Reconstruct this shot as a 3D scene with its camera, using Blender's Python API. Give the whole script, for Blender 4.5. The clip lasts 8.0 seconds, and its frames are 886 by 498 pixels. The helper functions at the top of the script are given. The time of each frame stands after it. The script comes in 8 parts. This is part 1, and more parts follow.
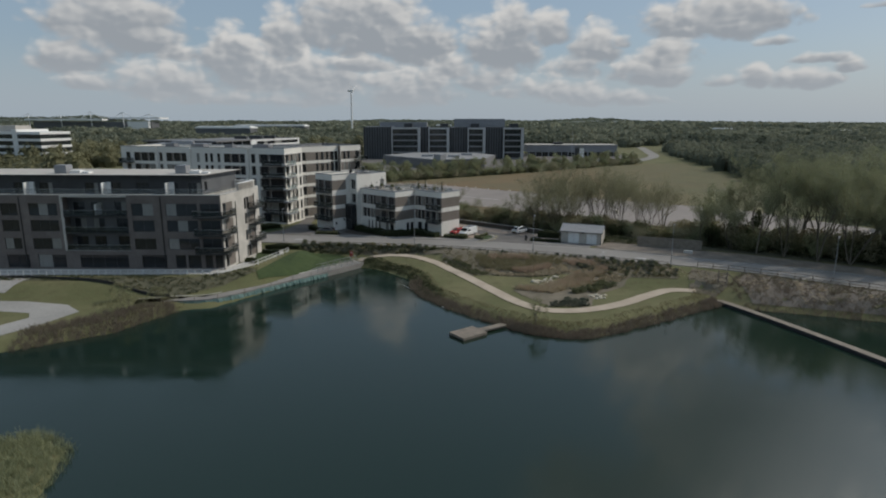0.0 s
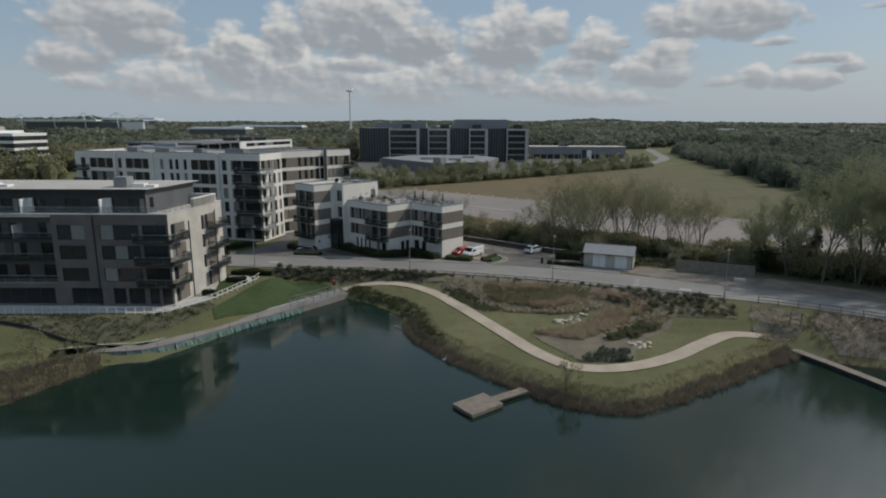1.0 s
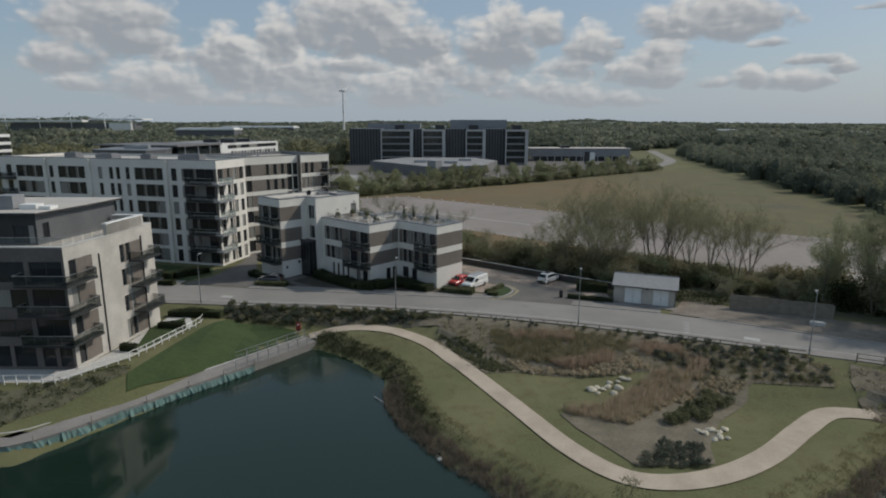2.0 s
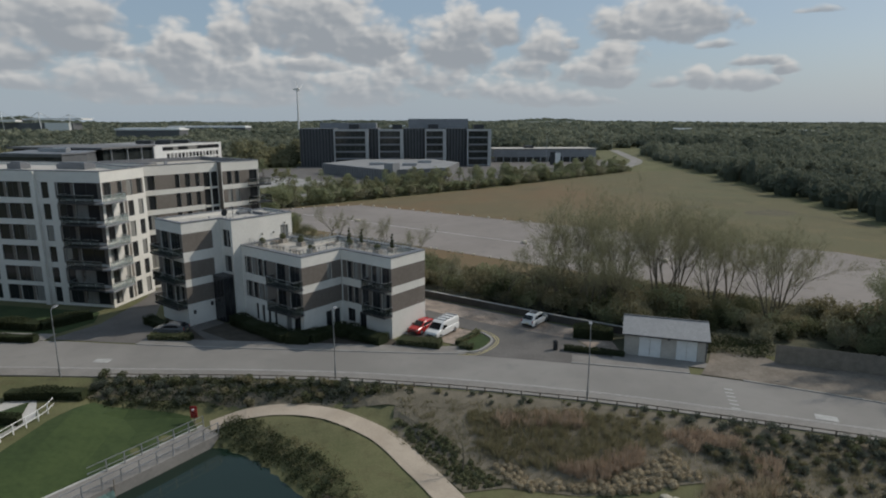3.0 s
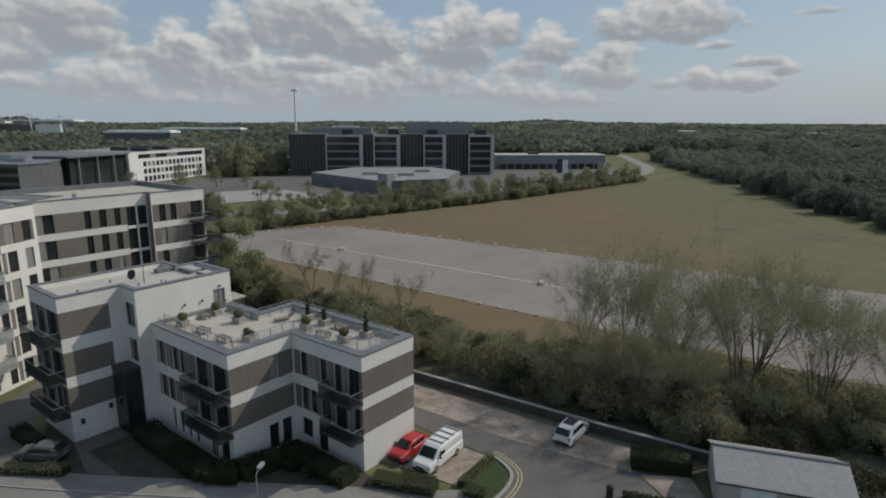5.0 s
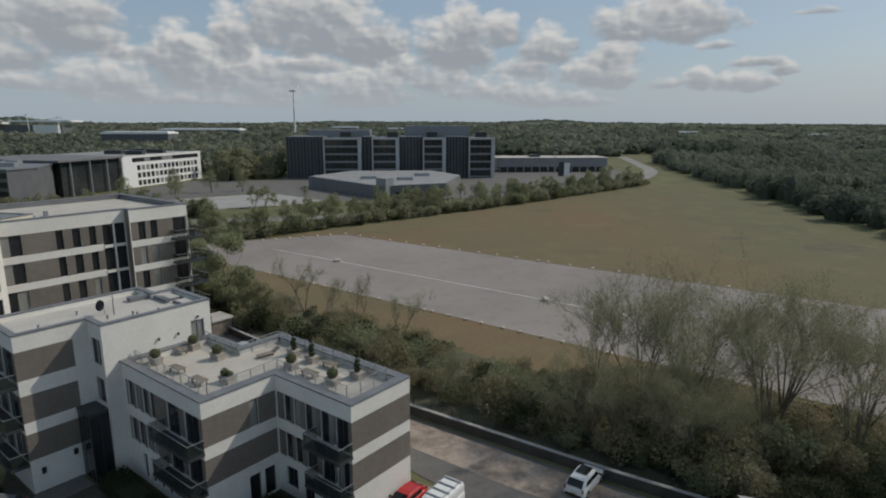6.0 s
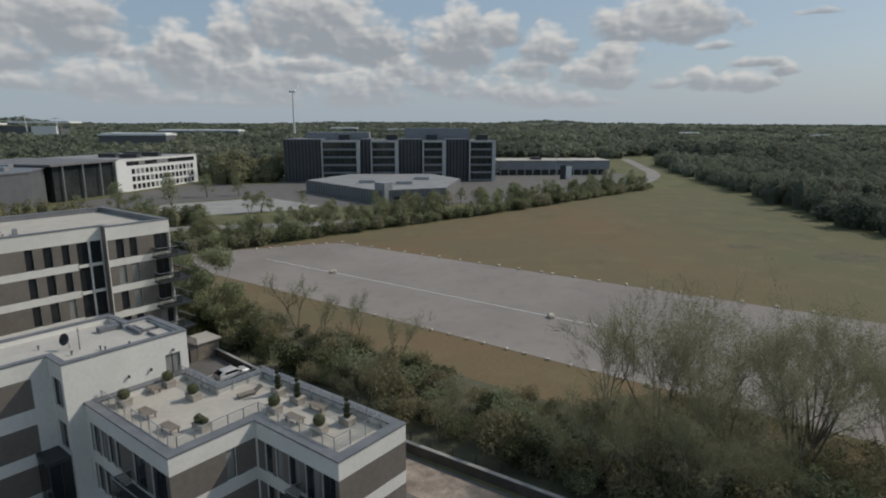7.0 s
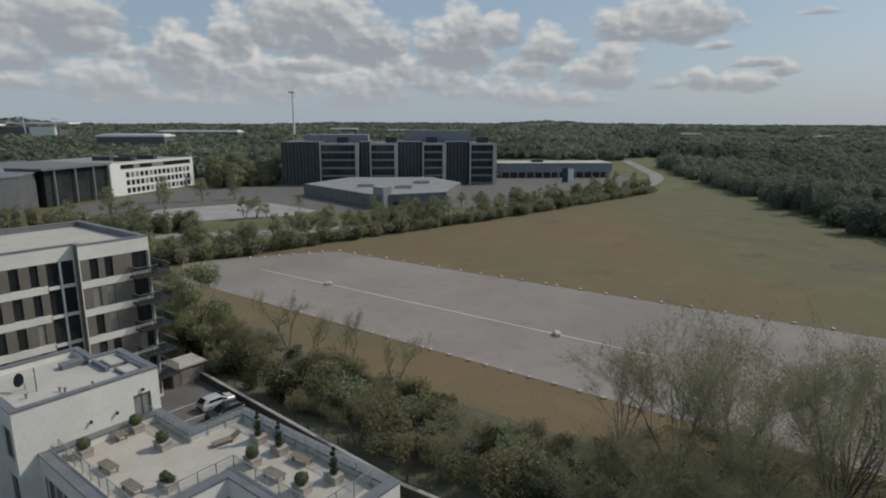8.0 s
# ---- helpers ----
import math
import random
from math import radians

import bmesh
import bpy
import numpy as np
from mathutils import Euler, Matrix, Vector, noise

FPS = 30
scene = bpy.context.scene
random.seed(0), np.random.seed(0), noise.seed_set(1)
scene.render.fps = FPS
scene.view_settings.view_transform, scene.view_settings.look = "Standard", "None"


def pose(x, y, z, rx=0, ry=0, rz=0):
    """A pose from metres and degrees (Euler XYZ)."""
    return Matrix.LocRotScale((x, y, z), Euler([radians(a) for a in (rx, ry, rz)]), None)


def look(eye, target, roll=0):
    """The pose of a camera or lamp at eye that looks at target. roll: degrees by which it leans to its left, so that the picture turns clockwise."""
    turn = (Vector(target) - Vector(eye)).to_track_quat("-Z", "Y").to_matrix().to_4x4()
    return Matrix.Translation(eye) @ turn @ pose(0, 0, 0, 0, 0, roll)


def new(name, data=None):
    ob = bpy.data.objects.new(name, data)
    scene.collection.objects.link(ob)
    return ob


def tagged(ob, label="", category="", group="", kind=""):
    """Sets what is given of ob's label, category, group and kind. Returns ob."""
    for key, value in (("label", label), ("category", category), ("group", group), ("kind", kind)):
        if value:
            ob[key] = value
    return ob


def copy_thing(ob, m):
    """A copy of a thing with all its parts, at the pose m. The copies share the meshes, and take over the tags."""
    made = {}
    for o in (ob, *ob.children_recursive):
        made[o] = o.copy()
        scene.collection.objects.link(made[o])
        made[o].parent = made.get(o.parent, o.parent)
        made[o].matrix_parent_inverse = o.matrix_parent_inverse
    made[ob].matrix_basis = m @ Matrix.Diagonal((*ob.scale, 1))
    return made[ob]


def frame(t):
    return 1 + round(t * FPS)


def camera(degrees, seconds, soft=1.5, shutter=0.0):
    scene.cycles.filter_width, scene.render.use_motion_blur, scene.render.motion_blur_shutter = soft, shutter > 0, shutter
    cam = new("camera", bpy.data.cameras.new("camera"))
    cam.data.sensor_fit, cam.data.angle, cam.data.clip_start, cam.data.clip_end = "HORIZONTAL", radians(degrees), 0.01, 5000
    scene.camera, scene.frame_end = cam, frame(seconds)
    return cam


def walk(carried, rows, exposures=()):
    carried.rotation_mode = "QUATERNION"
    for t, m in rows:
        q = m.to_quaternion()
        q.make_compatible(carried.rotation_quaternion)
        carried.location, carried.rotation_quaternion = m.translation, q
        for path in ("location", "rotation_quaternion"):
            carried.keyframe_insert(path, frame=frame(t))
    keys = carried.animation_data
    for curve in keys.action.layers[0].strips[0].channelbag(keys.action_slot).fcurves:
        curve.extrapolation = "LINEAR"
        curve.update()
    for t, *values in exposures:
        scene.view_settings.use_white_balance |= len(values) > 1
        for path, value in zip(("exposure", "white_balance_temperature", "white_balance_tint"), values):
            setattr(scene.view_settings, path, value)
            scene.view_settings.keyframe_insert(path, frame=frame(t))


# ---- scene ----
cam = camera(73.2, 8.0, soft=2.0)
PATH = [
    (0, (3.352, 14.163, 26.481), (3.329, 16.118, 26.061), 0.1),
    (0.5, (3.123, 24.599, 26.47), (3.099, 26.554, 26.048), 0.0),
    (1, (2.93, 35.561, 26.556), (2.907, 37.517, 26.138), 0.1),
    (2.5, (2.712, 70.119, 26.367), (2.74, 72.075, 25.951), 0.0),
    (3, (3.159, 81.729, 26.321), (3.284, 83.681, 25.903), -0.0),
    (3.5, (3.99, 92.868, 26.692), (4.115, 94.82, 26.276), 0.1),
    (4, (4.568, 100.887, 27.583), (4.694, 102.84, 27.169), 0.1),
    (4.5, (4.824, 104.085, 28.068), (4.949, 106.038, 27.653), 0.1),
    (6, (5.392, 112.263, 30.017), (5.518, 114.215, 29.601), 0.1),
    (6.5, (5.557, 114.991, 30.564), (5.682, 116.943, 30.15), 0.1),
    (7, (5.738, 117.606, 31.146), (5.864, 119.559, 30.731), 0.1),
    (7.5, (5.929, 120.229, 31.706), (6.055, 122.181, 31.291), 0.1),
    (8, (6.132, 123.01, 32.188), (6.257, 124.962, 31.774), 0.1),
]
walk(cam, [(t, look(eye, target, roll)) for t, eye, target, roll in PATH], exposures=[(0, 0.0)])

# ---- sky, sun ----
SUN_TO = Vector((1.085, 0.35, 1.0)).normalized()


def nd(tree, kind, x=None, **kw):
    n = tree.nodes.new(kind)
    for k, v in kw.items():
        setattr(n, k, v)
    return n


class Net:
    """Small wrapper to write node trees as expressions."""

    def __init__(self, tree):
        self.t = tree

    def link(self, a, sock):
        if hasattr(a, "is_linked"):
            self.t.links.new(a, sock)
        elif isinstance(a, (tuple, list)):
            sock.default_value = tuple(a) + ((1.0,) if len(a) == 3 and sock.type == "RGBA" else ())
        else:
            sock.default_value = a

    def math(self, op, a, b=0.0, c=0.0, clamp=False):
        n = self.t.nodes.new("ShaderNodeMath")
        n.operation, n.use_clamp = op, clamp
        for v, s_ in zip((a, b, c), n.inputs):
            self.link(v, s_)
        return n.outputs[0]

    def ramp(self, v, a, b, lo=0.0, hi=1.0, kind="SMOOTHSTEP"):
        n = self.t.nodes.new("ShaderNodeMapRange")
        n.interpolation_type = kind
        for v_, s_ in zip((v, a, b, lo, hi), n.inputs):
            self.link(v_, s_)
        return n.outputs[0]

    def mix(self, f, a, b, blend="MIX"):
        n = self.t.nodes.new("ShaderNodeMix")
        n.data_type, n.blend_type = "RGBA", blend
        self.link(f, n.inputs["Factor"])
        self.link(a, n.inputs[6])
        self.link(b, n.inputs[7])
        return n.outputs[2]

    def noise(self, vec, scale, detail=4.0, rough=0.55, dist=0.0):
        n = self.t.nodes.new("ShaderNodeTexNoise")
        if vec is not None:
            self.t.links.new(vec, n.inputs["Vector"])
        n.inputs["Scale"].default_value, n.inputs["Detail"].default_value = scale, detail
        n.inputs["Roughness"].default_value, n.inputs["Distortion"].default_value = rough, dist
        return n.outputs["Fac"]

    def voronoi(self, vec, scale, feature="F1"):
        n = self.t.nodes.new("ShaderNodeTexVoronoi")
        n.feature = feature
        self.t.links.new(vec, n.inputs["Vector"])
        n.inputs["Scale"].default_value = scale
        return n

    def combine(self, x, y, z):
        n = self.t.nodes.new("ShaderNodeCombineXYZ")
        for v, s_ in zip((x, y, z), n.inputs):
            self.link(v, s_)
        return n.outputs[0]

    def split(self, v):
        n = self.t.nodes.new("ShaderNodeSeparateXYZ")
        self.t.links.new(v, n.inputs[0])
        return n.outputs


# clouds: bearing and height of the middle of the base in degrees, half width, height, density
CLOUDS = [
    (-28.3, 7.04, 5.6, 4.9, 1.2), (-31.3, 4.56, 3.0, 2.5, 1.1), (-25.5, 5.97, 2.4, 1.3, 0.8), (-23.3, 5.22, 2.0, 1.0, 1.0), (-24.5, 2.7, 4.9, 2.7, 1.1), (-19.6, 4.92, 2.8, 3.3, 1.3), (-14.7, 3.38, 6.6, 3.2, 1.2),
    (-15.2, 6.47, 2.0, 3.6, 1.2), (-8.0, 7.92, 6.4, 5.3, 1.4), (-3.0, 6.4, 3.8, 3.4, 1.3), (-9.0, 6.38, 1.4, 1.8, 1.1), (-7.9, 4.86, 3.0, 1.1, 0.9), (-3.9, 2.32, 5.2, 3.0, 0.9), (0.1, 4.36, 2.6, 1.8, 1.1),
    (4.5, 6.05, 3.9, 4.2, 1.2), (5.4, 7.31, 2.0, 4.8, 1.3), (9.1, 7.48, 1.8, 2.3, 1.2), (13.0, 5.97, 2.6, 2.7, 1.2), (15.2, 6.6, 1.1, 1.0, 1.0), (19.3, 5.35, 2.9, 1.7, 1.2), (17.8, 3.75, 3.7, 2.1, 1.2),
    (11.2, 4.33, 2.9, 1.7, 1.1), (22.9, 7.82, 6.0, 3.2, 1.4), (21.7, 7.24, 2.8, 0.7, 0.8), (24.9, 7.19, 2.2, 0.8, 0.9), (27.4, 6.26, 1.5, 0.6, 0.9), (30.5, 4.78, 2.2, 0.7, 1.0), (32.4, 4.14, 1.1, 0.8, 0.9),
    (25.9, 3.25, 1.5, 1.4, 1.1), (29.5, 3.07, 2.4, 1.3, 1.1), (24.3, 3.15, 3.7, 0.7, 0.8), (8.7, 2.54, 5.7, 1.7, 0.8), (12.9, 1.81, 5.6, 1.2, 0.7), (-20.3, 1.68, 6.2, 1.0, 0.8), (-13.4, 1.85, 5.3, 1.6, 0.8),
    (-30.2, 2.79, 2.9, 1.0, 0.9), (2.9, 3.46, 3.1, 1.6, 0.8), (34.0, 8.26, 1.3, 0.5, 0.6),
    (-46, 7.0, 6.0, 4.0, 1.0), (48, 6.0, 5.0, 2.0, 0.9), (-60, 10, 8.0, 5.0, 1.0),
    (-6, 15.5, 3.2, 5.0, 1.1), (9, 14.5, 4.0, 3.0, 1.0), (19.5, 19.0, 6.5, 7.0, 1.2), (31, 14.0, 8.0, 7.0, 1.2), (31, 26.0, 14.0, 12.0, 1.3), (48, 18, 9.0, 10.0, 1.2), (16, 33, 9.0, 8.0, 1.1),
]
world = bpy.data.worlds.new("sky")
scene.world = world
world.use_nodes = True
wt = world.node_tree
wt.nodes.clear()
N = Net(wt)
sky = wt.nodes.new("ShaderNodeTexSky")
sky.sky_type, sky.sun_disc = "NISHITA", False
sky.sun_elevation, sky.sun_rotation = math.asin(SUN_TO.z), math.atan2(SUN_TO.x, SUN_TO.y)
sky.dust_density, sky.ozone_density = 1.6, 1.5
co = wt.nodes.new("ShaderNodeTexCoord").outputs["Generated"]
dx, dy, dz = N.split(co)
az = N.math("MULTIPLY", N.math("ARCTAN2", dx, dy), 57.2958)
el = N.math("MULTIPLY", N.math("ARCSINE", dz), 57.2958)
cv = N.combine(N.math("MULTIPLY", az, 0.1), N.math("MULTIPLY", el, 0.15), 0.0)
wob = N.math("SUBTRACT", N.noise(cv, 2.2, 3.0), 0.5)
wob2 = N.math("SUBTRACT", N.noise(N.combine(N.math("MULTIPLY", el, 0.15), N.math("MULTIPLY", az, 0.1), 3.0), 2.2, 3.0), 0.5)
az2 = N.math("ADD", az, N.math("MULTIPLY", wob, 2.2))
el2 = N.math("ADD", el, N.math("MULTIPLY", wob2, 0.9))


def billow(x, y):
    """Rounded heaps at three sizes, as in cumulus."""
    out = None
    for k, w_ in ((2.8, 0.42), (6.2, 0.32), (14.0, 0.16)):
        n = wt.nodes.new("ShaderNodeTexVoronoi")
        n.feature = "SMOOTH_F1"
        wt.links.new(N.combine(x, y, k), n.inputs["Vector"])
        n.inputs["Scale"].default_value, n.inputs["Smoothness"].default_value = k, 0.65
        v = N.math("MULTIPLY", N.math("SUBTRACT", 0.52, n.outputs["Distance"]), w_)
        out = v if out is None else N.math("ADD", out, v)
    return out


body, wsum, hsum = None, None, None
for b0, e0, hw, hh, dens in CLOUDS:
    ux = N.math("DIVIDE", N.math("SUBTRACT", az2, b0), hw)
    vy = N.math("DIVIDE", N.math("SUBTRACT", el2, e0), hh)
    low = N.math("MAXIMUM", N.math("MULTIPLY", vy, -2.4), vy)
    r2 = N.math("ADD", N.math("MULTIPLY", ux, ux), N.math("MULTIPLY", low, low))
    f = N.math("MAXIMUM", N.math("MULTIPLY", N.math("SUBTRACT", 1.0, r2), dens), -1.2)
    w_ = N.math("MAXIMUM", N.math("ADD", f, 0.35), 0.0)
    hv = N.math("MULTIPLY", w_, vy)
    body = f if body is None else N.math("SMOOTH_MAX", body, f, 0.3)
    wsum = w_ if wsum is None else N.math("ADD", wsum, w_)
    hsum = hv if hsum is None else N.math("ADD", hsum, hv)
px_, py_ = N.math("MULTIPLY", az2, 0.1), N.math("MULTIPLY", el2, 0.15)
puff = billow(px_, py_)
puff2 = billow(N.math("ADD", px_, 0.045), N.math("ADD", py_, 0.05))
wisp = N.math("SUBTRACT", N.noise(cv, 6.5, 7.0, 0.56, 0.4), 0.5)
d = N.math("ADD", body, N.math("ADD", N.math("MULTIPLY", puff, 3.0), N.math("MULTIPLY", wisp, 0.85)))
d = N.math("SUBTRACT", d, 0.12)
mask = N.ramp(d, -0.35, 0.75)
hgt = N.math("DIVIDE", hsum, N.math("ADD", wsum, 0.05))
lit = N.math("ADD", hgt, N.math("MULTIPLY", N.math("SUBTRACT", puff, puff2), 2.1))
lit = N.math("ADD", lit, N.math("MULTIPLY", N.math("SUBTRACT", 0.8, d), 0.22))
lit = N.math("ADD", lit, N.math("MULTIPLY", wisp, 0.15))
cloud_col = N.mix(N.ramp(lit, -0.15, 0.95), (3.75, 4.1, 4.5), (7.6, 7.55, 7.4))
# clouds towards the sun are lit through and much brighter
sunward = N.math("ADD", N.math("ADD", N.math("MULTIPLY", dx, SUN_TO.x), N.math("MULTIPLY", dy, SUN_TO.y)), N.math("MULTIPLY", dz, SUN_TO.z))
glow = N.ramp(sunward, 0.75, 0.93, 1.0, 4.8)
cloud_col = N.mix(1.0, cloud_col, N.combine(glow, glow, glow), "MULTIPLY")
haze = N.ramp(el, 0.0, 7.0, 0.62, 0.0)
sky_soft = N.mix(0.55, sky.outputs[0], (4.0, 5.3, 6.6))
base = N.mix(haze, sky_soft, (4.85, 5.5, 6.15))
cloud_h = N.mix(N.ramp(el, 0.3, 6.0, 0.6, 0.0), cloud_col, (4.9, 5.3, 5.7))
bg = wt.nodes.new("ShaderNodeBackground")
bg.inputs[1].default_value = 0.08
wt.links.new(N.mix(mask, base, cloud_h), bg.inputs[0])
wo = wt.nodes.new("ShaderNodeOutputWorld")
wt.links.new(bg.outputs[0], wo.inputs[0])

sun = new("sun", bpy.data.lights.new("sun", "SUN"))
sun.data.energy, sun.data.angle, sun.data.color = 2.4, radians(0.6), (1.0, 0.93, 0.83)
sun.matrix_world = look(SUN_TO * 100, (0, 0, 0))


# ---- materials ----
def material(name, build, rough=0.8, metal=0.0, spec=0.4):
    m = bpy.data.materials.new(name)
    m.use_nodes = True
    t = m.node_tree
    p = t.nodes["Principled BSDF"]
    p.inputs["Roughness"].default_value, p.inputs["Metallic"].default_value = rough, metal
    p.inputs["Specular IOR Level"].default_value = spec
    n = Net(t)
    pos = t.nodes.new("ShaderNodeTexCoord").outputs["Object"]
    build(n, p.inputs, pos)
    return m


def bump(n, ins, height, strength=0.3, dist=0.05):
    b = n.t.nodes.new("ShaderNodeBump")
    b.inputs["Strength"].default_value, b.inputs["Distance"].default_value = strength, dist
    n.t.links.new(height, b.inputs["Height"])
    n.t.links.new(b.outputs[0], ins["Normal"])


def plain(name, c1, c2, big, small, rough=0.8, metal=0.0, spec=0.4, bmp=0.2, dist=0.03):
    """Two-colour surface that varies at a large and a small scale."""

    def build(n, ins, pos):
        a = n.noise(pos, 1.0 / big, 4.0)
        b = n.noise(pos, 1.0 / small, 3.0)
        f = n.ramp(n.math("ADD", n.math("MULTIPLY", a, 0.6), n.math("MULTIPLY", b, 0.4)), 0.35, 0.65)
        n.link(n.mix(f, c1, c2), ins["Base Color"])
        if bmp:
            bump(n, ins, b, bmp, dist)

    return material(name, build, rough, metal, spec)


M_RENDER = plain("white_render", (0.64, 0.62, 0.57), (0.73, 0.71, 0.655), 4.0, 0.3, 0.85)
M_TAUPE = plain("taupe_cladding", (0.145, 0.126, 0.108), (0.185, 0.162, 0.14), 5.0, 0.4, 0.7)
M_BRICK = plain("buff_brick", (0.20, 0.175, 0.16), (0.26, 0.23, 0.205), 5.0, 0.25, 0.85)
M_GRASS = plain("grass", (0.09, 0.10, 0.04), (0.14, 0.135, 0.06), 9.0, 0.8, 0.95)
M_ASPHALT = plain("asphalt", (0.17, 0.168, 0.165), (0.21, 0.207, 0.2), 8.0, 0.3, 0.9)
M_ROOF = plain("roof_membrane", (0.40, 0.378, 0.34), (0.48, 0.452, 0.41), 3.0, 0.3, 0.85)
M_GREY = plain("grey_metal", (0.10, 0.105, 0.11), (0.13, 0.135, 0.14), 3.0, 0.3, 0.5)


def water_build(n, ins, pos):
    a = n.noise(pos, 0.9, 3.0)
    b = n.noise(pos, 0.12, 2.0)
    n.link((0.0105, 0.0235, 0.0165), ins["Base Color"])
    n.link(n.ramp(b, 0.3, 0.7, 0.06, 0.14), ins["Roughness"])
    bump(n, ins, a, 0.1, 0.02)


M_WATER = material("lake_water", water_build, 0.08, 0.0, 0.38)



def glass_build(n, ins, pos):
    """Dark window glass; now and then a pale curtain stands behind it."""
    r = n.t.nodes.new("ShaderNodeObjectInfo").outputs["Random"]
    x, y, z = n.split(pos)
    fold = n.noise(n.combine(n.math("MULTIPLY", x, 9.0), 0.0, n.math("MULTIPLY", z, 0.6)), 1.0, 2.0)
    cur = n.mix(fold, (0.15, 0.15, 0.14), (0.34, 0.335, 0.315))
    dark = n.mix(n.noise(pos, 0.8, 2.0), (0.012, 0.014, 0.016), (0.035, 0.037, 0.04))
    n.link(n.mix(n.math("GREATER_THAN", r, 0.74), dark, cur), ins["Base Color"])
    n.link(n.math("ADD", 0.04, n.math("MULTIPLY", r, 0.05)), ins["Roughness"])


M_GLASS = material("window_glass", glass_build, 0.05, 0.0, 0.5)
M_GLASSD = plain("dark_office_glass", (0.02, 0.024, 0.024), (0.04, 0.046, 0.045), 9.0, 1.5, 0.08, 0.0, 0.5, 0.0)
M_FRAME = plain("dark_window_frame", (0.035, 0.037, 0.04), (0.05, 0.052, 0.055), 1.0, 0.1, 0.45)
M_STEEL = plain("galvanised_steel", (0.30, 0.31, 0.32), (0.38, 0.39, 0.40), 1.0, 0.1, 0.45, 0.6)
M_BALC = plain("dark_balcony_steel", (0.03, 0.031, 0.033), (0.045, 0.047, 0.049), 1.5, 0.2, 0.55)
M_COPING = plain("grey_coping", (0.15, 0.155, 0.165), (0.20, 0.205, 0.215), 2.0, 0.3, 0.5, 0.2)
M_PAVE = plain("terrace_paving", (0.40, 0.37, 0.32), (0.47, 0.435, 0.38), 2.5, 0.4, 0.85)
M_WOOD = plain("weathered_timber", (0.17, 0.145, 0.115), (0.25, 0.215, 0.175), 0.8, 0.08, 0.85)
M_TUB = plain("fibre_planter", (0.30, 0.27, 0.23), (0.38, 0.345, 0.30), 0.6, 0.1, 0.85)
M_WHITE = plain("white_paint", (0.68, 0.68, 0.66), (0.76, 0.76, 0.74), 1.0, 0.15, 0.6)
M_BLACK = plain("black_plastic", (0.02, 0.02, 0.021), (0.032, 0.032, 0.033), 0.6, 0.1, 0.6)
M_CONC = plain("pale_concrete", (0.42, 0.41, 0.385), (0.52, 0.51, 0.48), 3.0, 0.25, 0.9)
M_BEIGE = plain("beige_render", (0.56, 0.50, 0.40), (0.63, 0.57, 0.46), 4.0, 0.3, 0.85)


def clear_build(n, ins, pos):
    n.link((0.30, 0.34, 0.34), ins["Base Color"])
    ins["Alpha"].default_value = 0.14


M_CLEAR = material("balustrade_glass", clear_build, 0.06, 0.0, 0.25)


def tint_build(n, ins, pos):
    n.link((0.03, 0.04, 0.037), ins["Base Color"])
    ins["Alpha"].default_value = 0.4


def pale_glass_build(n, ins, pos):
    n.link((0.3, 0.36, 0.345), ins["Base Color"])
    ins["Alpha"].default_value = 0.35


M_PALEG = material("pale_green_glass", pale_glass_build, 0.08, 0.0, 0.5)
M_TINT = material("tinted_balcony_glass", tint_build, 0.06, 0.0, 0.5)


def leaf_mat(name, c1, c2, spread=0.35, rough=0.7):
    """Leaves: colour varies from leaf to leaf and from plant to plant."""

    def build(n, ins, pos):
        isl = n.t.nodes.new("ShaderNodeNewGeometry").outputs["Random Per Island"]
        r = n.t.nodes.new("ShaderNodeObjectInfo").outputs["Random"]
        f = n.math("ADD", n.math("MULTIPLY", isl, 0.65), n.math("MULTIPLY", r, spread))
        n.link(n.mix(f, c1, c2), ins["Base Color"])

    return leafy(material(name, build, rough, 0.0, 0.2))


def leafy(m):
    """Let light through thin leaves."""
    t = m.node_tree
    p = t.nodes["Principled BSDF"]
    tr, mx = t.nodes.new("ShaderNodeBsdfTranslucent"), t.nodes.new("ShaderNodeMixShader")
    t.links.new(p.inputs["Base Color"].links[0].from_socket, tr.inputs["Color"])
    mx.inputs[0].default_value = 0.42
    t.links.new(p.outputs[0], mx.inputs[1])
    t.links.new(tr.outputs[0], mx.inputs[2])
    t.links.new(mx.outputs[0], t.nodes["Material Output"].inputs["Surface"])
    return m


M_LEAF_D = leaf_mat("dark_evergreen", (0.03, 0.04, 0.02), (0.075, 0.088, 0.042))


def brick_build(c1, c2, mortar):
    def build(n, ins, pos):
        x, y, z = n.split(pos)
        v = n.combine(n.math("ADD", x, y), z, 0.0)
        b = n.t.nodes.new("ShaderNodeTexBrick")
        n.t.links.new(v, b.inputs["Vector"])
        for k, val in (("Color1", c1), ("Color2", c2), ("Mortar", mortar)):
            n.link(val, b.inputs[k])
        b.inputs["Scale"].default_value = 1.0
        b.inputs["Brick Width"].default_value, b.inputs["Row Height"].default_value, b.inputs["Mortar Size"].default_value = 0.225, 0.075, 0.008
        stain = n.ramp(n.noise(pos, 0.35, 4.0), 0.3, 0.75, 0.82, 1.1)
        n.link(n.mix(1.0, b.outputs["Color"], n.combine(stain, stain, stain), "MULTIPLY"), ins["Base Color"])
        bump(n, ins, b.outputs["Fac"], 0.25, 0.01)

    return build


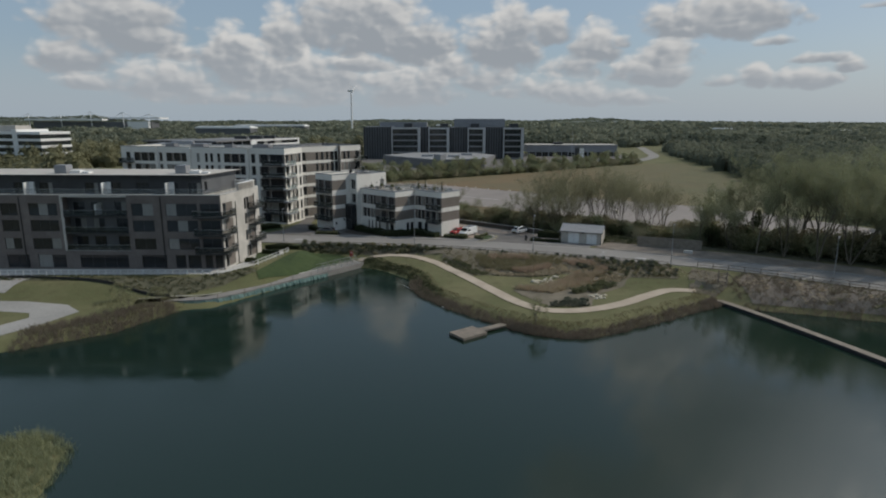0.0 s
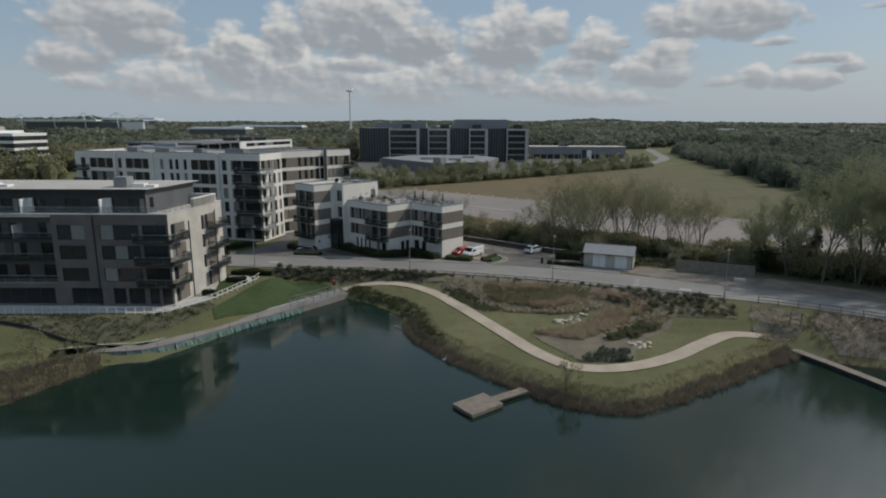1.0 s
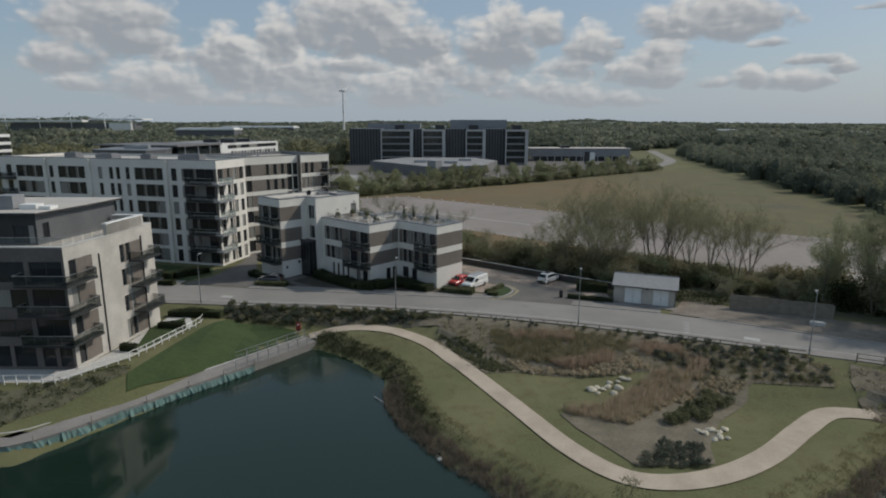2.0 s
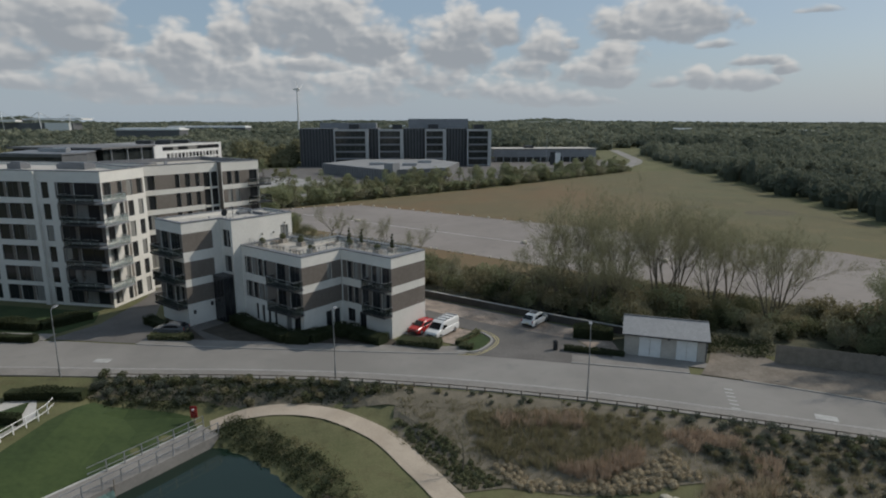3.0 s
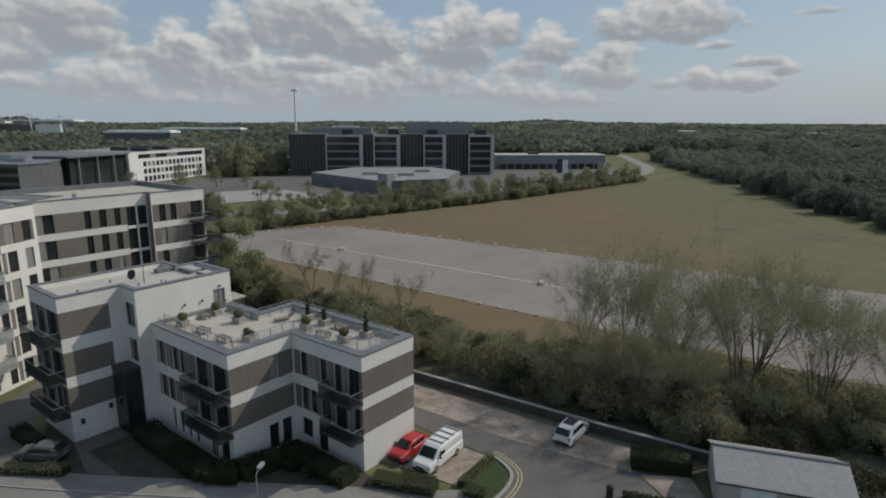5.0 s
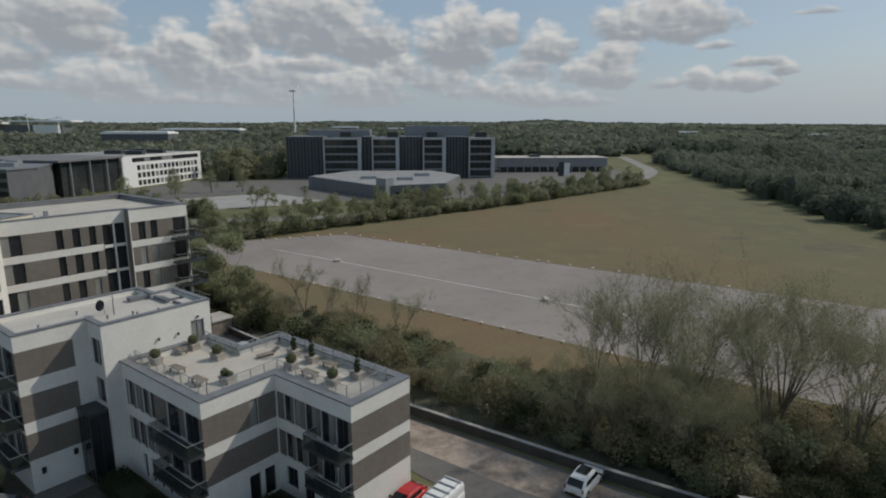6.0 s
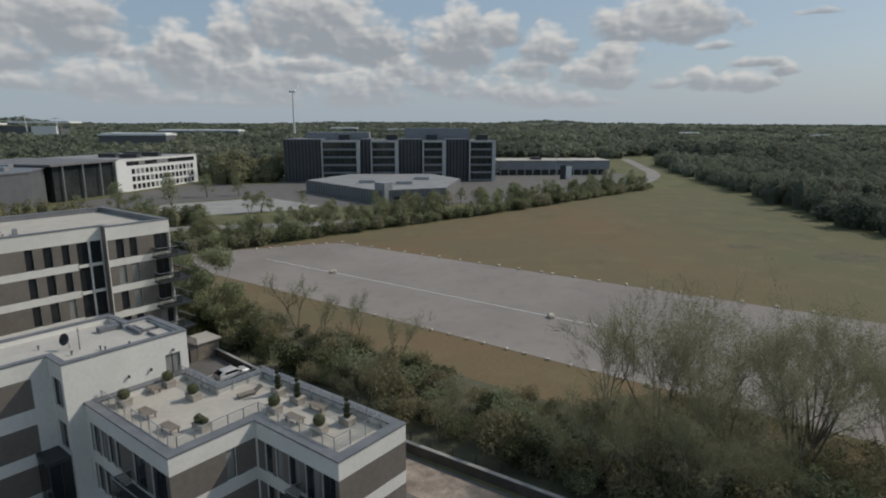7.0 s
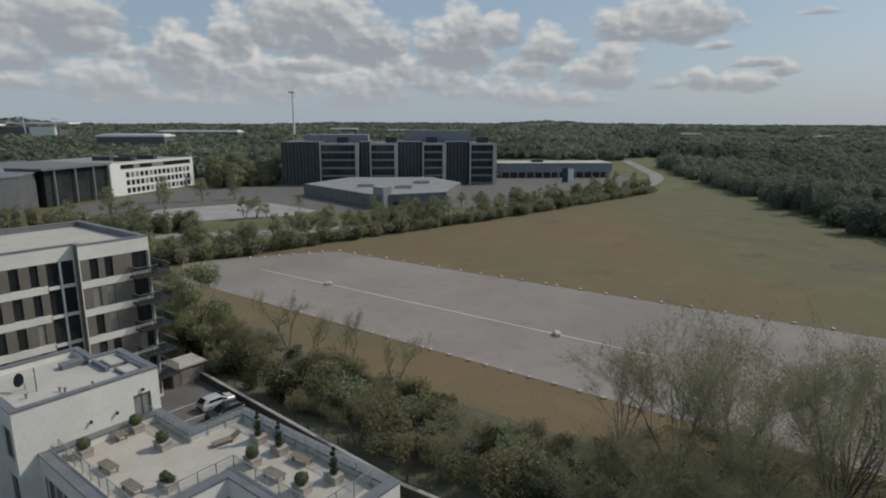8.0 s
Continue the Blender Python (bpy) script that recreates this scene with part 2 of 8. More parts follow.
# one brick, two tones: dark for the shaded front, pale for the sunlit end
M_BRICK = material("brown_brick_shade_tone", brick_build((0.14, 0.118, 0.106), (0.19, 0.162, 0.146), (0.175, 0.157, 0.145)), 0.88)
M_BUFF = material("pale_buff_brick_sun_tone", brick_build((0.475, 0.45, 0.405), (0.55, 0.525, 0.475), (0.47, 0.45, 0.42)), 0.88)
M_HUT = material("hut_brick", brick_build((0.40, 0.37, 0.32), (0.47, 0.43, 0.375), (0.40, 0.38, 0.35)), 0.88)
M_GREYL = plain("light_zinc", (0.22, 0.225, 0.235), (0.27, 0.275, 0.285), 3.0, 0.3, 0.5)


def slate_build(n, ins, pos):
    x, y, z = n.split(pos)
    b = n.t.nodes.new("ShaderNodeTexBrick")
    n.t.links.new(n.combine(x, n.math("MULTIPLY", z, 2.4), 0.0), b.inputs["Vector"])
    for k, val in (("Color1", (0.27, 0.272, 0.272)), ("Color2", (0.32, 0.322, 0.322)), ("Mortar", (0.22, 0.221, 0.223))):
        n.link(val, b.inputs[k])
    b.inputs["Scale"].default_value = 1.0
    b.inputs["Brick Width"].default_value, b.inputs["Row Height"].default_value, b.inputs["Mortar Size"].default_value = 0.33, 0.3, 0.015
    n.link(b.outputs["Color"], ins["Base Color"])
    bump(n, ins, b.outputs["Fac"], 0.4, 0.02)


M_SLATE = material("roof_tiles", slate_build, 0.7)
M_FIELD = None


def field_build(n, ins, pos):
    a, b, c = n.noise(pos, 0.022, 6.0, 0.62), n.noise(pos, 0.11, 6.0, 0.65), n.noise(pos, 2.2, 3.0)
    col = n.mix(n.ramp(a, 0.40, 0.60), (0.18, 0.125, 0.072), (0.155, 0.127, 0.075))
    east = n.math("ADD", n.split(pos)[0], n.math("MULTIPLY", n.math("SUBTRACT", n.noise(pos, 0.025, 5.0), 0.5), 190.0))
    col = n.mix(n.ramp(east, 20.0, 140.0, 0.0, 0.75), col, (0.12, 0.126, 0.07))
    col = n.mix(n.ramp(b, 0.5, 0.68, 0.0, 0.55), col, (0.195, 0.155, 0.085))
    col = n.mix(n.ramp(n.noise(pos, 0.045, 6.0, 0.7), 0.56, 0.7, 0.0, 0.6), col, (0.095, 0.085, 0.048))
    col = n.mix(n.ramp(c, 0.4, 0.7, 0.0, 0.35), col, (0.08, 0.075, 0.035))
    n.link(col, ins["Base Color"])
    bump(n, ins, c, 0.5, 0.08)


M_FIELD = material("rough_brown_grass", field_build, 0.95, 0.0, 0.2)


def lot_build(n, ins, pos):
    a, b, c = n.noise(pos, 0.03, 5.0, 0.6), n.noise(pos, 0.35, 5.0, 0.65), n.noise(pos, 5.0, 3.0)
    col = n.mix(n.ramp(a, 0.35, 0.65), (0.215, 0.19, 0.172), (0.27, 0.24, 0.218))
    col = n.mix(n.ramp(b, 0.45, 0.75, 0.0, 0.45), col, (0.165, 0.155, 0.15))
    col = n.mix(n.ramp(c, 0.35, 0.7, 0.0, 0.2), col, (0.3, 0.285, 0.265))
    n.link(col, ins["Base Color"])
    bump(n, ins, c, 0.2, 0.02)


M_LOT = material("old_tarmac", lot_build, 0.92, 0.0, 0.25)


def road_build(n, ins, pos):
    a, b, c = n.noise(pos, 0.06, 4.0, 0.6), n.noise(pos, 0.6, 5.0, 0.65), n.noise(pos, 9.0, 2.0)
    col = n.mix(n.ramp(a, 0.35, 0.65), (0.205, 0.194, 0.178), (0.26, 0.246, 0.226))
    col = n.mix(n.ramp(b, 0.5, 0.8, 0.0, 0.4), col, (0.15, 0.148, 0.145))
    col = n.mix(n.ramp(c, 0.3, 0.7, 0.0, 0.15), col, (0.3, 0.295, 0.285))
    n.link(col, ins["Base Color"])
    bump(n, ins, c, 0.15, 0.01)


M_ASPHALT = material("worn_asphalt", road_build, 0.9, 0.0, 0.3)
M_TARMAC = plain("dark_tarmac", (0.112, 0.104, 0.096), (0.152, 0.142, 0.131), 4.0, 0.3, 0.9)
M_WALLD = plain("dark_old_brick", (0.05, 0.045, 0.04), (0.085, 0.076, 0.066), 1.5, 0.15, 0.9)
M_FOOT = plain("pavement_asphalt", (0.195, 0.183, 0.168), (0.255, 0.24, 0.22), 3.0, 0.25, 0.9)
M_KERB = plain("kerb_stone", (0.27, 0.262, 0.245), (0.35, 0.34, 0.32), 1.2, 0.15, 0.9)
M_GRAVEL = plain("buff_gravel_path", (0.36, 0.302, 0.235), (0.455, 0.385, 0.305), 2.5, 0.15, 0.95)
M_EARTH = plain("bare_earth", (0.145, 0.124, 0.1), (0.23, 0.2, 0.165), 2.5, 0.3, 0.95)
M_LAWN = plain("mown_lawn", (0.028, 0.048, 0.014), (0.048, 0.072, 0.022), 5.0, 0.5, 0.95)
M_MULCH = plain("bare_soil", (0.118, 0.104, 0.074), (0.185, 0.16, 0.118), 2.2, 0.25, 0.95, bmp=0.5, dist=0.08)
M_FADED = plain("faded_road_paint", (0.32, 0.315, 0.30), (0.46, 0.455, 0.435), 0.5, 0.1, 0.85)
M_LINE = plain("road_paint", (0.52, 0.52, 0.5), (0.66, 0.66, 0.63), 0.8, 0.1, 0.8)
M_YELLOW = plain("yellow_road_paint", (0.42, 0.36, 0.16), (0.5, 0.44, 0.22), 0.8, 0.1, 0.8)


def grass_build(n, ins, pos):
    a, b, c = n.noise(pos, 0.07, 5.0, 0.6), n.noise(pos, 0.7, 4.0), n.noise(pos, 4.0, 3.0)
    col = n.mix(n.ramp(a, 0.35, 0.65), (0.10, 0.108, 0.05), (0.145, 0.142, 0.073))
    col = n.mix(n.ramp(b, 0.45, 0.75, 0.0, 0.6), col, (0.085, 0.075, 0.04))
    col = n.mix(n.ramp(c, 0.35, 0.7, 0.0, 0.3), col, (0.19, 0.175, 0.09))
    n.link(col, ins["Base Color"])
    bump(n, ins, c, 0.5, 0.06)


M_GRASS = material("spring_grass", grass_build, 0.95, 0.0, 0.2)


def paver_build(n, ins, pos):
    b = n.t.nodes.new("ShaderNodeTexBrick")
    n.t.links.new(pos, b.inputs["Vector"])
    for k, val in (("Color1", (0.31, 0.25, 0.2)), ("Color2", (0.40, 0.325, 0.265)), ("Mortar", (0.23, 0.19, 0.16))):
        n.link(val, b.inputs[k])
    b.inputs["Scale"].default_value = 1.0
    b.inputs["Brick Width"].default_value, b.inputs["Row Height"].default_value, b.inputs["Mortar Size"].default_value = 0.2, 0.1, 0.006
    a = n.ramp(n.noise(pos, 0.35, 6.0, 0.65), 0.35, 0.65, 0.55, 1.15)
    n.link(n.mix(1.0, b.outputs["Color"], n.combine(a, a, a), "MULTIPLY"), ins["Base Color"])


M_PAVER = material("buff_block_paving", paver_build, 0.9)
M_RED = plain("red_paint", (0.27, 0.026, 0.026), (0.34, 0.036, 0.032), 0.6, 0.1, 0.35)
M_TEAL = plain("teal_netting", (0.09, 0.16, 0.148), (0.15, 0.235, 0.215), 0.8, 0.1, 0.8)
M_ROCK = plain("pale_boulder", (0.40, 0.36, 0.28), (0.55, 0.50, 0.40), 0.7, 0.15, 0.9, bmp=0.6, dist=0.08)
M_BARK = plain("bark", (0.1, 0.086, 0.066), (0.165, 0.143, 0.11), 0.8, 0.1, 0.95, bmp=0.5)
M_TWIG = leaf_mat("twigs", (0.215, 0.205, 0.135), (0.335, 0.322, 0.215), 0.35, 0.9)
M_BUD = leaf_mat("opening_leaves", (0.18, 0.182, 0.1), (0.31, 0.305, 0.175))
M_LEAF = leaf_mat("mid_green_leaves", (0.09, 0.102, 0.052), (0.2, 0.205, 0.112))


def woods_build(n, ins, pos):
    """Woods: stands of dark and of pale trees, and crowns that differ a little."""
    isl = n.t.nodes.new("ShaderNodeNewGeometry").outputs["Random Per Island"]
    x, y, z = n.split(pos)
    flat = n.combine(x, n.math("MULTIPLY", y, 0.6), 0.0)
    a, b = n.noise(flat, 0.009, 4.0, 0.6), n.noise(flat, 0.075, 2.0)
    f = n.math("ADD", n.ramp(a, 0.36, 0.64, 0.0, 0.6), n.math("MULTIPLY", n.math("SUBTRACT", b, 0.35), 0.9))
    f = n.math("ADD", f, n.math("MULTIPLY", n.math("SUBTRACT", isl, 0.5), 0.22), clamp=True)
    n.link(n.mix(f, (0.1, 0.118, 0.088), (0.3, 0.31, 0.22)), ins["Base Color"])


M_WOODS = leafy(material("woodland_leaves", woods_build, 0.8, 0.0, 0.15))
M_PALE = leaf_mat("pale_new_leaves", (0.19, 0.21, 0.115), (0.33, 0.345, 0.205))
M_REED = leaf_mat("dry_reeds", (0.13, 0.11, 0.085), (0.27, 0.225, 0.175))
M_RUST = leaf_mat("russet_grass", (0.36, 0.27, 0.195), (0.50, 0.395, 0.30))
M_OLIVE = leaf_mat("olive_grass", (0.18, 0.165, 0.092), (0.32, 0.285, 0.175))
M_STRAW = leaf_mat("straw_grass", (0.36, 0.3, 0.205), (0.55, 0.47, 0.335))
M_BLUE = leaf_mat("grey_green_shrub", (0.075, 0.088, 0.068), (0.155, 0.168, 0.125))
M_FRAMEL = plain("pale_metal_frame", (0.42, 0.42, 0.41), (0.5, 0.5, 0.49), 4.0, 0.5, 0.6)
M_WOODL = leaf_mat("pale_spring_leaves", (0.16, 0.16, 0.09), (0.3, 0.285, 0.165), 0.0)
M_HILL = plain("wooded_hill", (0.10, 0.115, 0.1), (0.14, 0.155, 0.13), 160.0, 25.0, 0.95)
M_FLOOR = plain("woodland_litter", (0.07, 0.07, 0.042), (0.115, 0.11, 0.07), 30.0, 2.0, 0.95)
M_GROOF = plain("grey_roof_sheet", (0.22, 0.22, 0.22), (0.28, 0.28, 0.275), 6.0, 0.5, 0.8)
M_DECK = plain("weathered_sheet_cladding", (0.13, 0.13, 0.132), (0.175, 0.174, 0.172), 5.0, 0.4, 0.7)
M_SCAR = plain("dark_trampled_grass", (0.075, 0.068, 0.042), (0.125, 0.112, 0.066), 3.0, 0.6, 0.95)
M_SOIL = plain("dark_soil", (0.045, 0.038, 0.03), (0.08, 0.068, 0.052), 1.5, 0.2, 0.95)
M_GRAV = plain("grey_gravel", (0.26, 0.255, 0.24), (0.34, 0.33, 0.31), 6.0, 0.4, 0.95)
# ---- plan of the ground ----
WATER_Z = -3.0
SHORE = [(-140, -160), (-140, 40), (-75, 74), (-54.8, 86.2), (-44.3, 93.7), (-39.5, 104.2), (-34.8, 105.4), (-26.8, 117.6), (-15.3, 133.6), (-9.9, 130.0),
         (-4.6, 123.8), (-2.1, 114.2), (3.7, 105.4), (12.0, 97.0), (16.4, 93.8), (23.4, 93.0), (33.0, 98.6), (43.3, 105.5), (48.0, 108.6),
         (51.8, 106.2), (69.0, 100.5), (110, 80), (160, 20), (200, -160)]
ROAD_N = [(-170, 178), (-60, 157.0), (-37.5, 153.4), (-21.0, 150.4), (5.0, 146.8), (9.9, 146.2), (23.7, 142.3), (35.4, 138.4), (51.2, 130.0), (58.6, 126.4), (79.5, 114.5), (120, 86), (200, 20)]
ROAD_S = [(-170, 166), (-60, 146.5), (-33.0, 142.8), (-4.2, 139.9), (20.3, 133.7), (45.0, 123.9), (55.3, 119.0), (72.0, 107.2), (112, 78), (192, 12)]


def seg_dist(P, poly, closed):
    """Distance of points P (n x 2) from a polyline."""
    poly = np.array(poly, float)
    A = poly if closed else poly[:-1]
    B = np.roll(poly, -1, 0) if closed else poly[1:]
    best = np.full(len(P), 1e9)
    for a, b in zip(A, B):
        ab = b - a
        t = np.clip(((P - a) @ ab) / (ab @ ab), 0, 1)
        best = np.minimum(best, np.hypot(*(P - a - t[:, None] * ab).T))
    return best


def inside(P, poly):
    poly = np.array(poly, float)
    r = np.zeros(len(P), bool)
    for (x0, y0), (x1, y1) in zip(poly, np.roll(poly, -1, 0)):
        if y0 == y1:
            continue
        c = ((y0 > P[:, 1]) != (y1 > P[:, 1])) & (P[:, 0] < (x1 - x0) * (P[:, 1] - y0) / (y1 - y0) + x0)
        r ^= c
    return r


def sstep(a, b, v):
    t = np.clip((v - a) / (b - a), 0, 1)
    return t * t * (3 - 2 * t)


SOUTH_LAND = SHORE[3:22] + [(140, 60)] + ROAD_S[::-1]
PLAZA = [(-120, 106), (-60, 112.5), (-40, 116.0), (-33.0, 119.5), (-29.0, 134.5), (-33.0, 143), (-120, 150)]
PATHZ = [(-15.6, 135.0, -2.1), (-12.5, 136.1, -1.5), (-9.6, 136.2, -1.2), (-6.6, 135.7, -1.1), (-3.9, 134.6, -1.1), (-1.1, 132.9, -1.4), (1.3, 130.8, -1.75), (3.6, 127.2, -2.0), (5.8, 123.2, -2.0), (10.4, 113.8, -2.0), (13.8, 106.9, -2.0),
         (17.2, 102.7, -2.0), (21.0, 101.7, -2.0), (25.8, 102.8, -2.0), (31.0, 105.7, -2.0), (36.6, 110.3, -2.0), (41.2, 113.5, -2.0), (45.6, 113.2, -2.0)]
ISLET = [(-60, 50), (-44, 62), (-36, 66.5), (-31.0, 63.5), (-28.6, 56), (-33, 48), (-50, 40)]


def height(P):
    """Height of the ground at points P (n x 2)."""
    P = np.asarray(P, float)
    d = seg_dist(P, SHORE, True)
    lake = inside(P, SHORE)
    sd = np.where(lake, -d, d)
    low = -3.4 + 0.4 * sstep(-2.0, 0.0, sd) + 1.0 * sstep(0.0, 3.2, sd) - 1.2 * sstep(0.0, -6.0, sd)
    north = P[:, 1] > np.interp(P[:, 0], [q[0] for q in ROAD_S], [q[1] for q in ROAD_S])
    rd = np.where(north, 0.0, seg_dist(P, ROAD_S, False))
    k = 1.0 - np.clip((rd - 0.8) / np.interp(P[:, 0], [-8, 6, 20], [5.5, 8.5, 12.0]), 0, 1) ** 1.25
    z = low + (0.0 - low) * k * sstep(0.0, 5.0, sd)
    pl = np.where(inside(P, PLAZA), 0.0, seg_dist(P, PLAZA, True))
    z = np.maximum(z, low + (-0.32 - low) * (1 - sstep(0.5, 7.0, pl)) * sstep(0.0, 2.0, sd))
    isl = np.where(inside(P, ISLET), seg_dist(P, ISLET, True), -seg_dist(P, ISLET, True))
    z = np.where(lake, np.maximum(z, -3.6 + 0.9 * sstep(-1.5, 2.0, isl)), z)
    z = np.where(north, -0.02, z)
    best, bz = np.full(len(P), 1e9), np.zeros(len(P))
    for (x0, y0, z0), (x1, y1, z1) in zip(PATHZ, PATHZ[1:]):
        a, ab = np.array([x0, y0]), np.array([x1 - x0, y1 - y0])
        t = np.clip(((P - a) @ ab) / (ab @ ab), 0, 1)
        dd = np.hypot(*(P - a - t[:, None] * ab).T)
        bz = np.where(dd < best, z0 + (z1 - z0) * t, bz)
        best = np.minimum(best, dd)
    w = 1 - sstep(1.5, 3.2, best)
    return np.where(sd > 0.3, z * (1 - w) + bz * w, z)


def mesh_of(name, verts, faces, mat=None, smooth=False):
    me = bpy.data.meshes.new(name)
    me.from_pydata([tuple(map(float, v)) for v in verts], [], [tuple(map(int, f)) for f in faces])
    if mat:
        me.materials.append(mat)
    if smooth:
        me.shade_smooth()
    me.update()
    return me


def axis(lo, hi, step, far):
    fine = list(np.arange(lo, hi + 0.01, step))
    out, s_, v = [], step, hi
    while v < far[1]:
        s_ *= 1.35
        v += s_
        out.append(min(v, far[1]))
    left, s_, v = [], step, lo
    while v > far[0]:
        s_ *= 1.35
        v -= s_
        left.append(max(v, far[0]))
    return np.array(left[::-1] + fine + out)


gx, gy = axis(-90, 90, 1.1, (-4500, 4500)), axis(38, 150, 1.1, (-600, 4800))
GX, GY = np.meshgrid(gx, gy)
gp = np.stack([GX.ravel(), GY.ravel()], 1)
gz = height(gp)
nx = len(gx)
quads = [(r * nx + c, r * nx + c + 1, (r + 1) * nx + c + 1, (r + 1) * nx + c) for r in range(len(gy) - 1) for c in range(nx - 1)]
ground = new("ground", mesh_of("ground", np.column_stack([gp, gz]), quads, M_GRASS, True))
tagged(ground, "dry olive spring grass over gently sloping land", "ground", kind="structure")

water = new("water", mesh_of("water", [(-700, -500, WATER_Z), (300, -500, WATER_Z), (300, 136, WATER_Z), (-700, 136, WATER_Z)], [(0, 1, 2, 3)], M_WATER))
tagged(water, "still dark green lake water reflecting the sky", "water", kind="structure")


def sheet(name, poly, mat, lift, label, category, step=2.0):
    """A flat-lying region that follows the ground, a little above it."""
    bm = bmesh.new()
    bm.faces.new([bm.verts.new((x, y, 0)) for x, y in poly])
    x0, x1 = min(p[0] for p in poly), max(p[0] for p in poly)
    y0, y1 = min(p[1] for p in poly), max(p[1] for p in poly)
    for k in np.arange(math.ceil(x0 / step) * step, x1, step):
        bmesh.ops.bisect_plane(bm, geom=bm.verts[:] + bm.edges[:] + bm.faces[:], plane_co=(k, 0, 0), plane_no=(1, 0, 0))
    for k in np.arange(math.ceil(y0 / step) * step, y1, step):
        bmesh.ops.bisect_plane(bm, geom=bm.verts[:] + bm.edges[:] + bm.faces[:], plane_co=(0, k, 0), plane_no=(0, 1, 0))
    bmesh.ops.triangulate(bm, faces=bm.faces[:])
    h = height([(v.co.x, v.co.y) for v in bm.verts])
    for v, z in zip(bm.verts, h):
        v.co.z = z + lift
    bmesh.ops.recalc_face_normals(bm, faces=bm.faces[:])
    me = bpy.data.meshes.new(name)
    bm.to_mesh(me)
    bm.free()
    me.materials.append(mat)
    ob = new(name, me)
    return tagged(ob, label, category, kind="structure")


# ---- building kit ----
class MB:
    """Collects faces of one mesh."""

    def __init__(self):
        self.v, self.f = [], []

    def poly(self, *pts):
        k = len(self.v)
        self.v += [tuple(p) for p in pts]
        self.f.append(tuple(range(k, k + len(pts))))
        return self

    def box(self, x0, x1, y0, y1, z0, z1):
        k = len(self.v)
        self.v += [(x, y, z) for z in (z0, z1) for y in (y0, y1) for x in (x0, x1)]
        self.f += [tuple(k + i for i in q) for q in ((0, 2, 3, 1), (4, 5, 7, 6), (0, 1, 5, 4), (2, 6, 7, 3), (0, 4, 6, 2), (1, 3, 7, 5))]
        return self

    def prism(self, poly, z0, z1):
        k, n_ = len(self.v), len(poly)
        self.v += [(x, y, z0) for x, y in poly] + [(x, y, z1) for x, y in poly]
        self.f += [tuple(k + i for i in range(n_ - 1, -1, -1)), tuple(k + n_ + i for i in range(n_))]
        self.f += [(k + i, k + (i + 1) % n_, k + n_ + (i + 1) % n_, k + n_ + i) for i in range(n_)]
        return self

    def tube(self, p, q, r0, r1=None, n_=6, cap=True):
        p, q = Vector(p), Vector(q)
        r1 = r0 if r1 is None else r1
        ax = (q - p).normalized()
        a = ax.orthogonal().normalized()
        b = ax.cross(a)
        k = len(self.v)
        for c, r in ((p, r0), (q, r1)):
            self.v += [tuple(c + (a * math.cos(6.28319 * i / n_) + b * math.sin(6.28319 * i / n_)) * r) for i in range(n_)]
        self.f += [(k + i, k + (i + 1) % n_, k + n_ + (i + 1) % n_, k + n_ + i) for i in range(n_)]
        if cap:
            self.f += [tuple(k + i for i in range(n_ - 1, -1, -1)), tuple(k + n_ + i for i in range(n_))]
        return self

    def lathe(self, rings, n_=12, at=(0, 0, 0)):
        """Rings of (radius, height) round the z axis."""
        k = len(self.v)
        for r, z in rings:
            self.v += [(at[0] + r * math.cos(6.28319 * i / n_), at[1] + r * math.sin(6.28319 * i / n_), at[2] + z) for i in range(n_)]
        for j in range(len(rings) - 1):
            self.f += [(k + j * n_ + i, k + j * n_ + (i + 1) % n_, k + (j + 1) * n_ + (i + 1) % n_, k + (j + 1) * n_ + i) for i in range(n_)]
        m = k + (len(rings) - 1) * n_
        self.f += [tuple(k + i for i in range(n_ - 1, -1, -1)), tuple(m + i for i in range(n_))]
        return self

    def mesh(self, name, mat, smooth=False):
        return mesh_of(name, self.v, self.f, mat, smooth)


def part(name, mb, mat, parent, label="", smooth=False, m=None):
    """One mesh object under a thing or a part."""
    ob = new(name, mb if isinstance(mb, bpy.types.Mesh) else mb.mesh(name, mat, smooth))
    ob.parent = parent
    if m is not None:
        ob.matrix_basis = m
    if label:
        ob["label"] = label
    return ob


def thing(name, label, category, m=None, group="", kind=""):
    ob = new(name)
    ob.empty_display_size = 0.3
    if m is not None:
        ob.matrix_basis = m
    return tagged(ob, label, category, group, kind)


def solo(name, mb, mat, label, category, m=None, group="", kind="", smooth=False):
    ob = new(name, mb if isinstance(mb, bpy.types.Mesh) else mb.mesh(name, mat, smooth))
    if m is not None:
        ob.matrix_basis = m
    return tagged(ob, label, category, group, kind)


def inset(poly, d):
    """A polygon (counter-clockwise) moved inward by d."""
    out, n_ = [], len(poly)
    for i in range(n_):
        a, b, c = (Vector(poly[(i + k) % n_]) for k in (-1, 0, 1))
        e, f = (b - a).normalized(), (c - b).normalized()
        n1, n2 = Vector((-e.y, e.x)), Vector((-f.y, f.x))
        den = 1 + n1.dot(n2)
        out.append(tuple(b + (n1 + n2) * (d / max(den, 0.2))))
    return out


WINDOWS = {}


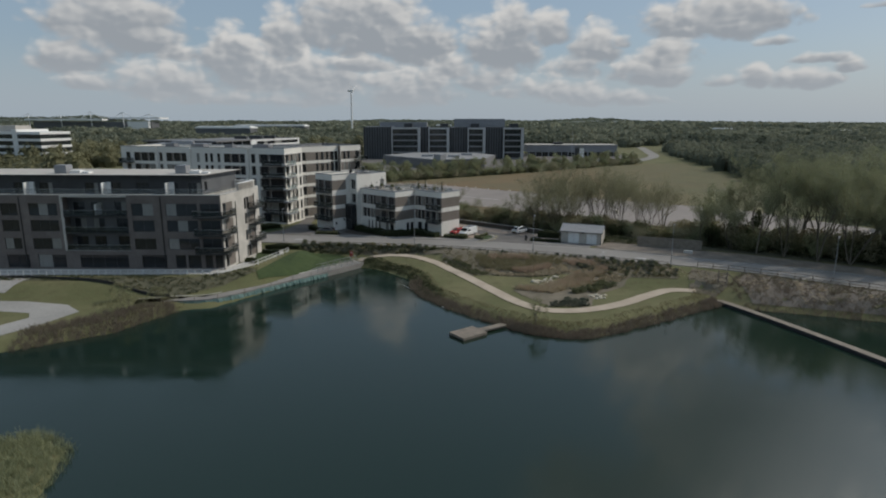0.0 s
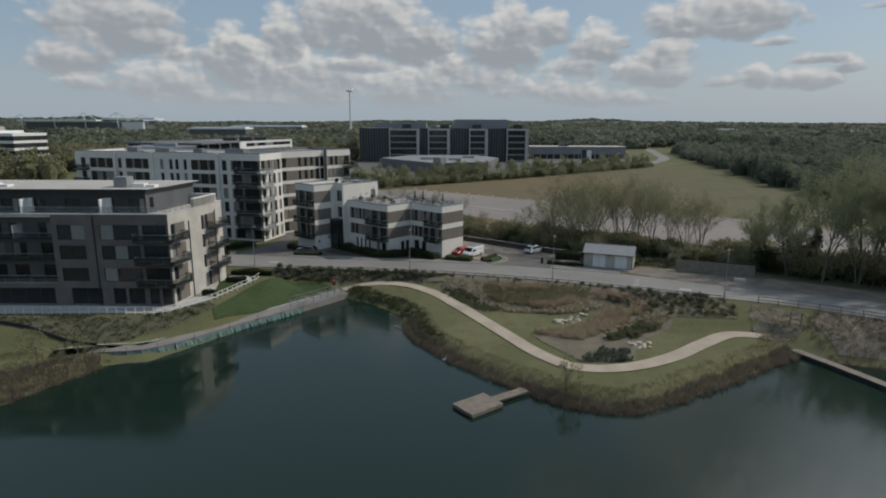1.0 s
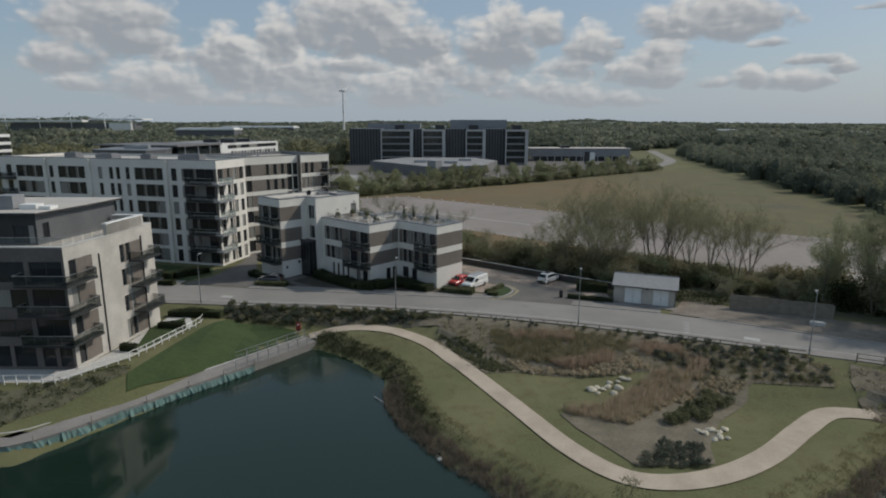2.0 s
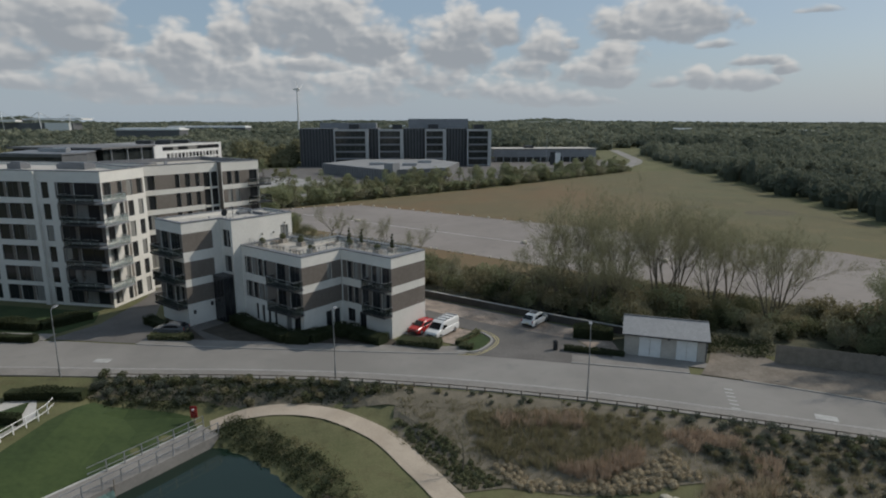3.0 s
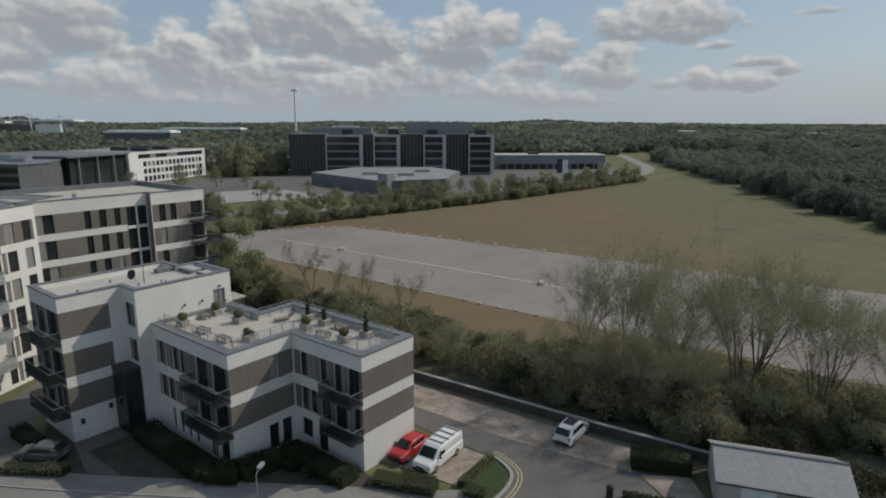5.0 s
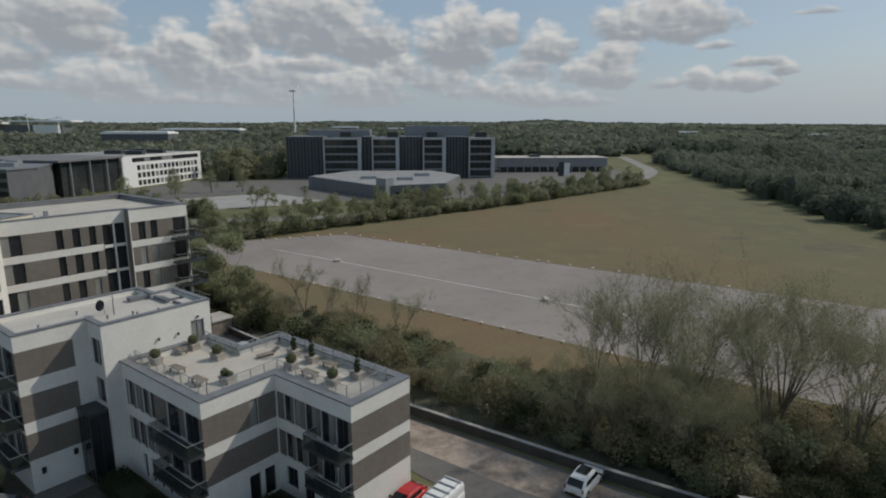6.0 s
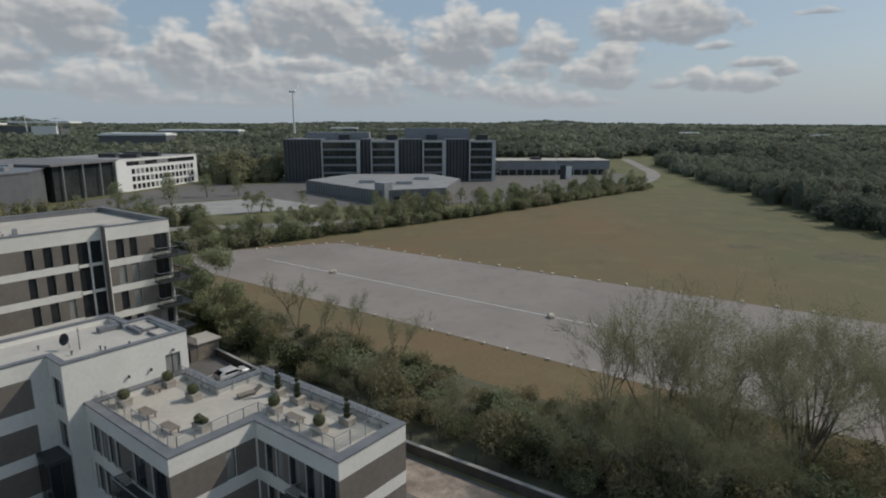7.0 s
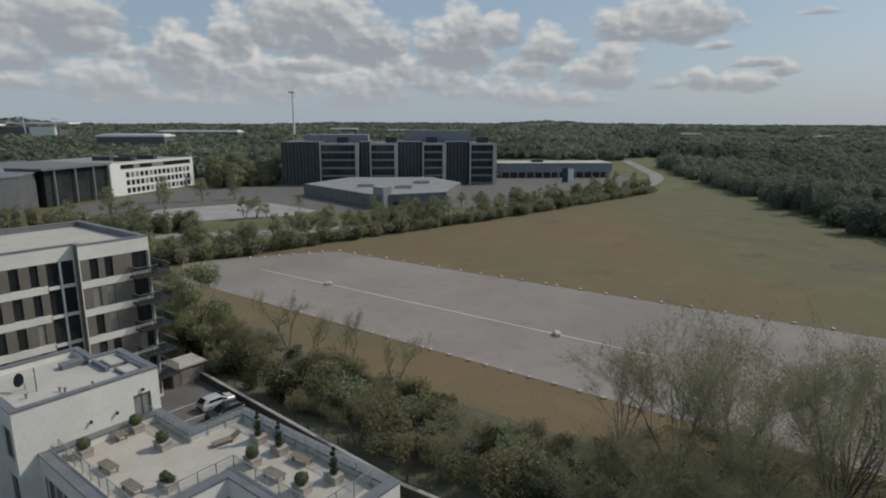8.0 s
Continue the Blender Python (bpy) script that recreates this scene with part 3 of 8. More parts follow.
def window(parent, P, ang, w, h, z, panes=2, back=0.14, door=False):
    """A framed window or glazed door: x runs along the wall, its outside faces -y."""
    key = (round(w, 2), round(h, 2), panes, door)
    if key not in WINDOWS:
        fr, gl = MB(), []
        t = 0.06
        fr.box(0, w, 0, 0.07, 0, t if not door else 0.04).box(0, w, 0, 0.07, h - t, h).box(0, t, 0, 0.07, t, h - t).box(w - t, w, 0, 0.07, t, h - t)
        for i in range(panes):
            x0, x1 = t + (w - 2 * t) * i / panes, t + (w - 2 * t) * (i + 1) / panes
            if i:
                fr.box(x0 - 0.03, x0 + 0.03, 0.003, 0.067, t, h - t)
            gl.append(MB().box(x0 + (0.03 if i else 0), x1 - (0.03 if i < panes - 1 else 0), 0.03, 0.045, t, h - t).mesh("pane", M_GLASS))
        WINDOWS[key] = (fr.mesh("window", M_FRAME), gl)
    fm, gl = WINDOWS[key]
    c, s_ = math.cos(ang), math.sin(ang)
    ob = part("glazed_door" if door else "window", fm, None, parent, m=Matrix.Translation((P[0] - s_ * back, P[1] + c * back, z)) @ Matrix.Rotation(ang, 4, "Z"))
    for g in gl:
        part("pane", g, None, ob)
    return ob


def wall(parent, P, Q, z0, z1, mat, openings=(), bands=(), name="wall", reveal=0.2):
    """A wall from P to Q (outside on the right) with real openings.
    openings: (s0, s1, za, zb, panes) ; bands: (s0, s1, za, zb, material) of other cladding, each a part of its own."""
    P, Q = Vector(P), Vector(Q)
    L = (Q - P).length
    d = (Q - P) / L
    inn = Vector((-d.y, d.x))
    ang = math.atan2(d.y, d.x)
    ss = sorted({0.0, L, *(min(max(v, 0), L) for o in (*openings, *bands) for v in o[:2])})
    zs = sorted({z0, z1, *(min(max(v, z0), z1) for o in (*openings, *bands) for v in o[2:4])})
    made, run = {}, {}

    def at(s_, z, dep=0.0):
        q = P + d * s_ + inn * dep
        return (q.x, q.y, z)

    for s0, s1 in zip(ss, ss[1:]):
        if s1 - s0 < 1e-4:
            continue
        for a, b in zip(zs, zs[1:]):
            if b - a < 1e-4:
                continue
            sm, zm = (s0 + s1) / 2, (a + b) / 2
            if any(o[0] < sm < o[1] and o[2] < zm < o[3] for o in openings):
                continue
            bi = next((i for i, o in enumerate(bands) if o[0] < sm < o[1] and o[2] < zm < o[3]), -1)
            if bi >= 0:
                o = next((o for o in openings if o[2] <= zm <= o[3] and abs(o[1] - s0) < 1e-4), None)
                if o or bi not in run or sm < run[bi][1]:
                    run[bi] = (run.get(bi, (0, 0))[0] + (1 if o and run.get(bi, (0, -1))[1] < s0 - 1e-6 else 0), s0)
                bi = (bi, run[bi][0])
            made.setdefault(bi, MB()).poly(at(s0, a), at(s1, a), at(s1, b), at(s0, b))
    base = made.setdefault(-1, MB())
    for s0, s1, a, b, *_ in openings:
        base.poly(at(s0, a), at(s0, a, reveal), at(s1, a, reveal), at(s1, a))
        base.poly(at(s0, b), at(s1, b), at(s1, b, reveal), at(s0, b, reveal))
        base.poly(at(s0, a), at(s0, b), at(s0, b, reveal), at(s0, a, reveal))
        base.poly(at(s1, a), at(s1, a, reveal), at(s1, b, reveal), at(s1, b))
    if not base.f:
        base.poly(at(0, z0, 0.02), at(L, z0, 0.02), at(L, z1, 0.02), at(0, z1, 0.02))
    base.poly(at(0, z0, 0.32), at(0, z1, 0.32), at(L, z1, 0.32), at(L, z0, 0.32))
    wo_ = part(name, base, mat, parent)
    for i, mb in made.items():
        if i != -1:
            part("cladding_panel", mb, bands[i[0]][4], wo_)
    for s0, s1, a, b, panes, *k in openings:
        if panes:
            window(parent, P + d * s0, ang, s1 - s0, b - a, a, panes, 0.12, bool(k and k[0] == "d"))
    return wo_


def roof(parent, poly, ztop, zroof, mat, capmat, thick=0.4, cap=0.06, inner=None):
    """A flat roof behind a parapet with a coping."""
    inn = inset(poly, thick)
    up = MB()
    n_ = len(poly)
    for i in range(n_):
        j = (i + 1) % n_
        a, b = inn[i], inn[j]
        up.poly((*b, zroof), (*a, zroof), (*a, ztop), (*b, ztop))
    part("parapet", up, inner or M_RENDER, parent)
    deck = MB().poly(*[(x, y, zroof) for x, y in inn])
    part("roof", deck, mat, parent, "pale flat roof membrane")
    cp, ou, ii = MB(), inset(poly, -0.05), inset(poly, thick + 0.03)
    for i in range(n_):
        j = (i + 1) % n_
        cp.poly((*ou[i], ztop + cap), (*ou[j], ztop + cap), (*ii[j], ztop + cap), (*ii[i], ztop + cap))
        cp.poly((*ou[i], ztop - 0.06), (*ou[j], ztop - 0.06), (*ou[j], ztop + cap), (*ou[i], ztop + cap))
        cp.poly((*ii[j], ztop - 0.06), (*ii[i], ztop - 0.06), (*ii[i], ztop + cap), (*ii[j], ztop + cap))
        cp.poly((*ou[j], ztop - 0.06), (*ou[i], ztop - 0.06), (*ii[i], ztop - 0.06), (*ii[j], ztop - 0.06))
    part("coping", cp, capmat, parent, "grey metal coping")


def balcony(parent, P, Q, s0, s1, z, depth=1.4, ends=(True, True), solid=(M_BALC, M_TINT)):
    """A slab with a glass balustrade, hung on the wall from P to Q."""
    P, Q = Vector(P), Vector(Q)
    d = (Q - P).normalized()
    m = Matrix.Translation((*(P + d * s0), z)) @ Matrix.Rotation(math.atan2(d.y, d.x), 4, "Z")
    L = s1 - s0
    slab = part("balcony", MB().box(0, L, -depth, 0.0, -0.22, 0.0).box(0.05, L - 0.05, -depth + 0.05, -0.05, -0.24, -0.221), solid[0], parent, m=m)
    n_ = max(2, round(L / 1.3))
    for i in range(n_):
        a, b = L * i / n_ + 0.03, L * (i + 1) / n_ - 0.03
        part("glass_panel", MB().box(a, b, -depth + 0.05, -depth + 0.065, 0.05, 1.02), solid[1], slab)
    rail = MB().box(0, L, -depth + 0.03, -depth + 0.085, 1.02, 1.07)
    for x, on in ((0.03, ends[0]), (L - 0.045, ends[1])):
        if on:
            part("glass_panel", MB().box(x, x + 0.015, -depth + 0.1, -0.02, 0.05, 1.02), solid[1], slab)
            rail.box(x - 0.02, x + 0.035, -depth + 0.085, 0, 1.02, 1.07)
    part("handrail", rail, M_STEEL, slab, "steel handrail")
    return slab


def place(x, y, z=0.0, deg=0.0):
    return pose(x, y, z, 0, 0, deg)
# ---- white block of flats with the roof terrace ----
CM = place(1.38, 151.8, 0.0, -41.7)
flats = thing("apartment_building", "white rendered and taupe clad flats with planted roof terrace", "building", CM)
LOW = [(0, 0), (0, 6.35), (-16.2, 6.2), (-16.2, 2.0), (-21.3, 2.0), (-21.3, -6.4), (-8.85, -6.4), (-8.85, 0)]
T1, T2 = (3.4, 5.6), (6.6, 8.9)
ZT = 10.25


def taupe(L, rows, a=0.0):
    return [(a, L, z0, z1, M_TAUPE) for z0, z1 in rows]


wall(flats, LOW[0], LOW[1], 0, ZT, M_RENDER, (), taupe(6.35, (T1, T2)))
wall(flats, LOW[1], LOW[2], 0, ZT, M_RENDER, [(s_, s_ + 1.6, z, z + 2.0, 2) for z in (0.9, 3.5, 6.7) for s_ in (2, 6, 10)], taupe(16.2, (T1, T2)))
wall(flats, LOW[2], LOW[3], 0, ZT, M_RENDER)
wall(flats, LOW[3], LOW[4], 0, ZT, M_RENDER)
op = []
for z0, z1 in (T1, T2):
    op += [(1.0, 1.85, z0, z1, 1), (2.25, 3.1, z0, z1, 1), (3.5, 4.3, z0, z1, 1), (4.7, 5.4, z0, z1, 1), (7.4, 9.2, z0 - 0.3, z1, 2, "d"), (10.0, 12.0, z0 - 0.3, z1, 2, "d")]
op += [(s_, s_ + 0.55, 0.5, 2.7, 1) for s_ in (2.6, 3.9, 5.2, 6.5)] + [(9.0, 10.0, 0.1, 2.5, 1, "d"), (10.5, 11.8, 0.1, 2.5, 2, "d")]
wall(flats, LOW[5], LOW[6], 0, ZT, M_RENDER, op, taupe(12.45, (T1, T2), 0.7))
wall(flats, LOW[6], LOW[7], 0, ZT, M_RENDER, [(4.0, 4.75, *T2, 1), (3.6, 4.6, 0.1, 2.5, 1, "d"), (5.0, 6.0, 0.1, 2.5, 1, "d")], taupe(6.4, (T1, T2)))
op = []
for z0, z1 in (T1, T2):
    op += [(1.1, 1.9, z0, z1, 1), (2.3, 3.1, z0, z1, 1), (3.7, 4.9, z0, z1, 2), (5.5, 6.9, z0 - 0.3, z1, 2, "d"), (7.2, 8.5, z0 - 0.3, z1, 2, "d")]
op += [(1.0, 2.4, 0.8, 2.6, 2), (3.2, 4.4, 0.1, 2.5, 2, "d")]
wall(flats, LOW[7], LOW[0], 0, ZT, M_RENDER, op, taupe(8.85, (T1, T2), 0.25))
for z in (3.1, 6.3):
    balcony(flats, LOW[5], LOW[6], 6.9, 12.6, z, 1.35)
    balcony(flats, LOW[7], LOW[0], 4.9, 8.95, z, 1.35)
roof(flats, LOW, ZT, 9.75, M_PAVE, M_COPING, 0.75)

UP = [(-24, -13), (-24, -7.6), (-21.3, -7.6), (-21.3, 2.1), (-27.5, 2.1), (-27.5, 0), (-30.6, 0), (-30.6, -13)]
V3 = ((3.0, 5.3), (6.3, 8.6), (9.9, 12.3))
ZU = 13.7
wall(flats, UP[0], UP[1], 0, ZU, M_RENDER, (), taupe(4.2, V3))
wall(flats, UP[1], UP[2], 0, ZU, M_RENDER, [(0.6, 2.2, 10.0, 12.3, 3), (0.6, 2.2, 6.6, 8.8, 3)])
wall(flats, UP[2], UP[3], 0, ZU, M_RENDER, [(7.7, 9.0, 9.78, 12.0, 2, "d")])
for i in (3, 4, 5, 6):
    wall(flats, UP[i], UP[(i + 1) % 8], 0, ZU, M_RENDER)
op = [o for z0, z1 in V3 for o in ((1.2, 3.0, z0 - 0.3, z1, 2, "d"), (3.6, 6.0, z0 - 0.3, z1, 3, "d"))]
wall(flats, UP[7], UP[0], 0, ZU, M_RENDER, op, taupe(6.6, V3))
for z in (2.7, 6.0, 9.5):
    balcony(flats, UP[7], UP[0], 0.6, 6.5, z, 1.35)
roof(flats, UP, ZU, 13.2, M_ROOF, M_COPING, 0.45)
# glazed entrance in the inner corner
ent = part("entrance_canopy", MB().box(-24.3, -21.6, -9.2, -7.62, 6.0, 6.3), M_FRAME, flats, "dark framed glazed entrance")
for a, b, c, e, z0, z1 in ((-24.3, -24.22, -9.2, -9.12, 0, 6.0), (-21.68, -21.6, -9.2, -9.12, 0, 6.0), (-24.22, -21.68, -9.17, -9.12, 2.5, 2.65), (-23.3, -23.24, -9.17, -9.12, 0, 6.0), (-22.4, -22.34, -9.17, -9.12, 0, 6.0), (-21.66, -21.6, -8.4, -8.34, 0, 6.0)):
    part("mullion", MB().box(a, b, c, e, z0, z1), M_FRAME, ent)
for a, b in ((-24.22, -23.3), (-23.24, -22.4), (-22.34, -21.68)):
    part("pane", MB().box(a, b, -9.155, -9.14, 0.02, 2.5), M_GLASS, ent)
    part("pane", MB().box(a, b, -9.155, -9.14, 2.65, 6.0), M_GLASS, ent)
part("pane", MB().box(-21.64, -21.62, -9.12, -8.4, 0.02, 6.0), M_GLASS, ent)
part("pane", MB().box(-21.64, -21.62, -8.34, -7.62, 0.02, 6.0), M_GLASS, ent)
for s_ in (4.6, 6.4):
    part("wall_lamp", MB().lathe([(0.06, 0), (0.1, 0.04), (0.1, 0.2), (0.06, 0.24)], 10, (-21.16, -7.6 + s_, 11.1)), M_BLACK, flats, "round black wall lamp")
part("door_lamp", MB().box(-21.28, -21.12, 0.7, 0.9, 12.25, 12.4), M_BLACK, flats)
for y, z in ((-12.3, 1.6), (-9.8, 2.2)):
    part("wall_lamp", MB().box(-23.98, -23.85, y, y + 0.3, z, z + 0.5), M_BLACK, flats)
# fittings on the upper roof
part("roof_upstand", MB().box(-28.3, -27.5, -2.3, 0.3, 13.21, 13.62).box(-27.6, -24.6, -0.35, -0.05, 13.21, 13.55), M_COPING, flats, "grey raised roof edge")
for a, b, c, e in ((-27.0, -25.0, 0.2, 1.5), (-24.4, -22.6, 0.2, 1.5)):
    k = part("rooflight", MB().box(a, b, c, e, 13.21, 13.42), M_COPING, flats)
    part("pane", MB().box(a + 0.12, b - 0.12, c + 0.12, e - 0.12, 13.425, 13.45), M_ROOF, k, "pale domed rooflight")
dish = part("satellite_dish", MB().lathe([(0.02, 0.0), (0.3, 0.05), (0.48, 0.17), (0.5, 0.2), (0.46, 0.17), (0.28, 0.07)], 14), M_BLACK, flats, "dark satellite dish", True,
            Matrix.Translation((-25.9, -5.5, 14.0)) @ Euler((radians(70), 0, radians(20))).to_matrix().to_4x4())
part("dish_mast", MB().tube((-25.9, -5.3, 13.2), (-25.9, -5.4, 14.0), 0.04), M_STEEL, flats)
part("aerial_mast", MB().tube((-25.0, -4.9, 13.2), (-25.0, -4.9, 15.0), 0.045, 0.03).tube((-25.3, -4.9, 14.8), (-24.7, -4.9, 14.8), 0.02), M_FRAME, flats)
for x, y in ((-24.2, -5.8), (-23.6, -3.9), (-23.2, -3.7), (-22.8, -2.0), (-27.5, -7.0), (-26.0, -10.5)):
    part("vent_pipe", MB().lathe([(0.07, 0), (0.07, 0.25), (0.12, 0.27), (0.12, 0.34)], 8, (x, y, 13.2)), M_COPING, flats)

# ---- terrace balustrade and furniture ----
RAILS = [[(-21.1, -5.2), (-9.9, -5.2), (-9.9, 1.1), (-1.6, 1.1), (-1.6, 5.4)], [(-21.1, 1.1), (-15.4, 1.1), (-15.4, 5.4), (-1.6, 5.4)]]
for line in RAILS:
    for (x0, y0), (x1, y1) in zip(line, line[1:]):
        L = math.hypot(x1 - x0, y1 - y0)
        ob = thing("balustrade", "glass balustrade with steel posts round a roof terrace", "railing", CM @ place(x0, y0, 9.75, math.degrees(math.atan2(y1 - y0, x1 - x0))), "terrace balustrades")
        n_ = max(1, round(L / 1.25))
        for i in range(n_ + 1):
            part("post", MB().box(L * i / n_ - 0.03, L * i / n_ + 0.03, -0.03, 0.03, 0, 1.12), M_STEEL, ob)
        for i in range(n_):
            part("glass_panel", MB().box(L * i / n_ + 0.06, L * (i + 1) / n_ - 0.06, -0.008, 0.008, 0.1, 1.0), M_CLEAR, ob)
        part("handrail", MB().box(0, L, -0.03, 0.03, 1.12, 1.16), M_STEEL, ob)


def leaf_ball(mb, c, r, n_, size, rng, squash=1.0):
    """Many small leaves over a rounded volume."""
    for _ in range(n_):
        d_ = Vector((rng.gauss(0, 1), rng.gauss(0, 1), rng.gauss(0, 1))).normalized()
        p = Vector(c) + Vector((d_.x, d_.y, d_.z * squash)) * r * rng.uniform(0.78, 1.05)
        a = (d_.orthogonal() + Vector((rng.uniform(-1, 1), rng.uniform(-1, 1), rng.uniform(-1, 1))) * 0.7).normalized()
        b = d_.cross(a).normalized() + d_ * rng.uniform(-0.4, 0.4)
        s_ = size * rng.uniform(0.6, 1.3)
        mb.poly(p - a * s_, p + b * s_ * 0.6, p + a * s_, p - b * s_ * 0.6)
    return mb


rng = random.Random(5)


def planter(kind):
    p = thing("planter", "", "planter")
    part("tub", MB().prism([(-0.6, -0.42), (0.6, -0.42), (0.6, 0.42), (-0.6, 0.42)], 0, 0.55).box(-0.66, 0.66, -0.48, 0.48, 0.55, 0.62), M_TUB, p, "square pale planter")
    mb = MB()
    if kind == "ball":
        mb.lathe([(0.2, 0.6), (0.42, 0.75), (0.5, 1.0), (0.4, 1.3), (0.1, 1.45)], 10)
        leaf_ball(mb, (0, 0, 1.03), 0.52, 260, 0.1, rng, 0.9)
        part("shrub", mb, M_LEAF, p, "clipped round evergreen shrub")
        tagged(p, "pale planter tub with clipped round shrub", "planter")
    elif kind == "bushy":
        for c, r in (((-0.25, 0, 0.9), 0.38), ((0.3, 0.1, 0.8), 0.3)):
            leaf_ball(mb, c, r, 160, 0.1, rng)
            leaf_ball(mb, c, r * 0.6, 60, 0.14, rng)
        part("shrub", mb, M_LEAF, p, "loose evergreen shrub")
        tagged(p, "pale planter tub with loose shrubs", "planter")
    else:
        part("stem", MB().tube((0, 0, 0.6), (0, 0, 2.5), 0.05, 0.03), M_WOOD, p)
        for k in range(5):
            leaf_ball(mb, (0.06 * (-1) ** k, 0, 0.85 + 0.42 * k), 0.36 - 0.055 * k, 110, 0.09, rng, 0.7)
            mb.lathe([(0.08, -0.15), (0.26 - 0.045 * k, 0), (0.08, 0.15)], 7, (0.06 * (-1) ** k, 0, 0.85 + 0.42 * k))
        part("conifer", mb, M_LEAF_D, p, "tall spiral clipped conifer")
        tagged(p, "pale planter tub with tall tiered conifer", "planter")
    p["group"] = "terrace planters"
    return p


def bench():
    b = thing("terrace_bench", "weathered flat wooden bench on the roof terrace", "bench", group="terrace benches")
    for k in range(4):
        part("slat", MB().box(-0.8, 0.8, -0.36 + 0.185 * k, -0.2 + 0.185 * k, 0.42, 0.47), M_WOOD, b)
    for x in (-0.62, 0.54):
        part("leg", MB().box(x, x + 0.08, -0.32, -0.23, 0, 0.42).box(x, x + 0.08, 0.23, 0.32, 0, 0.42).box(x, x + 0.08, -0.32, 0.32, 0.36, 0.418), M_WOOD, b)
    return b


TERRACE = [("ball", -19.6, -4.2, 4), ("ball", -16.3, -0.4, 5), ("ball", -20.2, -0.4, 0), ("bushy", -11.4, -2.6, 8), ("ball", -9.6, 2.3, 0), ("ball", -4.6, 2.4, 5),
           ("cone", -11.8, 4.3, 0), ("cone", -9.4, 4.3, 0), ("cone", -3.9, 4.4, 0)]
first = {}
for kind, x, y, a in TERRACE:
    m = CM @ place(x, y, 9.752, a)
    if kind in first:
        copy_thing(first[kind], m).scale = (0.88, 0.88, 0.9)
    else:
        first[kind] = planter(kind)
        first[kind].matrix_basis = m
        first[kind].scale = (0.88, 0.88, 0.9)
bn = None
for x, y, a in ((-20.2, -1.7, 3), (-16.4, -4.0, 4), (-12.9, -4.1, 2), (-7.2, 4.5, 2), (-7.1, 2.2, 3)):
    m = CM @ place(x, y, 9.752, a)
    if bn is None:
        bn = bench()
        bn.matrix_basis = m
    else:
        copy_thing(bn, m)
lg = thing("lounger", "low timber lounger with tilted back on the terrace", "lounger", CM @ place(-13.5, 2.8, 9.752, 80))
part("frame", MB().box(-1.0, 0.4, -0.3, 0.3, 0.2, 0.27), M_WOOD, lg)
part("backrest", MB().poly((0.4, -0.3, 0.24), (0.4, 0.3, 0.24), (1.0, 0.3, 0.6), (1.0, -0.3, 0.6)).poly((0.4, -0.3, 0.18), (1.0, -0.3, 0.54), (1.0, 0.3, 0.54), (0.4, 0.3, 0.18)), M_WOOD, lg)
for x in (-0.9, 0.3):
    part("leg", MB().box(x, x + 0.07, -0.28, -0.21, 0, 0.2).box(x, x + 0.07, 0.21, 0.28, 0, 0.2), M_WOOD, lg)
# ---- tall white block of flats, two wings ----
tall = thing("apartment_building", "six-storey white rendered flats with dark window bays and balconies", "building", place(-87.5, 179.7, 0, -14.6))
ROWS = [(0.4, 2.7)] + [(3.3 + 3.1 * k, 5.6 + 3.1 * k) for k in range(5)]
ZB = 19.6
FRONT = [(0, 0), (50.3, 0), (50.3, 9.0), (47.6, 9.0), (47.6, 16.0), (0, 16.0)]
op, bands = [], []
for i, (z0, z1) in enumerate(ROWS):
    for s0, s1, n_ in ((1.6, 3.0, 1), (4.2, 11.0, 4), (12.4, 13.4, 1), (14.6, 21.0, 4), (24.2, 25.1, 1), (26.7, 27.6, 1), (28.3, 29.2, 1), (30.5, 31.4, 1),
                       (32.5, 38.8, 4), (40.6, 41.8, 1), (43.2, 45.4, 2), (45.9, 49.7, 2)):
        if n_ == 4:
            op += [(s0, s0 + 1.8, z0, z1, 1), (s0 + 2.3, s0 + 4.3, z0, z1, 2), (s0 + 4.8, s1, z0, z1, 1)]
            bands.append((s0, s1, z0, z1, M_TAUPE))
        else:
            op.append((s0, s1, z0, z1, n_))
    bands.append((42.9, 50.3, z0, z1, M_TAUPE))
wall(tall, FRONT[0], FRONT[1], 0, ZB, M_RENDER, op, bands)
op, bands = [], []
for i, (z0, z1) in enumerate(ROWS):
    op += [(0.5, 1.9, z0, z1, 2), (3.2, 4.1, z0, z1, 1), (5.0, 6.2, z0, z1, 1), (7.2, 8.3, z0, z1, 1)]
    if i == 5:
        bands.append((0.2, 8.6, z0, z1, M_TAUPE))
    else:
        bands += [(4.3, 4.8, z0, z1, M_TAUPE)]
wall(tall, FRONT[1], FRONT[2], 0, ZB, M_RENDER, op, bands)
for i in range(2, 6):
    wall(tall, FRONT[i], FRONT[(i + 1) % 6], 0, ZB, M_BEIGE if i < 4 else M_RENDER)
roof(tall, FRONT, ZB, 19.1, M_ROOF, M_COPING, 0.4)
for x in (11.7, 22.2, 39.6):
    part("pilaster", MB().box(x - 0.35, x + 0.35, -0.45, 0.02, 0, ZB - 0.1), M_RENDER, tall, "pale projecting pilaster")
for k in range(5):
    z = 3.0 + 3.1 * k
    balcony(tall, FRONT[0], FRONT[1], 44.6, 50.4, z, 1.6, (True, False))
    balcony(tall, FRONT[1], FRONT[2], -1.6, 3.0, z, 1.5, (False, True), (M_GREYL, M_PALEG))
    balcony(tall, FRONT[0], FRONT[1], 0.2, 4.0, z, 1.5)
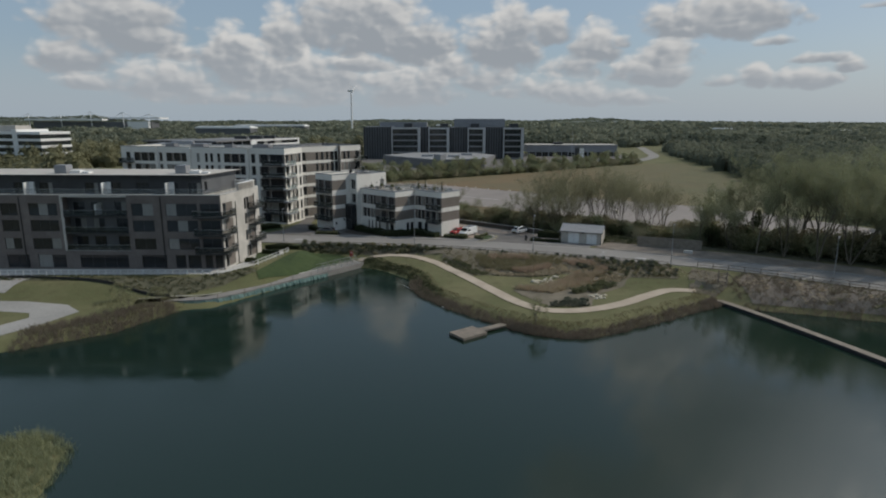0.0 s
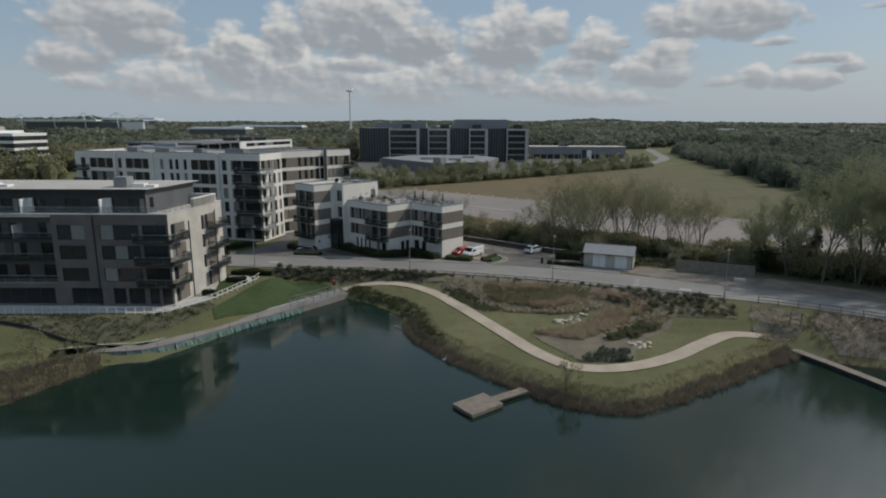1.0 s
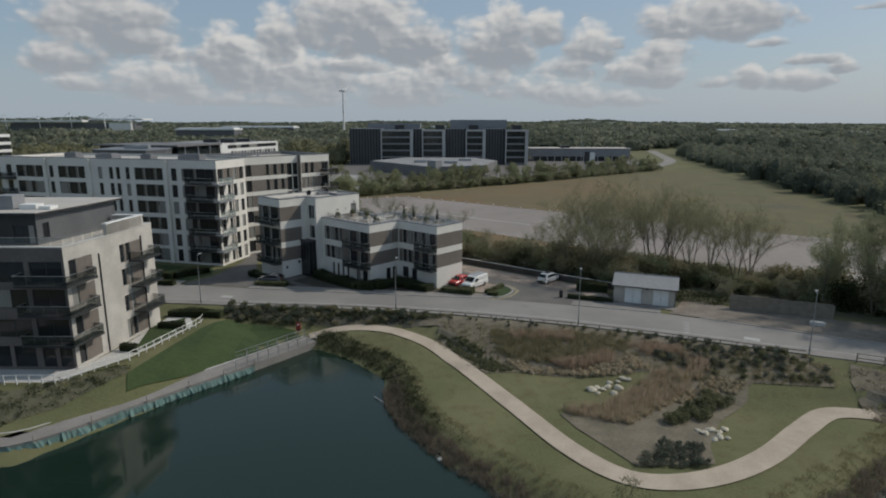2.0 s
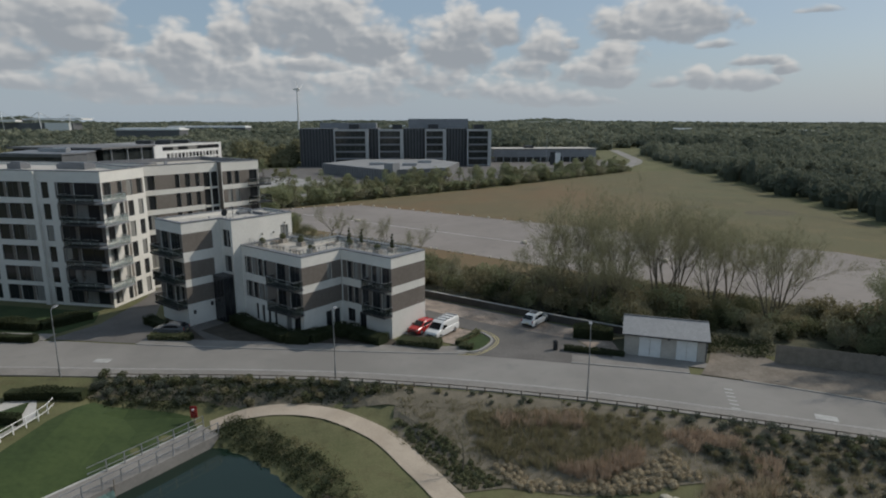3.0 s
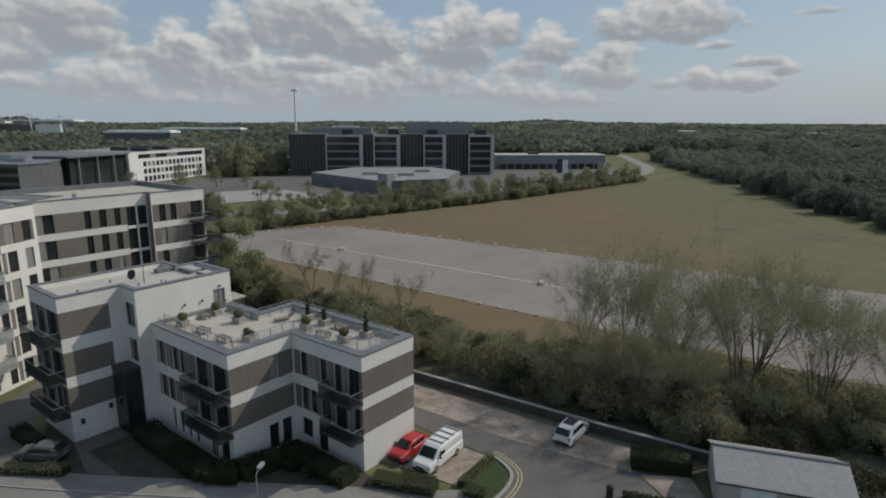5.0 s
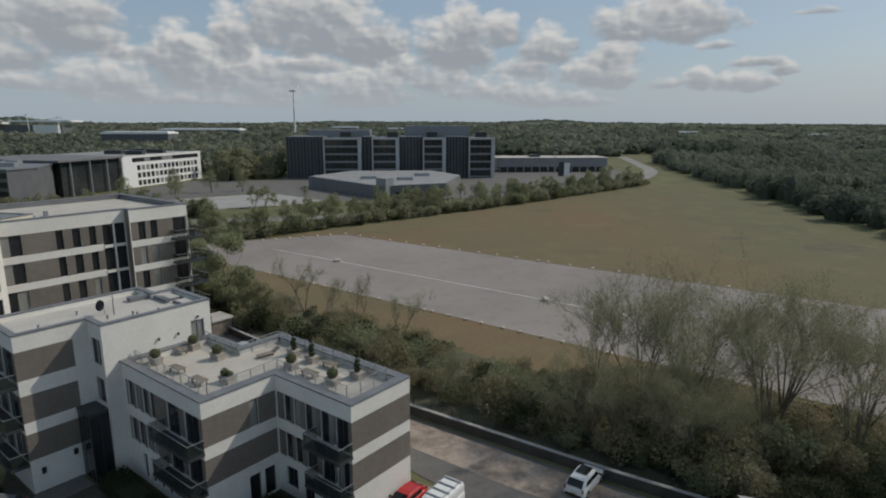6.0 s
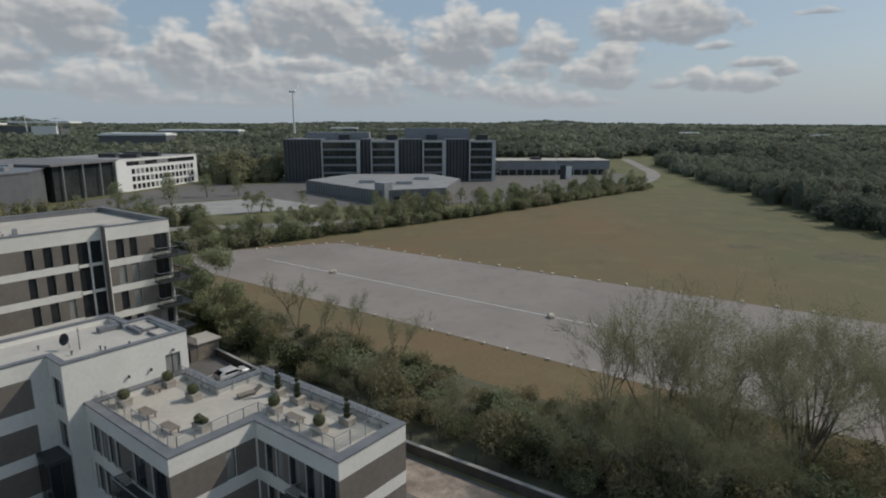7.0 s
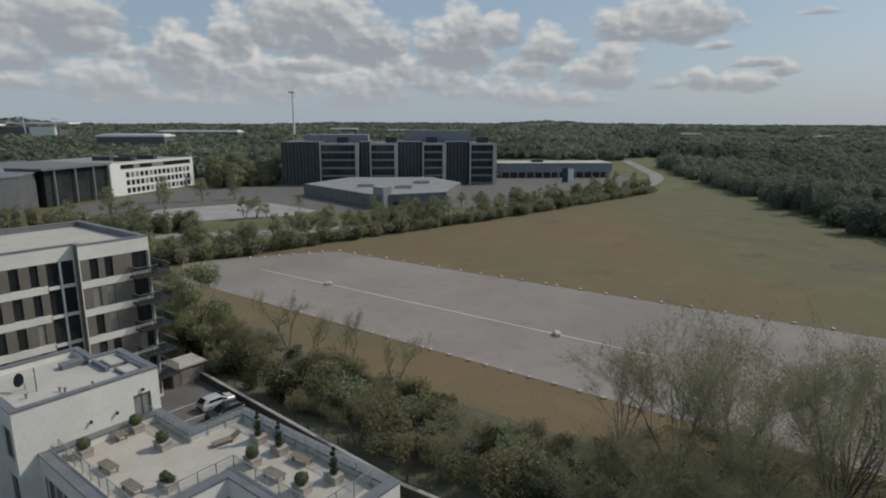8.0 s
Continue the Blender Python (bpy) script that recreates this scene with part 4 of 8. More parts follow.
for x, y, a, b in ((18, 6, 4, 2.4), (28, 7, 2.5, 1.8), (36, 8, 5.0, 2.2), (8, 8, 3, 2)):
    part("roof_plant", MB().box(x, x + a, y, y + b, 19.11, 19.95).box(x + 0.3, x + a - 0.3, y + 0.3, y + b - 0.3, 19.95, 20.15), M_COPING, tall, "grey rooftop plant box")

back = thing("apartment_building", "white and taupe banded flats wing with glazed stair", "building", CM)
BW = [(-45.8, -9.0), (-45.8, 6.0), (-44.7, 6.0), (-44.7, 13.4), (-62.0, 13.0), (-62.0, -9.0)]
op, bands = [], []
for z0, z1 in ROWS:
    op += [(1.8, 4.0, z0, z1, 2), (7.3, 8.1, z0, z1, 1), (9.0, 9.9, z0, z1, 1), (10.8, 11.6, z0, z1, 1)]
    bands.append((4.0, 12.3, z0, z1, M_TAUPE))
op += [(12.3, 13.5, 0.2, 18.0, 1), (13.7, 14.9, 0.2, 18.0, 1)]
wall(back, BW[0], BW[1], 0, ZB, M_RENDER, op, bands)
for k in range(5):
    part("spandrel", MB().box(-45.86, -45.72, 3.32, 5.88, 2.75 + 3.1 * k, 3.1 + 3.1 * k), M_RENDER, back, "white stair spandrel")
wall(back, BW[1], BW[2], 0, ZB, M_TAUPE)
op = [o for z0, z1 in ROWS for o in ((1.0, 1.9, z0, z1, 1), (2.5, 3.4, z0, z1, 1), (5.4, 7.2, z0, z1, 2))]
wall(back, BW[2], BW[3], 0, ZB, M_RENDER, op, [(0.1, 7.3, z0, z1, M_TAUPE) for z0, z1 in ROWS])
op = [o for z0, z1 in ROWS for o in ((0.3, 2.6, z0, z1, 2), (5, 6.5, z0, z1, 1), (9, 10.5, z0, z1, 1))]
wall(back, BW[3], BW[4], 0, ZB, M_RENDER, op, [(0.1, 17, z0, z1, M_TAUPE) for z0, z1 in ROWS])
wall(back, BW[4], BW[5], 0, ZB, M_RENDER)
wall(back, BW[5], BW[0], 0, ZB, M_RENDER)
roof(back, BW, ZB, 19.0, M_PAVE, M_COPING, 0.55, inner=M_COPING)
for k in range(5):
    z = 3.0 + 3.1 * k
    balcony(back, BW[2], BW[3], 5.0, 7.5, z, 1.5, (True, False))
    balcony(back, BW[3], BW[4], -1.5, 3.2, z, 1.5, (False, True))
part("roof_vents", MB().box(-50.0, -48.2, -1.6, -1.0, 19.01, 19.25).box(-49.3, -48.9, -1.5, -1.1, 19.25, 19.9).box(-50.8, -50.2, -2.4, -2.0, 19.01, 19.3), M_STEEL, back, "small metal roof vents")

# ---- brick flats by the lake, shade put into the brown front brick ----
A0, AZ = (-37.8, 120.0), 13.4
brick = thing("apartment_building", "buff brick flats, front toned dark for shade, with set-back metal penthouse and corner balconies", "building", place(-37.8, 120.0, -0.35, 0))
H = 13.75
FL = [(-60, 0), (0, 0), (0.9, 7.0), (1.7, 14.0), (1.7, 16.0), (-60, 16.0)]
RW = [(3.75, 5.8), (7.05, 9.15), (9.95, 12.2)]


def xs(px0, px1):
    return (60 - (387 - px0) / 9.65, 60 - (387 - px1) / 9.65)


op, bands = [], []
for z0, z1 in RW:
    for a, b, n_ in ((50, 100, 3), (0, 30, 2), (-60, -10, 3), (230, 268, 2), (290, 345, 3), (350, 384, 2)):
        op.append((*xs(a, b), z0, z1, n_))
for a, b, n_ in ((-80, -20, 3), (0, 40, 2), (55, 105, 2), (130, 216, 4), (240, 284, 2), (300, 318, 1), (322, 345, 1), (352, 366, 1), (370, 384, 1)):
    op.append((*xs(a, b), 0.3, 2.75, n_))
bay0, bay1 = xs(107, 222)
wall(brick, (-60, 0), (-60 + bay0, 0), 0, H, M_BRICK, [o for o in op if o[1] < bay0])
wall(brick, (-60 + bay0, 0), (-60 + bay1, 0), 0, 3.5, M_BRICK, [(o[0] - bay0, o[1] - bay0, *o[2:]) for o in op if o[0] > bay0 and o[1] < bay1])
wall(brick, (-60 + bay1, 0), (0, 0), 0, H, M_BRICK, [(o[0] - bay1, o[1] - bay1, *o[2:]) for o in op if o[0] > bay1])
# loggia three storeys high
bx0, bx1 = -60 + bay0, -60 + bay1
wall(brick, (bx0, 2.2), (bx1, 2.2), 3.5, H, M_GREY, [(s_, s_ + 2.2, z0, z1, 2, "d") for z0, z1 in RW for s_ in (0.8, 4.2, 8.6)])
wall(brick, (bx0, 0), (bx0, 2.2), 3.5, H, M_BRICK)
wall(brick, (bx1, 2.2), (bx1, 0), 3.5, H, M_BRICK)
for z in (3.5, 6.8, 9.9):
    sl = part("loggia_floor", MB().box(bx0, bx1, 0.03, 2.2, z - 0.2, z + 0.02), M_CONC if z < 4 else M_BALC, brick, "loggia floor slab")
    for i in range(6):
        w_ = (bx1 - bx0) / 6
        part("glass_panel", MB().box(bx0 + i * w_ + 0.04, bx0 + (i + 1) * w_ - 0.04, 0.1, 0.115, z + 0.06, z + 1.05), M_TINT, sl)
    part("handrail", MB().box(bx0, bx1, 0.07, 0.14, z + 1.05, z + 1.1), M_STEEL, sl)
part("divider", MB().box(bx0 + 5.9, bx0 + 6.1, 0.3, 2.2, 9.95, 12.0), M_WHITE, brick, "white balcony divider")
part("loggia_cheek", MB().prism([(bx0 - 0.1, -0.04), (bx0 + 0.25, -0.04), (bx0 + 0.25, 0.3), (bx0 - 0.1, 0.3)], 3.5, H - 0.1).prism([(bx0 + 0.25, -0.04), (bx1 + 0.1, -0.04), (bx1 + 0.1, 0.3), (bx0 + 0.25, 0.3)], H - 0.45, H - 0.1), M_BUFF, brick, "pale brick frame of the loggia")
# end wall with raised rear part, sunlight put into its paler brick
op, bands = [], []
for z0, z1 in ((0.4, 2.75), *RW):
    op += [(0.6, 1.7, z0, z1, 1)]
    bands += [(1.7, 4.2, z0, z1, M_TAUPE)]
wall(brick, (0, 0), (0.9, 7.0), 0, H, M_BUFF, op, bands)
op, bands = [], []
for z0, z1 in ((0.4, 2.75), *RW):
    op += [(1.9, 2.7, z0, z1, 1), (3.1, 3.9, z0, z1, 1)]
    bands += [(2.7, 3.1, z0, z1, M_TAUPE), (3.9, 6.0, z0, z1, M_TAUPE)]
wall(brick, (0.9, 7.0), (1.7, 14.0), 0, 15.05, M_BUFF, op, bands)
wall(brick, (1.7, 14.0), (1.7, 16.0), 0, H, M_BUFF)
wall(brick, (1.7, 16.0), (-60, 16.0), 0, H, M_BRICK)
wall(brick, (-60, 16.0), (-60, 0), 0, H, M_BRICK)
part("parapet", MB().prism([(0.9, 7.0), (1.7, 14.0), (1.3, 14.0), (0.5, 7.0)], H, 15.0).prism([(1.7, 14.0), (-2.0, 14.0), (-2.0, 13.6), (1.66, 13.6)], H, 15.0), M_BUFF, brick, "raised pale parapet")
part("parapet_cap", MB().prism([(0.96, 6.94), (1.78, 14.06), (1.24, 14.06), (0.44, 6.94)], 15.06, 15.2).prism([(1.24, 14.06), (-2.06, 14.06), (-2.06, 13.54), (1.2, 13.54)], 15.06, 15.2), M_WHITE, brick, "white parapet capping")
roof(brick, FL, H, H - 0.25, M_PAVE, M_CONC, 0.5, inner=M_BRICK)
for px in (282, 35):
    x = -60 + xs(px, px)[0]
    part("downpipe", MB().tube((x, -0.09, 0.1), (x, -0.09, H - 0.3), 0.08), M_BLACK, brick)
part("downpipe", MB().tube((0.75, 5.2, 0.1), (0.75, 5.2, 12.0), 0.08), M_BLACK, brick)
part("downpipe", MB().tube((1.68, 13.0, 0.1), (1.68, 13.0, 12.6), 0.08), M_BLACK, brick)
for k in range(3):
    z = 3.35 + 3.3 * k
    balcony(brick, (-60, 0), (0, 0), 55.3, 61.0, z, 1.5, (True, False))
    balcony(brick, (0, 0), (0.9, 7.0), -1.5, 3.2, z, 1.3, (False, True))
    balcony(brick, (0.9, 7.0), (1.7, 14.0), 3.4, 7.6, z + 0.1, 1.7)
# penthouse
PH = [(-58, 2.6), (-4.2, 2.6), (-3.0, 9.0), (-2.3, 15.0), (-58, 15.0)]
zp = H - 0.24
op = []
for px in (40, 85, 165, 205, 255, 305, 345):
    a = 58 - (380 - px) / 9.5 - 2
    op.append((a - 1.1, a + 1.3, zp + 0.1, zp + 2.2, 3, "d"))
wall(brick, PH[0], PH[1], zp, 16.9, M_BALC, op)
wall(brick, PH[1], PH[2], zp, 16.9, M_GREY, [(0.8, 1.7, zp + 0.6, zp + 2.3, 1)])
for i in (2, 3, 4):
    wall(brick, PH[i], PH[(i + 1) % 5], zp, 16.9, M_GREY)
ov = inset(PH, -0.7)
part("roof_slab", MB().prism(ov, 16.9, 17.1), M_BALC, brick, "dark overhanging roof edge")
part("roof", MB().prism(inset(PH, -0.62), 17.1, 17.16), M_ROOF, brick, "pale roof membrane")
for px in (42, 178, 290):
    x = -(387 - px) / 9.65
    part("divider", MB().box(x - 0.1, x + 0.1, 0.7, 2.6, zp, zp + 2.3).box(x + 0.1, x + 0.8, 2.2, 2.58, zp, zp + 2.3), M_WHITE, brick, "white terrace divider")
for px, w_ in ((87, 2.2), (303, 2.0)):
    x = -(387 - px) / 9.65
    part("lift_overrun", MB().box(x - w_ / 2, x + w_ / 2, 4.4, 6.4, 17.16, 18.7), M_GREYL, brick, "grey lift overrun")
    part("roof_plant", MB().box(x + w_ / 2 + 0.5, x + w_ / 2 + 2.4, 4.6, 6.0, 17.16, 17.7).box(x + w_ / 2 + 2.7, x + w_ / 2 + 4.0, 4.6, 6.0, 17.16, 17.5), M_WHITE, brick, "pale rooftop plant")
rl = part("terrace_rail", MB().box(-59.5, -0.3, 0.36, 0.42, H + 0.98, H + 1.03), M_STEEL, brick, "steel terrace handrail")
for i in range(44):
    a = -59.4 + i * 1.35
    part("glass_panel", MB().box(a, a + 1.25, 0.38, 0.395, H + 0.08, H + 0.96), M_CLEAR, rl)
for i in range(4):
    a = 0.75 + i * 1.5
    part("glass_panel", MB().box(-0.3 + a * 0.128, -0.285 + a * 0.128, a, a + 1.4, H + 0.08, H + 0.96), M_CLEAR, rl)

# ---- plant house by the road ----
shed = thing("substation_hut", "small pale brick hut with double doors and low grey roof", "hut", place(28.1, 145.1, 0, -21.5))
SW, SD = 8.8, 5.6
wall(shed, (0, 0), (SW, 0), 0, 2.75, M_HUT, [(1.6, 4.0, 0.05, 2.35, 0), (5.6, 7.8, 0.05, 2.35, 0)])
wall(shed, (SW, 0), (SW, SD), 0, 2.75, M_HUT)
wall(shed, (SW, SD), (0, SD), 0, 2.75, M_HUT)
wall(shed, (0, SD), (0, 0), 0, 2.75, M_HUT)
for x in (SW, 0):
    part("gable", MB().poly((x, 0, 2.75), (x, SD, 2.75), (x, SD / 2, 3.9)), M_HUT, shed)
for a, b in ((1.6, 4.0), (5.6, 7.8)):
    for i in range(2):
        w_ = (b - a) / 2
        dr = part("door", MB().box(a + i * w_ + 0.02, a + (i + 1) * w_ - 0.02, 0.08, 0.14, 0.06, 2.34), M_WHITE, shed, "white metal door leaf")
        for k in range(5):
            part("louvre", MB().box(a + i * w_ + 0.25, a + (i + 1) * w_ - 0.25, 0.06, 0.079, 1.5 + 0.1 * k, 1.57 + 0.1 * k), M_WHITE, dr)
        part("handle", MB().box(a + w_ + (-0.16 if i == 0 else 0.1), a + w_ + (-0.1 if i == 0 else 0.16), 0.05, 0.08, 1.0, 1.1), M_STEEL, dr)
for sgn, lab in ((0, "front"), (1, "rear")):
    y0, y1 = (-0.35, SD / 2) if sgn == 0 else (SD + 0.35, SD / 2)
    sl = part("roof_slope", MB().poly((-0.25, y0, 2.68), (SW + 0.25, y0, 2.68), (SW + 0.25, y1, 3.98), (-0.25, y1, 3.98)).poly((-0.25, y0, 2.58), (-0.25, y1, 3.88), (SW + 0.25, y1, 3.88), (SW + 0.25, y0, 2.58))
              .poly((-0.25, y0, 2.58), (SW + 0.25, y0, 2.58), (SW + 0.25, y0, 2.68), (-0.25, y0, 2.68)), M_SLATE, shed, "grey tiled roof slope")
part("ridge", MB().box(-0.26, SW + 0.26, SD / 2 - 0.12, SD / 2 + 0.12, 3.93, 4.03), M_GREY, shed)
part("gutter", MB().box(-0.25, SW + 0.25, -0.45, -0.352, 2.55, 2.65), M_BLACK, shed)
part("downpipe", MB().tube((SW - 0.1, -0.08, 0), (SW - 0.1, -0.08, 2.6), 0.05), M_BLACK, shed)
part("security_lamp", MB().box(4.6, 4.9, -0.12, 0, 2.3, 2.45), M_BLACK, shed)
# ---- roads, pavements, car park ----
def smooth(pts, k=6):
    """A smooth line through points."""
    P = [Vector(p) for p in pts]
    P = [2 * P[0] - P[1]] + P + [2 * P[-1] - P[-2]]
    out = []
    for i in range(1, len(P) - 2):
        a, b, c, d_ = P[i - 1:i + 3]
        for j in range(k):
            t = j / k
            out.append(0.5 * (2 * b + (c - a) * t + (2 * a - 5 * b + 4 * c - d_) * t * t + (3 * b - a - 3 * c + d_) * t ** 3))
    out.append(P[-2])
    return [tuple(p) for p in out]


def offset(line, d):
    """The line moved to its left by d."""
    out = []
    for i, p in enumerate(line):
        a, b = Vector(line[max(i - 1, 0)]), Vector(line[min(i + 1, len(line) - 1)])
        e = (b - a).normalized()
        out.append((p[0] - e.y * d, p[1] + e.x * d))
    return out


def strip(name, line, w0, w1, mat, lift, label, category, thick=0.0, z=None, kind="structure"):
    """A ribbon along a line, from w0 to w1 to its left; with a thickness it has sides."""
    A, B = offset(line, w0), offset(line, w1)
    za, zb = (height(A), height(B)) if z is None else (np.full(len(A), z), np.full(len(A), z))
    mb = MB()
    for i in range(len(A) - 1):
        q = [(*A[i], za[i] + lift), (*A[i + 1], za[i + 1] + lift), (*B[i + 1], zb[i + 1] + lift), (*B[i], zb[i] + lift)]
        mb.poly(*q)
        if thick:
            for a, b in ((q[1], q[0]), (q[3], q[2])):
                mb.poly(a, b, (b[0], b[1], b[2] - thick), (a[0], a[1], a[2] - thick))
    if thick:
        for a, b in ((q[2], q[1]),):
            mb.poly(a, b, (b[0], b[1], b[2] - thick), (a[0], a[1], a[2] - thick))
    return solo(name, mb, mat, label, category, kind=kind)


RN, RS = smooth(ROAD_N), smooth(ROAD_S)
KS = offset(RS, 2.0)
sheet("road", KS + RN[::-1], M_ASPHALT, 0.03, "worn pale grey asphalt road", "road", 14.0)
strip("pavement_south", RS, 0.0, 1.85, M_FOOT, 0.13, "grey asphalt footway beside the road", "pavement", 0.2)
strip("kerb_south", RS, 1.85, 2.0, M_KERB, 0.14, "pale concrete kerb", "kerb", 0.2)
strip("edge_line_south", RS, 2.35, 2.45, M_FADED, 0.036, "faded white edge line", "road marking")


def between(line, x0, x1):
    return [p for p in line if x0 <= p[0] <= x1]


for x0, x1 in ((-170, -41), (-29.5, 10.4), (20.5, 35.2), (37.8, 200)):
    ln = between(RN, x0, x1)
    strip("kerb_north", ln, 0.0, 0.15, M_KERB, 0.12, "pale concrete kerb", "kerb", 0.2)
    if x0 < 30:
        strip("pavement_north", ln, 0.15, 2.3, M_FOOT, 0.11, "grey asphalt footway beside the road", "pavement", 0.2)
# speed-table stripes across the road
for i in range(6):
    a, b = Vector((35.4, 135.8)), Vector((33.7, 131.0))
    p = a + (b - a) * (i + 0.5) / 6
    solo("road_stripe", MB().box(-0.4, 0.4, -0.14, 0.14, 0, 0.006), M_FADED, "faded white stripe on the asphalt", "road marking", place(p.x, p.y, 0.034, -24), "ramp stripes")
for x, y, a in ((41.05, 129.1, -26), (-31.0, 147.0, -6)):
    solo("road_patch", MB().box(-0.9, 0.9, -0.55, 0.55, 0, 0.005), M_FADED, "worn pale marking on the asphalt", "road marking", place(x, y, 0.034, a))


for x, y in ((-6.15, 141.9), (0.44, 140.9), (5.24, 139.95)):
    dc = thing("drain_cover", "dark iron drain cover in the road gutter", "drain", place(x, y, 0.032, -12), "drain covers")
    part("frame", MB().box(-0.6, 0.6, -0.22, 0.22, 0, 0.006), M_BLACK, dc)
    for k in range(5):
        part("bar", MB().box(-0.5 + 0.22 * k, -0.4 + 0.22 * k, -0.17, 0.17, 0.006, 0.014), M_GREY, dc)
sheet("car_park", [(-27.5, 190.5), (-20.0, 183.0), (-9.0, 173.0), (-5.0, 176.5), (-20.4, 195.8), (-26.0, 195.0)], M_TARMAC, 0.035, "dark tarmac beside the bin store", "car park", 6.0)


def cpos_(x, y):
    """A place given in the axes of the white flats."""
    v = CM @ Vector((x, y, 0))
    return v.x, v.y


CARPARK = [(10.6, 146.6), (12.6, 148.2), (13.7, 150.4), (13.4, 152.4), (12.0, 153.8), (6.6, 158.6), (-3.0, 169.5), (-13.0, 180.5), (-24.5, 192.0), (-20.0, 195.6), (5.5, 169.6), (23.0, 156.0), (28.4, 151.8),
           (28.2, 149.6), (24.0, 150.1), (25.0, 146.1), (20.4, 146.6), (19.2, 144.2), (12.4, 146.0)]
sheet("car_park", CARPARK, M_TARMAC, 0.045, "dark tarmac car park beside the flats", "car park", 6.0)
sheet("junction", [(9.9, 146.3), (14, 145.1), (20.4, 143.2), (27, 141.3), (27, 144.0), (24.8, 146.4), (20, 148), (12.6, 147.6)], M_TARMAC, 0.05, "dark tarmac mouth of the car park", "road", 4.0)
BAYS = [(5.4, 163.7), (14.5, 156.2), (23.6, 150.4), (26.6, 152.9), (22.6, 155.6), (5.6, 168.9), (-8.0, 182.6), (-11.0, 179.8)]
sheet("parking_bays", BAYS, M_PAVER, 0.06, "buff block-paved parking bays with stains", "parking bay", 4.0)
sheet("parking_bays", [(24.2, 150.0), (25.1, 146.3), (28.0, 145.6), (28.2, 149.4)], M_PAVER, 0.06, "buff block-paved parking bay", "parking bay", 4.0)
sheet("parking_bays", [(2.6, 153.6), (8.9, 149.4), (12.0, 153.6), (6.2, 158.0)], M_PAVER, 0.06, "buff block-paved parking bays", "parking bay", 4.0)
sheet("drive", [(-41.0, 154.4), (-29.4, 152.2), (-27.8, 156.4), (-30.8, 160.5), (-33.4, 170), (-34.0, 184), (-37, 184), (-36.5, 170), (-37.5, 160)], M_TARMAC, 0.04, "dark tarmac drive between the flats", "drive", 6.0)
for i in range(4):
    a, b = Vector((-21.5, 186.5)) + Vector((2.4, -2.4)) * i, Vector((-18.5, 189.6)) + Vector((2.4, -2.4)) * i
    e = (b - a).normalized()
    n_ = Vector((-e.y, e.x)) * 0.06
    solo("bay_line", MB().prism([tuple(a - n_), tuple(b - n_), tuple(b + n_), tuple(a + n_)][::1], 0.03, 0.036), M_LINE, "white parking bay line", "road marking", group="bay lines")
sheet("planting_bed", offset(between(RN, -27, 8.0), 2.4) + [cpos_(0.6, -0.1), cpos_(-8.7, -0.1), cpos_(-8.7, -6.5), cpos_(-21.2, -6.5), cpos_(-21.2, -9.3), cpos_(-24.2, -9.3), cpos_(-24.2, -13.2), cpos_(-30.0, -13.2), (-27.6, 157.0)], M_SOIL, 0.06, "dark soil bed along the foot of the flats", "flower bed", 4.0)
sheet("entrance_path", [cpos_(-24.0, -9.4), cpos_(-21.6, -9.4), cpos_(-21.4, -13.0), (-18.6, 152.5), (-21.6, 153.0), cpos_(-23.8, -13.2)], M_TARMAC, 0.085, "dark paved path to the glazed entrance", "path", 4.0)
# kerb and grass nose by the junction
nose = smooth([(9.0, 146.9), (11.2, 146.9), (13.0, 148.8), (13.75, 150.9), (13.0, 153.0), (12.2, 153.8)], 5)
strip("kerb_nose", nose, -0.0, 0.28, M_KERB, 0.15, "pale kerb round a grass nose", "kerb", 0.2)
for d_ in (-0.35, -0.65):
    strip("yellow_line", nose, d_, d_ - 0.1, M_YELLOW, 0.052, "faded yellow line beside the kerb", "road marking")
sheet("lawn_nose", [(9.2, 147.2), (11.1, 147.2), (12.7, 149.0), (13.4, 150.9), (12.4, 153.2), (9.1, 149.3)], M_LAWN, 0.1, "small mown grass nose", "lawn", 3.0)
sheet("forecourt_lawn", [(-60, 158.5), (-41.5, 155.6), (-38.5, 160.5), (-40, 165), (-62, 171)], M_LAWN, 0.05, "mown lawn before the tall flats", "lawn", 6.0)
sheet("verge", offset(between(RN, 37.6, 84), 0.16) + [(82, 121), (62, 134.0), (44.2, 141.4), (41.6, 143.2)], M_EARTH, 0.1, "bare stony verge", "verge", 6.0)
sheet("hut_forecourt", [(26.5, 143.9), (35.6, 140.5), (36.5, 141.8), (28.1, 145.1), (26.6, 145.7)], M_FOOT, 0.1, "grey asphalt strip before the hut", "pavement", 3.0)
sheet("earth_apron", [(34.3, 139.0), (37.9, 137.35), (44.4, 140.0), (43.8, 143.4), (39.4, 146.6), (36.5, 141.8), (35.3, 140.3)], M_EARTH, 0.122, "bare earth apron beside the hut", "apron", 4.0)

